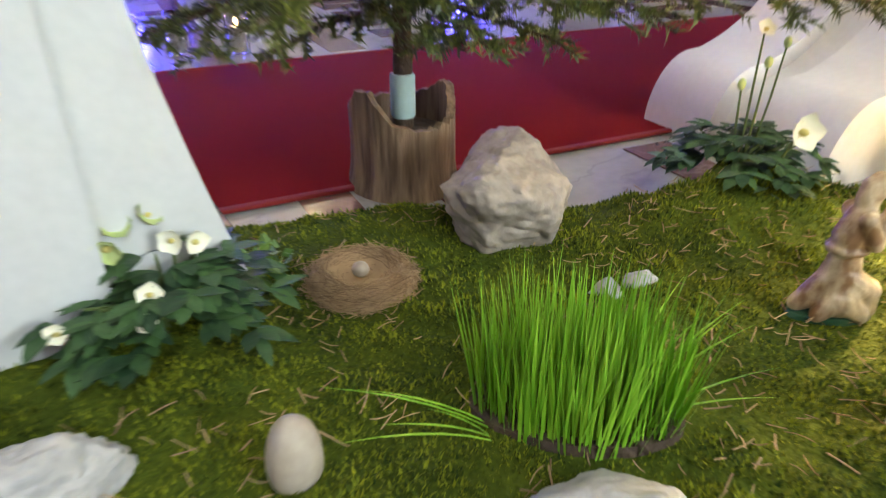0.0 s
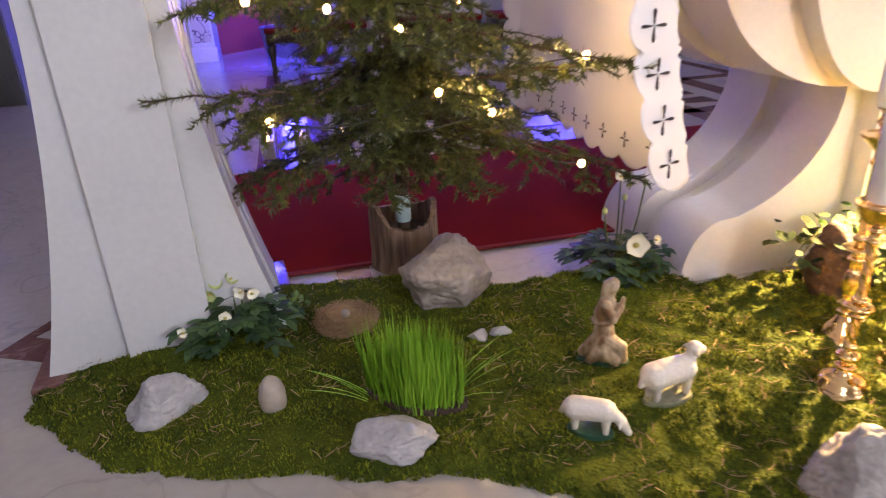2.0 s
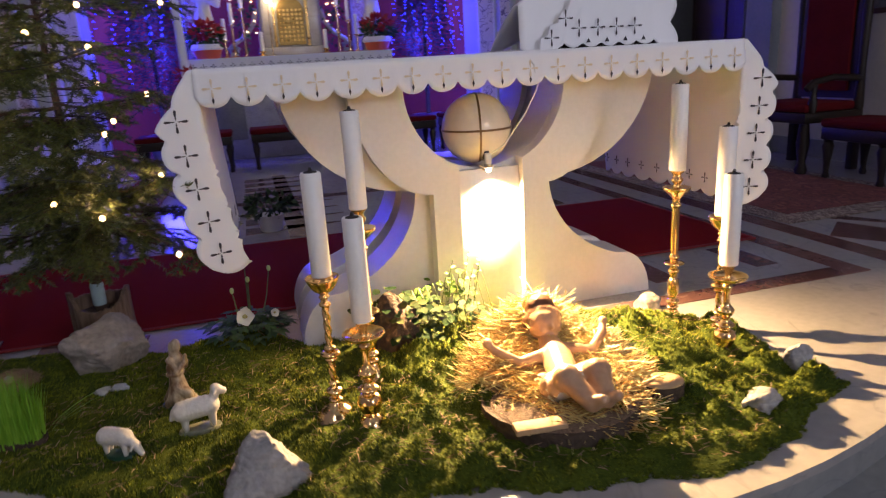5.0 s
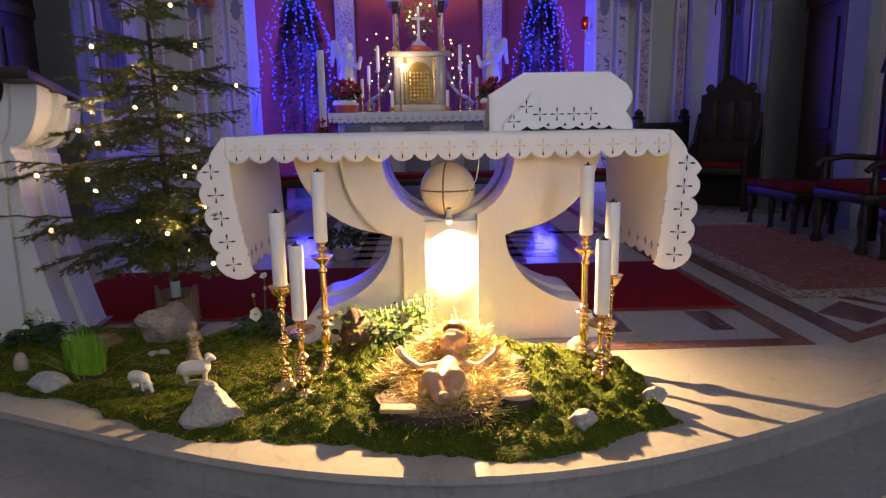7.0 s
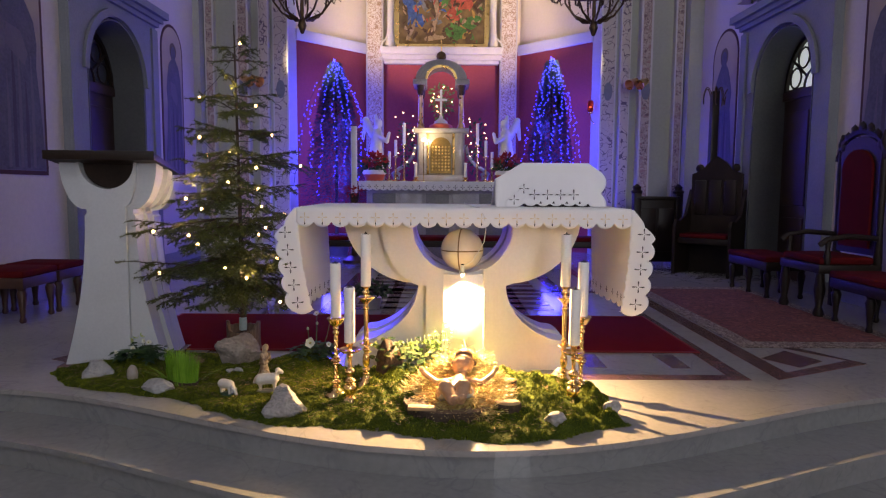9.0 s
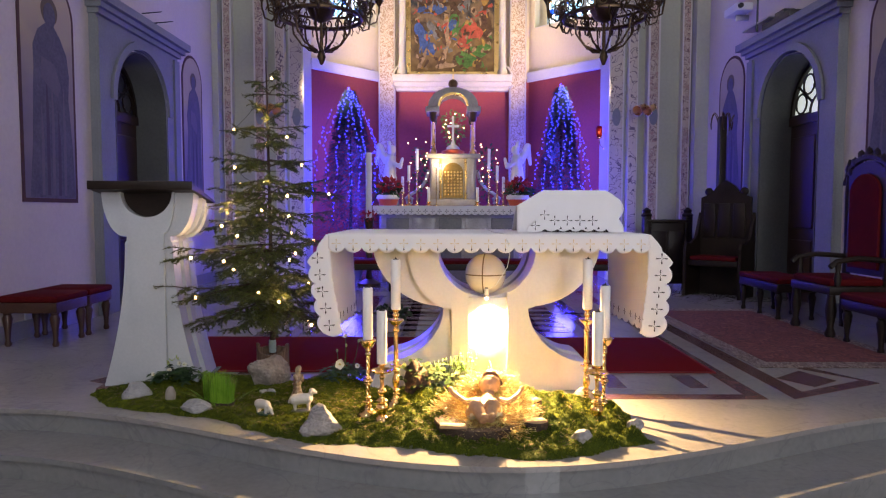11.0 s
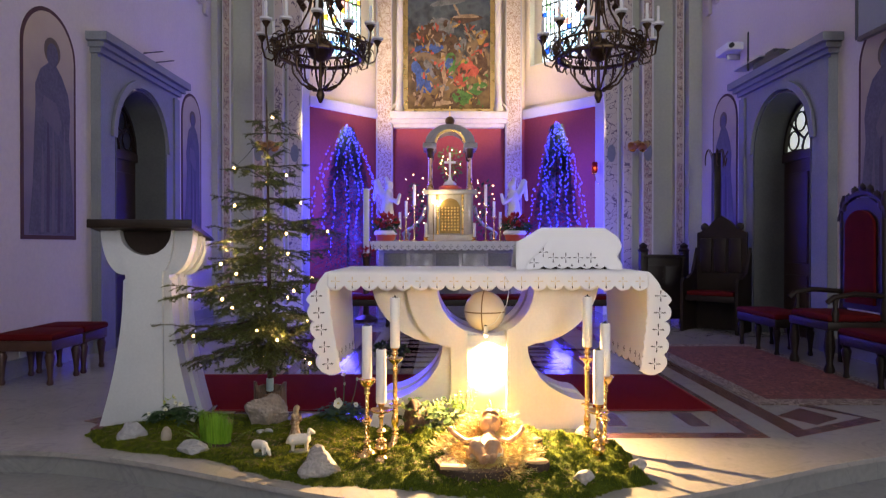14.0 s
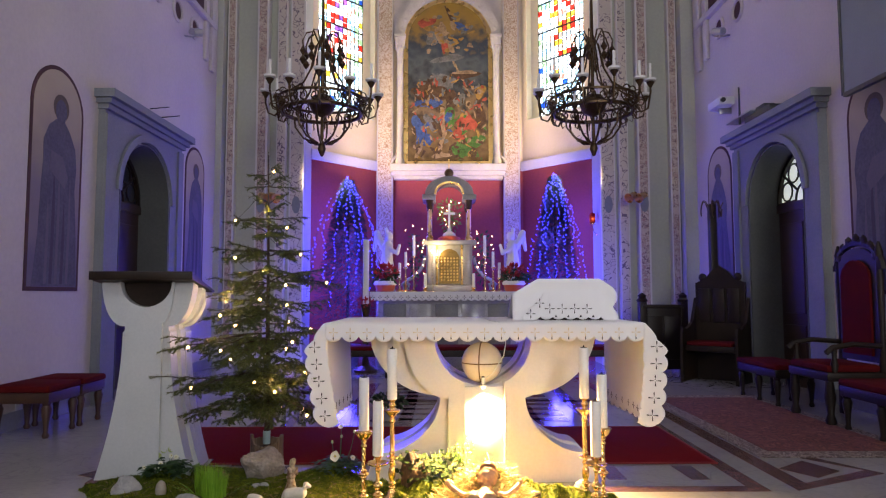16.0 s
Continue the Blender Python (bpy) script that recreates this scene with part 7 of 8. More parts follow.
p = [((0, 0, 0.035), (-0.002, 0, 0.095), 0.030, 0.021), ((-0.004, 0, 0.112), (0.004, 0, 0.138), 0.024, 0.021), ((0.012, 0, 0.176), (0.014, 0, 0.182), 0.0165, 0.016), ((0.006, 0, 0.150), (0.012, 0, 0.165), 0.013, 0.011), ((0.004, 0, 0.178), (0.0, 0, 0.160), 0.014, 0.013),
     ((0.0, 0.022, 0.142), (0.018, 0.026, 0.112), 0.012, 0.010), ((0.0, -0.022, 0.142), (0.018, -0.026, 0.112), 0.012, 0.010), ((0.018, 0.026, 0.112), (0.036, 0.006, 0.132), 0.010, 0.008), ((0.018, -0.026, 0.112), (0.036, -0.006, 0.132), 0.010, 0.008), ((0.036, 0, 0.132), (0.040, 0, 0.150), 0.008, 0.006),
     ((0.0, 0, 0.075), (0.0, 0, 0.03), 0.024, 0.036), ((0.0, -0.010, 0.06), (0.040, -0.012, 0.040), 0.020, 0.017), ((0.040, -0.012, 0.040), (0.046, -0.012, 0.014), 0.016, 0.013), ((0.0, 0.010, 0.04), (0.048, 0.012, 0.012), 0.022, 0.012), ((-0.005, 0.0, 0.05), (-0.048, 0.006, 0.014), 0.026, 0.013), ((0.0, -0.02, 0.03), (0.03, -0.026, 0.012), 0.018, 0.012), ((-0.01, -0.02, 0.03), (-0.03, -0.022, 0.012), 0.018, 0.012)]
p += [((0.024 * math.cos(q) - 0.003, 0.024 * math.sin(q), 0.098 + 0.003 * math.cos(q)), (0.024 * math.cos(q + 0.5) - 0.003, 0.024 * math.sin(q + 0.5), 0.098), 0.0045, 0.0045) for q in [k * 0.5 for k in range(13)]]
sh = blob("shepherd_statue", p, M_IVORY, None, "", 0.0024, 1)
sh.matrix_world = pose(sx, sy, sz + 0.006, 0, 0, -25) @ Matrix.Diagonal((1.0, 1.0, 1.14, 1))
tagged(sh, "cream painted plaster statue of a kneeling shepherd", "statue")
sb = part("green_plinth", BM_base(), M_GREENBASE, None, "", 50)
sb.matrix_world = pose(sx, sy, sz, 0, 0, -25)
tagged(sb, "dark green painted plinth under the kneeling statue", "plinth")

# ---- manger: log slices, straw, child statue ----
mx, my = -0.09, -0.83


def log_slice(x, y, rx, ry, h, rot, label, z=0.0, tilt=0.0):
    ls2 = thing("log_slice", label, "log", pose(x, y, z, tilt, 0, rot), "log slices under the straw")
    bm, seg = BM(), 40
    rings = []
    for zz, q in ((0, 0.97), (h * 0.2, 1.0), (h * 0.8, 1.0), (h - 0.003, 0.99)):
        rings.append([bm.verts.new((rx * q * (1 + 0.05 * math.sin(3 * t) + 0.03 * noise.noise((math.cos(t) * 4, math.sin(t) * 4, zz * 20 + x))) * math.cos(t), ry * q * (1 + 0.05 * math.sin(2 * t + 1)) * math.sin(t), zz)) for t in [2 * math.pi * k / seg for k in range(seg)]])
    for a, b in zip(rings, rings[1:]):
        for k in range(seg):
            bm.faces.new((a[k], a[(k + 1) % seg], b[(k + 1) % seg], b[k]))
    bm.faces.new(rings[0][::-1])
    bm.faces.new(rings[-1])
    part("bark", bm, M_BARK, ls2, "dark rough bark", 50)
    part("cut_face", lathe(BM(), [(0.2, h - 0.004), (0.985, h - 0.003), (0.96, h + 0.002), (0.2, h + 0.003)], 32), M_CUTWOOD if rx < 0.2 else M_LOGBARK, ls2, "pale cut wood" if rx < 0.2 else "brown weathered face").matrix_basis = Matrix.Diagonal((rx * 0.95, ry * 0.95, 1, 1))


log_slice(mx + 0.01, my - 0.06, 0.235, 0.215, 0.075, 8, "wide round log slice with dark bark under the straw")
log_slice(0.205, -0.945, 0.066, 0.052, 0.085, -10, "small log slice with a pale cut face beside the manger")
log_slice(0.20, -0.60, 0.10, 0.05, 0.09, 20, "dark bark piece lying beside the straw")


def straw_shape(rg):
    a, r = rg.uniform(0, 6.283), rg.random() ** 0.5
    wild = 1.0 + 0.18 * noise.noise((math.cos(a) * 1.7, math.sin(a) * 1.7, 6.0)) + 0.12 * noise.noise((math.cos(a) * 6, math.sin(a) * 6, 2.0))
    x, y = mx + 0.065 + 0.265 * wild * r * math.cos(a), max(-1.035, my + 0.09 + 0.32 * wild * r * math.sin(a))
    back = max(0.0, (y - my) / 0.4)
    h = 0.082 + 0.045 * (1 - r * r) + 0.080 * back * (1 - 0.35 * r) + 0.03 * noise.noise((x * 16, y * 16, 1.0)) - 0.05 * max(0.0, r - 0.75) * 4
    h += 0.085 * math.exp(-((x - 0.0) / 0.14) ** 2 - ((y + 0.46) / 0.085) ** 2)
    h -= 0.085 * math.exp(-(((x - mx - 0.04) / 0.12) ** 2 + ((y - my - 0.05) / 0.2) ** 2))
    b = rg.uniform(0, 6.283)
    return (x, y, max(0.03, h * rg.uniform(0.75, 1.08))), (math.cos(b), math.sin(b), rg.uniform(-0.6, 0.6) - 0.35 * max(0.0, r - 0.7))


chip = tagged(part("wood_chip", box(BM(), -0.07, 0.07, -0.022, 0.022, -0.009, 0.009, 0.004), M_CUTWOOD), "pale split wood chip lying before the straw", "wood chip")
chip.matrix_world = pose(-0.22, -1.035, 0.083, 4, 0, -6)
litter = thing("dry_litter", "brown dry bits scattered over the moss", "litter", kind="stuff")


def litter_shape(rg):
    while True:
        x, y = rg.uniform(-2.5, 0.8), rg.uniform(-1.3, 0.4)
        if moss_in(x, y) > 0.03 and noise.noise((x * 4, y * 4, 12.0)) > -0.15:
            a = rg.uniform(0, 6.283)
            return (x, y, moss_z(x, y) + rg.uniform(0.004, 0.014)), (math.cos(a), math.sin(a), rg.uniform(-0.3, 0.3))


strands("bits", 1900, litter_shape, 0.028, 0.0011, M_NEST, litter, "short dry stalks", 23, 0.5)
sw = thing("straw_heap", "loose heap of golden straw spilling over the log slice", "straw", kind="stuff")
strands("stalks", 6800, straw_shape, 0.150, 0.0019, M_STRAW, sw, "dry golden stalks", 17, 0.4)
strands("wisps", 2800, straw_shape, 0.08, 0.0009, M_STRAW, sw, "thin broken straw", 18, 0.6)
bm = BM()
ball(bm, (mx + 0.06, my + 0.13, 0.03), 1.0, 4, (0.21, 0.24, 0.075))
for v in bm.verts:
    v.co.z += 0.03 * max(0.0, (v.co.y - my) / 0.4) + 0.02 * noise.noise(v.co * 14)
part("core", bm, M_STRAW, sw, "", 60)

cz = 0.134
p = [((-0.075, -0.90, cz + 0.010), (-0.035, -0.76, cz + 0.045), 0.048, 0.050), ((-0.035, -0.76, cz + 0.045), (-0.018, -0.69, cz + 0.07), 0.050, 0.035), ((-0.012, -0.645, cz + 0.115), (-0.005, -0.625, cz + 0.125), 0.058, 0.060), ((-0.014, -0.675, cz + 0.09), (-0.014, -0.66, cz + 0.10), 0.024, 0.024),
     ((-0.07, -0.735, cz + 0.06), (-0.15, -0.745, cz + 0.055), 0.024, 0.019), ((-0.15, -0.745, cz + 0.055), (-0.215, -0.715, cz + 0.095), 0.018, 0.014), ((-0.215, -0.715, cz + 0.095), (-0.235, -0.71, cz + 0.115), 0.015, 0.011),
     ((0.02, -0.72, cz + 0.06), (0.085, -0.75, cz + 0.055), 0.024, 0.019), ((0.085, -0.75, cz + 0.055), (0.145, -0.72, cz + 0.095), 0.018, 0.014), ((0.145, -0.72, cz + 0.095), (0.165, -0.70, cz + 0.115), 0.015, 0.011),
     ((-0.085, -0.90, cz + 0.012), (-0.105, -0.965, cz + 0.050), 0.046, 0.041), ((-0.105, -0.965, cz + 0.050), (-0.075, -1.045, cz + 0.004), 0.036, 0.026), ((-0.075, -1.045, cz + 0.004), (-0.062, -1.075, cz + 0.026), 0.020, 0.016),
     ((-0.045, -0.90, cz + 0.014), (-0.020, -0.975, cz + 0.056), 0.046, 0.041), ((-0.020, -0.975, cz + 0.056), (-0.035, -1.050, cz + 0.010), 0.036, 0.026), ((-0.035, -1.050, cz + 0.010), (-0.022, -1.080, cz + 0.032), 0.020, 0.016),
     ((-0.045, -0.618, cz + 0.118), (0.035, -0.612, cz + 0.120), 0.030, 0.030), ((-0.005, -0.600, cz + 0.135), (-0.005, -0.595, cz + 0.090), 0.046, 0.036), ((-0.012, -0.690, cz + 0.130), (-0.012, -0.697, cz + 0.126), 0.009, 0.008)]
p += [((x, y, z), (x + 0.003, y + 0.003, z), r, r) for x, y, z, r in ((-0.05, -0.615, cz + 0.115, 0.026), (0.04, -0.61, cz + 0.118, 0.026), (-0.005, -0.60, cz + 0.152, 0.050), (-0.034, -0.668, cz + 0.110, 0.018), (0.012, -0.665, cz + 0.112, 0.018), (-0.012, -0.678, cz + 0.094, 0.015), (-0.235, -0.708, cz + 0.118, 0.016), (0.165, -0.698, cz + 0.118, 0.016))]
p += [((-0.115, -0.905, cz + 0.012), (0.0, -0.905, cz + 0.016), 0.045, 0.045), ((-0.118, -0.94, cz + 0.02), (-0.005, -0.95, cz + 0.03), 0.036, 0.036)]


def laid(q):
    """The chest and head lie back and deeper in the straw than the feet."""
    f = min(1.0, max(0.0, (q[1] + 1.0) / 0.28))
    return (q[0], q[1] + 0.03 * min(1.0, max(0.0, (q[1] + 0.74) / 0.06)), q[2] - 0.015 - 0.060 * f)


p = [(laid(a), laid(b), r0, r1) for a, b, r0, r1 in p]
ch = blob("child_statue", p, M_INFANT, None, "", 0.005, 3)
tagged(ch, "painted plaster statue of a lying infant on straw", "statue")

# ivy beside the column; dark leaf colours stand in for its shade
iv = thing("ivy", "variegated ivy trailing over a dark stone by the altar's foot", "plant", pose(-0.03, 0.085, 0))
rng = random.Random(71)
v, f = [], []
for _ in range(210):
    t = rng.random()
    x, y = -0.52 + 0.46 * t + rng.uniform(-0.05, 0.05), -0.33 + rng.uniform(-0.09, 0.07)
    z = 0.17 + 0.03 * math.sin(t * 6) + rng.uniform(-0.05, 0.04)
    if rng.random() < 0.35:
        x, y, z = -0.36 + rng.uniform(-0.06, 0.10), -0.42 + rng.uniform(-0.05, 0.03), rng.uniform(0.05, 0.20)
    a = rng.uniform(0, 6.283)
    leaf_mesh(v, f, Vector((x, y, z)), Vector((math.cos(a), math.sin(a) - 0.3, rng.uniform(-0.6, 0.3))), Vector((0, -0.5, 1)), rng.uniform(0.025, 0.042), rng.uniform(0.010, 0.017))
raw("leaves", v, f, M_IVYEDGE, iv, "small cream-edged leaves", True)
v, f = [], []
for _ in range(62):
    t = rng.random()
    x, y, z = -0.32 + 0.22 * t + rng.uniform(-0.04, 0.04), -0.24 + rng.uniform(-0.05, 0.03), 0.13 + 0.07 * t * rng.random() + rng.uniform(0, 0.06)
    a = rng.uniform(0, 6.283)
    leaf_mesh(v, f, Vector((x, y, z)), Vector((math.cos(a), math.sin(a) - 0.3, rng.uniform(-0.4, 0.5))), Vector((0, -0.5, 1)), rng.uniform(0.022, 0.035), rng.uniform(0.009, 0.014))
raw("young_leaves", v, f, M_YOUNGLEAF, iv, "young green leaves darkened for shade", True)
bm = BM()
for k in range(16):
    x = -0.48 + 0.026 * k
    tube(bm, [(x, -0.30, 0.10), (x + 0.02, -0.34, 0.20 + 0.006 * k), (x + 0.04, -0.38, 0.17), (x + 0.05, -0.42, 0.08)], 0.0018, 5)
part("vines", bm, M_STEM, iv)
for k, (x0_, h_) in enumerate(((-0.17, 0.16), (-0.10, 0.20), (-0.06, 0.15))):
    pts = [(x0_, -0.23, 0.12), (x0_ + 0.01, -0.225, 0.12 + h_ * 0.5), (x0_ + 0.035, -0.22, 0.12 + h_)]
    sprig = part("sprig", tube(BM(), pts, 0.0016, 5, 0.001), M_STEM, iv, "thin upright shoot")
    for q in range(7):
        v, f = [], []
        g = (q + 1) / 7
        a = q * 2.4 + k
        leaf_mesh(v, f, Vector((x0_ + 0.035 * g * g, -0.23 + 0.01 * g, 0.12 + h_ * g)), Vector((math.cos(a), math.sin(a), 0.3)), Vector((0, -0.5, 1)), 0.020, 0.008)
        raw("sprig_leaf", v, f, M_LIGHTLEAF, sprig, "", True)

# ---- blue-lit firs beside the high altar ----
rng = random.Random(90)


# extra blue in the needle colour carries the glow of the bulbs
M_DIMFIR = mat("blue_tinted_fir_needles", (0.014, 0.034, 0.030), (0.045, 0.08, 0.085), 0.6, 0, 6, 30, 0, vary=0.4, island=True)


def blue_fir(x, y, top, half):
    t = thing("fir_tree", "dim green fir tree behind the high altar", "tree", pose(x, y, 0), "firs beside the high altar")
    part("pot", lathe(BM(), [(0.16, 0.0), (0.20, 0.30), (0.215, 0.32), (0.19, 0.33)], 20), M_GREYSTONE, t, "grey planter")
    part("trunk", tube(BM(), [(0, 0, 0.25), (0.01, 0, 1.4), (0, 0, top)], 0.03, 8, 0.005), M_BARK, t)
    v, f = [], []
    for _ in range(15000):
        h = rng.random() ** 0.8
        z = 0.6 + (top - 0.6) * h
        r = half * (1 - h) ** 0.7 * rng.uniform(0.1, 1.12) ** 0.6 + 0.02
        a = rng.uniform(0, 6.283)
        p = Vector((r * math.cos(a), r * math.sin(a) * 0.7, z))
        d = Vector((math.cos(a + rng.uniform(-0.7, 0.7)), math.sin(a + rng.uniform(-0.7, 0.7)), rng.uniform(-0.5, 0.3))).normalized() * rng.uniform(0.04, 0.09)
        w = d.cross(Vector((0.1, 0.2, 1))).normalized() * 0.009
        k = len(v)
        v += [p - w, p + w, p + d]
        f.append((k, k + 1, k + 2))
    raw("crown", v, f, M_DIMFIR, t, "dark green needled twigs, tinted blue for the bulbs' glow")
    li = thing("blue_lights", "strings of small blue bulbs hanging over a fir", "lights", pose(x, y, 0), "blue lights on the firs")
    reach = [-1.12, -0.72, -0.45, -0.05, 0.28, 0.55, 0.82, 1.05]
    for q0 in reach:
        q0 += rng.uniform(-0.1, 0.1)
        n = 44 + rng.randint(-6, 6)
        low = 1.02 + 0.5 * rng.random() * (1 if abs(q0) < 0.9 else 0.6)
        ph, dep = rng.uniform(0, 6), rng.uniform(0.15, 0.32)
        prev = []
        for k in range(n):
            h = k / (n - 1)
            out = min(1.0, (h * 1.9)) ** 0.75 * (0.8 + 0.2 * h)
            prev.append(Vector((half * q0 * out + 0.03 * math.sin(h * 8 + ph) * min(1, h * 4), -dep * (0.2 + 0.8 * out), top + 0.02 - (top - low) * h)))
        wire_ = part("wire", tube(BM(), prev, 0.003, 4), M_CABLE, li)
        for q in prev:
            if rng.random() < 0.93:
                part("bulb", ball(BM(), q + Vector((rng.uniform(-0.022, 0.022), -0.012, rng.uniform(-0.02, 0.02))), rng.uniform(0.0068, 0.0095), 1), M_BLUEBULB, wire_)


blue_fir(-1.68, 5.45, 2.93, 0.50)
blue_fir(1.43, 5.45, 2.98, 0.40)

# ---- chandeliers ----


def chandelier(x, y):
    zb = 2.70
    c = thing("chandelier", "dark wrought bronze chandelier with white candles", "chandelier", pose(x, y, zb), "chandeliers in the chancel")
    part("chain", cyl(BM(), (0, 0, 1.72), (0, 0, 5.5), 0.012, 0.012, 8), M_BRONZE, c)
    part("stem", lathe(BM(), [(0.008, -0.01), (0.018, 0.0), (0.045, 0.07), (0.03, 0.13), (0.015, 0.17), (0.02, 0.2), (0.015, 0.42), (0.10, 0.46), (0.15, 0.56), (0.11, 0.64), (0.02, 0.68), (0.018, 1.2), (0.05, 1.26), (0.02, 1.32), (0.015, 1.72)], 18), M_BRONZE, c, "turned middle stem")
    part("ring", tube(BM(), [(0.42 * math.cos(t), 0.42 * math.sin(t), 0.47) for t in [k * math.pi / 24 for k in range(49)]], 0.022, 6), M_BRONZE, c, "lower ring")
    part("ring", tube(BM(), [(0.47 * math.cos(t), 0.47 * math.sin(t), 0.60) for t in [k * math.pi / 24 for k in range(49)]], 0.014, 6), M_BRONZE, c, "upper ring")
    for k in range(24):
        t, r = 2 * math.pi * k / 24, 0.450
        curl = [(r + 0.012 * math.sin(2 * q), t + 0.105 * math.sin(q) * (1 - q / 12), 0.535 + 0.058 * math.cos(q) * (1 - q / 14)) for q in [j * math.pi / 6 for j in range(17)]]
        part("fret_scroll", tube(BM(), [(rr * math.cos(tt), rr * math.sin(tt), zz) for rr, tt, zz in curl], 0.0085, 4), M_BRONZE, c, "pierced scroll between the rings")
        t += math.pi / 24
        part("hanging_leaf", tube(BM(), [((0.43 + a_) * math.cos(t), (0.43 + a_) * math.sin(t), zz) for a_, zz in ((0.0, 0.48), (0.03, 0.43), (0.01, 0.38), (-0.02, 0.40))], 0.010, 4, 0.003), M_BRONZE, c)
    for k in range(8):
        t = 2 * math.pi * k / 8
        part("basket_rib", tube(BM(), [(r * math.cos(t), r * math.sin(t), z) for r, z in ((0.40, 0.47), (0.30, 0.42), (0.29, 0.31), (0.20, 0.19), (0.05, 0.13))], 0.011, 5), M_BRONZE, c)
        part("basket_leaf", tube(BM(), [(r * math.cos(t), r * math.sin(t), z) for r, z in ((0.05, 0.13), (0.13, 0.14), (0.19, 0.19), (0.15, 0.22))], 0.012, 5, 0.004), M_BRONZE, c)
        part("stay", tube(BM(), [(r * math.cos(t), r * math.sin(t), z) for r, z in ((0.42, 0.62), (0.24, 0.75), (0.13, 0.95), (0.07, 1.22))], 0.010, 5), M_BRONZE, c)
        t += 0.39
        part("crown_arm", tube(BM(), [(r * math.cos(t), r * math.sin(t), z) for r, z in ((0.03, 1.20), (0.10, 1.36), (0.18, 1.33), (0.22, 1.24), (0.21, 1.16))], 0.009, 5), M_BRONZE, c)
        part("crown_drop", lathe(BM(), [(0.006, 0), (0.04, 0.05), (0.03, 0.075), (0.008, 0.10), (0.038, 0.15), (0.01, 0.20)], 8, (0.215 * math.cos(t), 0.215 * math.sin(t), 0.98)), M_BRONZE, c)
    for k in range(12):
        t = 2 * math.pi * k / 12 + 0.13
        def P(r, z, w=0.0, t=t):
            return (r * math.cos(t) - w * math.sin(t), r * math.sin(t) + w * math.cos(t), z)
        up = 0.06 * (k % 2)
        arm = part("arm", tube(BM(), [P(0.44, 0.50), P(0.50, 0.42), P(0.57, 0.45), P(0.60, 0.56 + up), P(0.60, 0.62 + up)], 0.011, 5), M_BRONZE, c, "scrolled arm")
        part("scroll", tube(BM(), [P(0.50 + 0.06 * math.cos(q) * (1 - q / 14), 0.53 + 0.06 * math.sin(q) * (1 - q / 14)) for q in [j * 0.6 for j in range(18)]], 0.008, 4), M_BRONZE, arm)
        for w in (-0.05, 0.05):
            part("leaf", tube(BM(), [P(0.47 + 0.045 * math.cos(q), 0.60 + 0.05 * math.sin(q), w) for q in [j * 0.7 for j in range(8)]], 0.008, 4), M_BRONZE, arm)
        part("cup", lathe(BM(), [(0.012, 0), (0.035, 0.04), (0.045, 0.055), (0.04, 0.06)], 10, P(0.60, 0.61 + up)), M_BRONZE, arm)
        part("drip_pan", lathe(BM(), [(0.035, 0), (0.06, 0.012), (0.062, 0.03), (0.05, 0.02)], 12, P(0.60, 0.672 + up)), M_CANDLE, arm, "white drip pan")
        part("candle", cyl(BM(), P(0.60, 0.68 + up), P(0.60, 0.87 + up), 0.015, 0.014, 10), M_CANDLE, arm, "grey-white candle")


chandelier(-1.56, 2.62)
chandelier(1.375, 2.62)

# ---- brass wall spots, red sanctuary lamp, paschal candle ----
for s in (-1, 1):
    sp = thing("brass_spotlight", "pair of small brass spotlights on a wall bracket", "spotlight", group="brass spotlights on the arch")
    xx = AX + s * 2.80
    part("bracket", tube(BM(), [(xx, 5.30, 2.62), (xx, 5.12, 2.66), (xx - s * 0.05, 5.06, 2.64)], 0.012), M_BRASS, sp)
    for d in (0.06, 0.20):
        hd = part("head", lathe(BM(), [(0.03, 0.08), (0.045, 0.06), (0.055, -0.03), (0.075, -0.10), (0.07, -0.10), (0.05, -0.04), (0.02, 0.03)], 24), M_GILT, sp, "polished brass bell", 60)
        hd.matrix_basis = look((xx - s * d, 5.02, 2.62), (xx - s * (d + 0.9), 4.4, 2.1)) 
lampr = thing("sanctuary_lamp", "small red glass lamp on a thin wall arm", "lamp")
part("arm", tube(BM(), [(2.20, 5.86, 2.14), (2.14, 5.68, 2.10), (2.07, 5.66, 2.16), (2.05, 5.66, 2.26)], 0.008), M_BRASS, lampr)
part("glass", lathe(BM(), [(0.025, 2.28), (0.045, 2.32), (0.045, 2.42), (0.035, 2.45)], 14, (2.05, 5.66, 0)), GLASS["red"], lampr, "red glass")
part("flame", ball(BM(), (2.05, 5.66, 2.36), 0.016, 2), M_WARMBULB, lampr)
part("dish", lathe(BM(), [(0.01, 2.25), (0.05, 2.27), (0.05, 2.28)], 12, (2.05, 5.66, 0)), M_BRASS, lampr)
pas = thing("paschal_candle", "tall white candle on a dark turned stand", "candle", pose(-1.30, 4.55, 0))
part("stand", lathe(BM(), [(0.16, 0), (0.16, 0.04), (0.05, 0.10), (0.03, 0.3), (0.05, 0.5), (0.03, 0.7), (0.07, 0.98), (0.075, 1.0)], 16), M_BRONZE, pas)
part("candle", cyl(BM(), (0, 0, 1.0), (0, 0, 1.95), 0.042, 0.042, 16), M_CANDLE, pas)
leafy("wreath", 80, (0, 0, 1.02), (0.10, 0.10, 0.07), 0.06, M_POINS, pas, "dark red wreath")

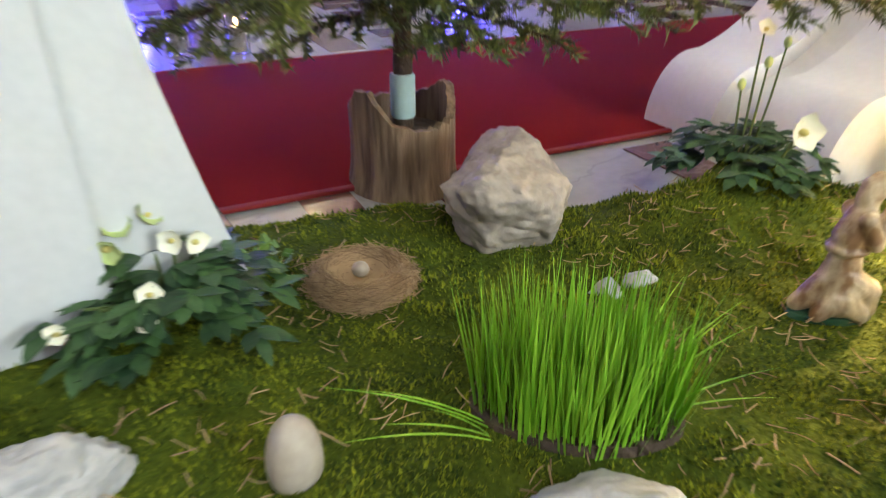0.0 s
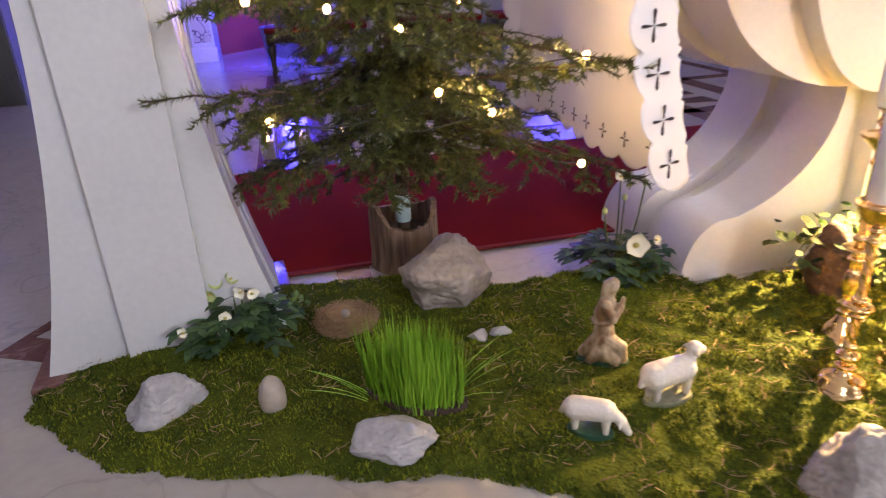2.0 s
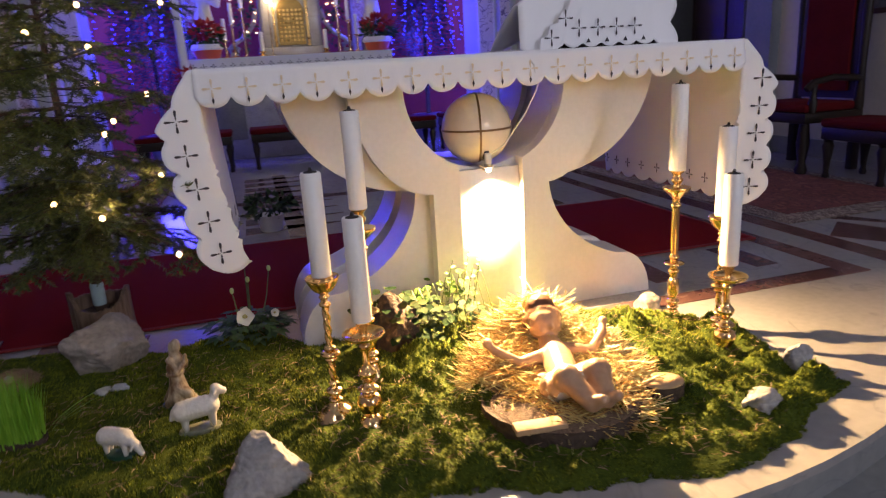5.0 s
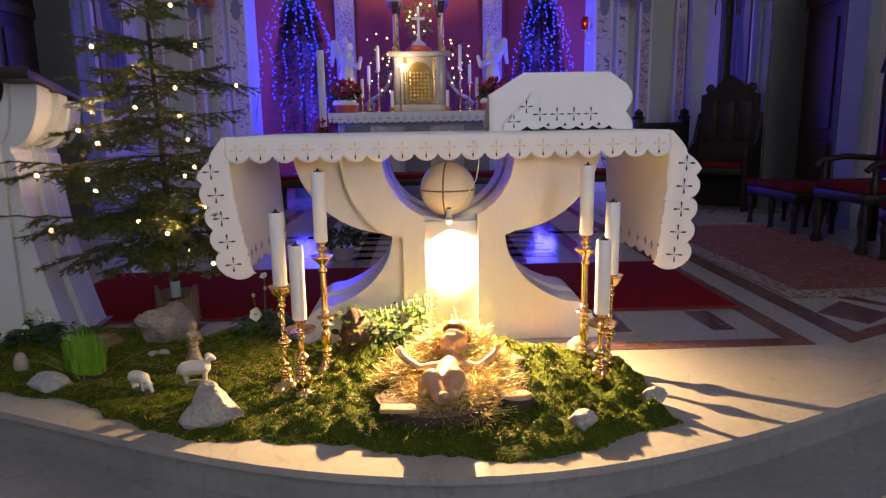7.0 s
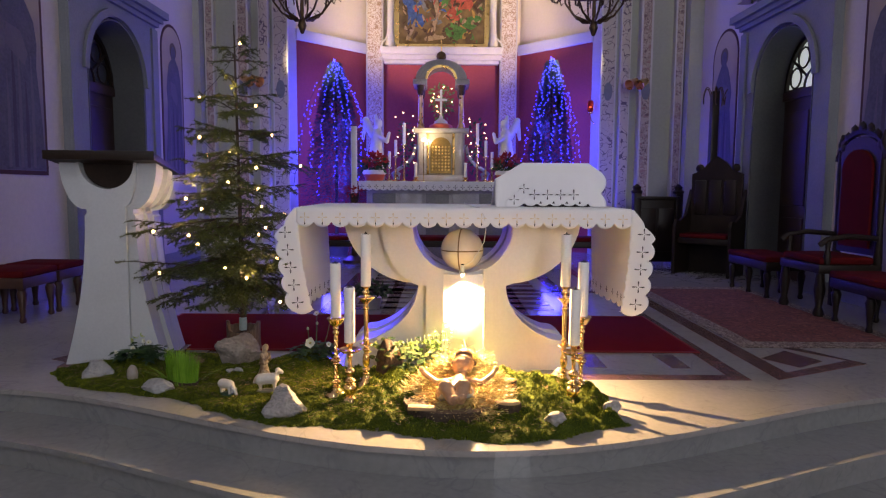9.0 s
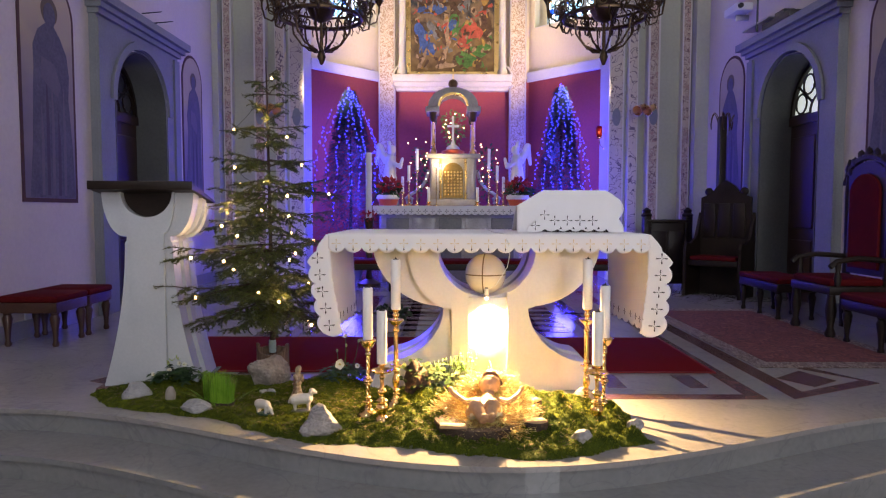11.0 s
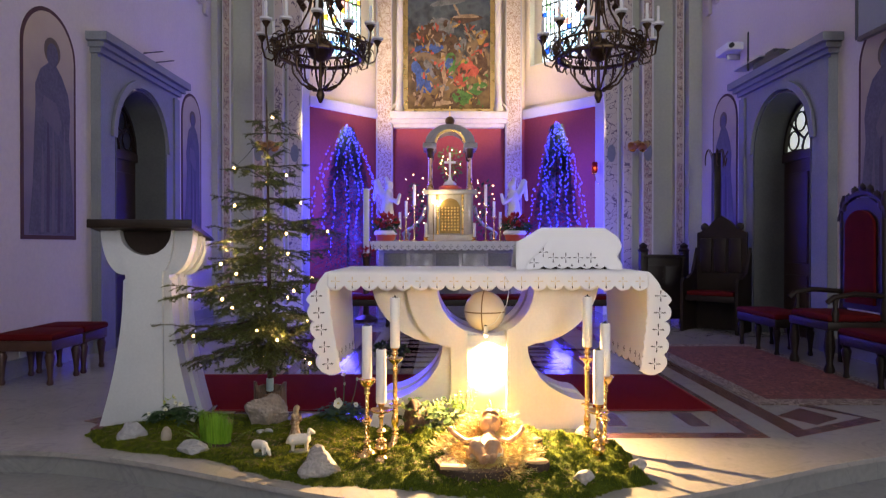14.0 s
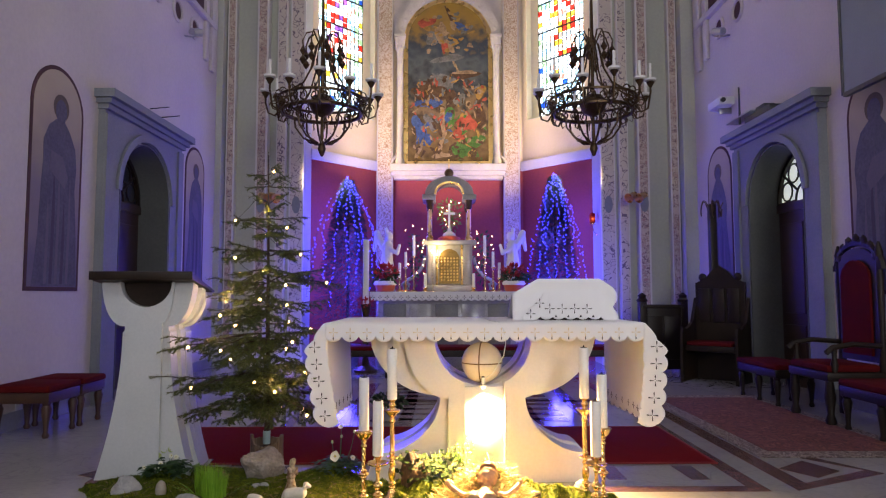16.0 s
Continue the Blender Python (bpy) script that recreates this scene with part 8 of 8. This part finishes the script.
# ---- seats ----


def bench(x0, x1, y0, y1, h, label, legs, cushion=0.06, group="upholstered benches", wood=None):
    """A low bench with turned legs, a shaped apron and a red cushion."""
    b = thing("bench", label, "bench", group=group)
    wood = wood or M_DARKWOOD
    part("apron", box(BM(), x0, x1, y0, y1, h - cushion - 0.09, h - cushion, 0.008), wood, b, "dark polished apron")
    part("cushion", box(BM(), x0 - 0.01, x1 + 0.01, y0 - 0.01, y1 + 0.01, h - cushion, h, 0.022), M_VELVET, b, "dark red velvet cushion")
    for lx in (x0 + 0.04, x1 - 0.04):
        for k in range(legs):
            ly = y0 + 0.04 + (y1 - y0 - 0.08) * k / (legs - 1)
            part("leg", lathe(BM(), [(0.022, 0), (0.03, 0.02), (0.02, 0.05), (0.026, h * 0.3), (0.042, h * 0.55), (0.03, h * 0.62), (0.045, h * 0.70), (0.03, h - cushion - 0.085)], 10, (lx, ly, 0)), wood, b)


bench(-4.06, -3.57, 1.22, 1.70, 0.44, "dark bench with red cushion against the side wall", 2, wood=M_BROWNWOOD)
bench(-4.06, -3.57, 1.74, 2.14, 0.44, "dark bench with red cushion against the side wall", 2, wood=M_BROWNWOOD)
bench(3.28, 3.72, 2.68, 3.58, 0.45, "dark carved bench with wine-red cushion on the carpet", 3)
bench(3.28, 3.72, 0.55, 1.55, 0.45, "dark carved bench with wine-red cushion on the carpet", 3)
for xa in (-1.75, -0.72, 0.28, 1.25):
    bench(xa * 1.15, xa * 1.15 + 0.98, 5.18, 5.60, 0.45, "low dark bench with bright red cushion before the high altar", 2, group="benches before the high altar")


def throne(x, y, rot, w, h, label):
    """A carved seat: panelled back with a crest, arms, red cushion, stout legs."""
    t = thing("throne", label, "chair", pose(x, y, 0, 0, 0, rot), "carved chairs by the side wall")
    for sx in (-1, 1):
        part("back_post", lathe(BM(), [(0.03, 0.45), (0.04, 0.5), (0.028, 0.8), (0.036, h - 0.45), (0.028, h - 0.25), (0.04, h - 0.18), (0.012, h - 0.08)], 10, (sx * (w / 2 - 0.04), 0.24, 0)), M_DARKWOOD, t)
        part("leg", lathe(BM(), [(0.04, 0), (0.05, 0.04), (0.03, 0.1), (0.05, 0.25), (0.035, 0.40)], 10, (sx * (w / 2 - 0.05), -0.26, 0)), M_DARKWOOD, t)
        part("back_leg", box(BM(), sx * (w / 2 - 0.07), sx * (w / 2 - 0.01), 0.20, 0.27, 0, 0.42, 0.006), M_DARKWOOD, t)
        part("arm", tube(BM(), [(sx * (w / 2 - 0.03), 0.22, 0.72), (sx * (w / 2 - 0.02), -0.05, 0.74), (sx * (w / 2 - 0.02), -0.24, 0.71), (sx * (w / 2 - 0.02), -0.30, 0.66)], 0.026, 8), M_DARKWOOD, t)
        part("arm_post", lathe(BM(), [(0.025, 0.48), (0.035, 0.55), (0.02, 0.62), (0.03, 0.70)], 8, (sx * (w / 2 - 0.03), -0.22, 0)), M_DARKWOOD, t)
    part("seat_frame", box(BM(), -w / 2 + 0.01, w / 2 - 0.01, -0.30, 0.27, 0.40, 0.48, 0.01), M_DARKWOOD, t)
    part("cushion", box(BM(), -w / 2 + 0.03, w / 2 - 0.03, -0.29, 0.21, 0.48, 0.55, 0.025), M_VELVET, t, "red velvet cushion")
    part("back_panel", prism(BM(), [(-w / 2 + 0.05, 0.56), (w / 2 - 0.05, 0.56), (w / 2 - 0.05, h - 0.32)] + arc(0, h - 0.32, w / 2 - 0.05, 0.20, 0, 180, 14)[1:], 0.22, 0.26, "y"), M_DARKWOOD, t, "carved back", 30)
    part("back_cushion", prism(BM(), [(-w / 2 + 0.13, 0.62), (w / 2 - 0.13, 0.62), (w / 2 - 0.13, h - 0.42)] + arc(0, h - 0.42, w / 2 - 0.13, 0.18, 0, 180, 14)[1:], 0.195, 0.225, "y"), M_VELVET, t, "red velvet back", 30)
    bm = BM()
    tube(bm, [(p[0], 0.24, p[1]) for p in arc(0, h - 0.34, w / 2, 0.27, 0, 180, 18)], 0.035, 6)
    for k in range(7):
        a = radians(20 + 23.3 * k)
        ball(bm, (0.42 * w * math.cos(a), 0.23, h - 0.30 + 0.27 * math.sin(a)), 0.05, 1, (1, 0.6, 1.1))
    part("crest", bm, M_DARKWOOD, t, "carved leafy crest")


throne(3.56, 2.03, -90, 0.70, 1.77, "dark carved throne with red velvet back beside the wall")
st = thing("choir_stall", "dark carved stall seat with high panelled back and red cushion", "stall", pose(3.50, 4.72, 0, 0, 0, -42))
part("back", prism(BM(), [(-0.34, 0), (0.34, 0), (0.34, 1.36), (0.20, 1.42), (0.12, 1.52), (0.0, 1.60), (-0.12, 1.52), (-0.20, 1.42), (-0.34, 1.36)], 0.22, 0.27, "y"), M_DARKWOOD, st, "high carved back", 0)
for k in range(3):
    part("panel", box(BM(), -0.29 + 0.20 * k, -0.13 + 0.20 * k, 0.195, 0.225, 0.80, 1.28, 0.012), M_DARKWOOD, st)
part("seat", box(BM(), -0.33, 0.33, -0.24, 0.22, 0.42, 0.50, 0.01), M_DARKWOOD, st)
part("cushion", box(BM(), -0.31, 0.31, -0.25, 0.16, 0.50, 0.555, 0.02), M_VELVET, st, "red cushion")
for sx in (-1, 1):
    part("side", prism(BM(), [(-0.28, 0), (0.27, 0), (0.27, 1.15), (0.20, 1.0), (0.10, 0.80), (-0.10, 0.72), (-0.24, 0.74), (-0.28, 0.66)], sx * 0.345, sx * 0.385, "x"), M_DARKWOOD, st, "curved side", 0)
for sx_ in (-0.24, 0.24):
    part("crest_scroll", ball(BM(), (sx_, 0.24, 1.44), 0.06, 2, (1, 0.5, 1)), M_DARKWOOD, st)
pd = thing("prie_dieu", "dark panelled kneeling desk with carved posts", "kneeler", pose(3.16, 5.75, 0) @ Matrix.Diagonal((1.12, 1.0, 1.02, 1)))
part("front", box(BM(), -0.28, 0.22, 0.0, 0.05, 0.05, 0.98, 0.006), M_DARKWOOD, pd, "panelled front")
for k in range(2):
    part("panel", box(BM(), -0.25 + 0.24 * k, -0.04 + 0.24 * k, -0.018, 0.0, 0.20, 0.85, 0.01), M_DARKWOOD, pd)
part("ledge", box(BM(), -0.32, 0.26, -0.06, 0.16, 0.98, 1.02, 0.008), M_DARKWOOD, pd)
for sx in (-0.30, 0.26):
    part("post", box(BM(), sx - 0.05, sx + 0.05, -0.04, 0.10, 0, 1.06, 0.01), M_DARKWOOD, pd)
    part("finial", lathe(BM(), [(0.07, 1.06), (0.08, 1.09), (0.05, 1.12), (0.06, 1.16), (0.01, 1.20)], 10, (sx, 0.03, 0)), M_DARKWOOD, pd)
tc = thing("torch_stand", "dark wooden post with a curled iron bracket", "stand", pose(3.66, 5.10, 0) @ Matrix.Diagonal((1, 1, 1.08, 1)))
part("post", box(BM(), -0.05, 0.05, -0.05, 0.05, 0, 2.32, 0.008), M_DARKWOOD, tc)
for k in range(6):
    a = k * 1.05
    part("iron_curl", tube(BM(), [(0.02 + (0.16 + 0.05 * math.sin(q + a)) * math.cos(a) * q / 6, 0.2 * math.sin(a) * q / 6, 2.25 + 0.12 * math.sin(q * 1.2 + a)) for q in [j * 0.5 for j in range(13)]], 0.008, 4), M_BRONZE, tc)

# ---- devices over the door and the screen ----
dv = thing("projector", "white projector on a wall bracket", "projector", pose(3.36, 4.02, 3.66))
part("body", box(BM(), -0.10, 0.10, -0.22, 0.16, -0.05, 0.05, 0.015), M_PLASTICW, dv)
part("lens", cyl(BM(), (-0.06, -0.25, 0.0), (-0.06, -0.21, 0.0), 0.03, 0.03, 14), M_BLACK, dv, "black lens")
part("bracket", box(BM(), -0.02, 0.14, -0.02, 0.02, -0.12, -0.05, 0.004), M_METAL, dv)
an = thing("antenna_arm", "thin dark antenna on a level arm", "antenna", pose(3.36, 3.50, 3.36))
part("arm", box(BM(), -0.01, 0.14, -0.30, 0.35, -0.015, 0.005, 0.003), M_METAL, an)
part("mast", cyl(BM(), (0, -0.02, -0.10), (0, -0.02, 0.36), 0.014, 0.010, 8), M_BLACK, an)
bx = thing("loudspeaker", "flat dark device lying on the door cornice", "device", pose(3.38, 2.92, 3.204))
part("case", box(BM(), -0.08, 0.10, -0.28, 0.32, 0.0, 0.07, 0.01), M_BLACK, bx)
part("stand", box(BM(), -0.05, 0.08, -0.10, 0.10, 0.07, 0.13, 0.01), M_BLACK, bx)
sc = thing("projection_screen", "grey projection screen with a dark edge on the wall", "screen")
part("panel", box(BM(), 3.30, 3.325, -1.2, 1.33, 2.98, 5.4, 0.004), M_SCREEN, sc, "", 0)
for zz in (3.2, 4.6):
    part("bracket", box(BM(), 3.325, 3.50, 0.9, 0.96, zz, zz + 0.05), M_METAL, sc)
part("edge", box(BM(), 3.29, 3.335, 1.331, 1.36, 2.96, 5.4, 0.003), M_BLACK, sc)
part("bottom_bar", box(BM(), 3.29, 3.335, -1.2, 1.33, 2.94, 2.979, 0.003), M_BLACK, sc)
hk = thing("wall_hooks", "two thin dark rods on the wall over the door", "hook")
for k in range(2):
    part("rod", cyl(BM(), (WX0 - 0.01, 3.05 + 0.3 * k, 3.34 - 0.02 * k), (WX0 + 0.22, 3.05 + 0.3 * k, 3.36 - 0.02 * k), 0.007, 0.005, 6), M_BLACK, hk)
so = thing("wall_socket", "small white wall socket near the floor", "socket")
part("plate", box(BM(), WX0, WX0 + 0.012, 0.86, 0.94, 0.28, 0.36, 0.004), M_PLASTICW, so)

# ---- candles and greens on the floor behind the runner ----
for gx, gy in ((-1.98, 1.93), (-1.80, 1.98), (-1.58, 1.90)):
    vt = thing("votive_glass", "clear glass cylinder with a lit white candle", "candle", pose(gx, gy, 0.0035), "votive glasses on the floor")
    part("glass", lathe(BM(), [(0.045, 0), (0.045, 0.16), (0.042, 0.16), (0.042, 0.006)], 18), M_CLEAR, vt, "clear glass")
    part("candle", cyl(BM(), (0, 0, 0.007), (0, 0, 0.10), 0.032, 0.032, 14), M_CANDLE, vt)
    part("flame", ball(BM(), (0, 0, 0.118), 0.008, 2, (1, 1, 1.8)), M_WARMBULB, vt)
fp = thing("potted_green", "white pot with trailing green twigs on the floor", "plant", pose(-0.78, 2.02, 0.0035))
part("pot", lathe(BM(), [(0.07, 0), (0.09, 0.10), (0.095, 0.11), (0.08, 0.10)], 18), M_PLASTICW, fp)
leafy("foliage", 150, (0, 0, 0.17), (0.17, 0.12, 0.07), 0.06, M_LEAF, fp)

# ---- the chancel scaled away from the camera to fit its view ----
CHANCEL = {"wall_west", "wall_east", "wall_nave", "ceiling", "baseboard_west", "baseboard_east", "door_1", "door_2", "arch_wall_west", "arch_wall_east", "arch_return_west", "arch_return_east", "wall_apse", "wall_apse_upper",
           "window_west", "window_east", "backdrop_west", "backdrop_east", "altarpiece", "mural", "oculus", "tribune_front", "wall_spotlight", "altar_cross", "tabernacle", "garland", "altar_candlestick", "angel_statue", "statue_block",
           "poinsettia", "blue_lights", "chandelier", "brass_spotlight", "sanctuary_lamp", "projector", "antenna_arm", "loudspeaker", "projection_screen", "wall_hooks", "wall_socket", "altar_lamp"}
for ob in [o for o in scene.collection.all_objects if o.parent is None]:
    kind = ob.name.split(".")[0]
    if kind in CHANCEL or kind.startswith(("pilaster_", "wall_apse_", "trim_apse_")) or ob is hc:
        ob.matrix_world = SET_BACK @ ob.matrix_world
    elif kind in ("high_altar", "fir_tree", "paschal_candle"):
        # these stand on the floor: heights chosen so their tops keep their place in view
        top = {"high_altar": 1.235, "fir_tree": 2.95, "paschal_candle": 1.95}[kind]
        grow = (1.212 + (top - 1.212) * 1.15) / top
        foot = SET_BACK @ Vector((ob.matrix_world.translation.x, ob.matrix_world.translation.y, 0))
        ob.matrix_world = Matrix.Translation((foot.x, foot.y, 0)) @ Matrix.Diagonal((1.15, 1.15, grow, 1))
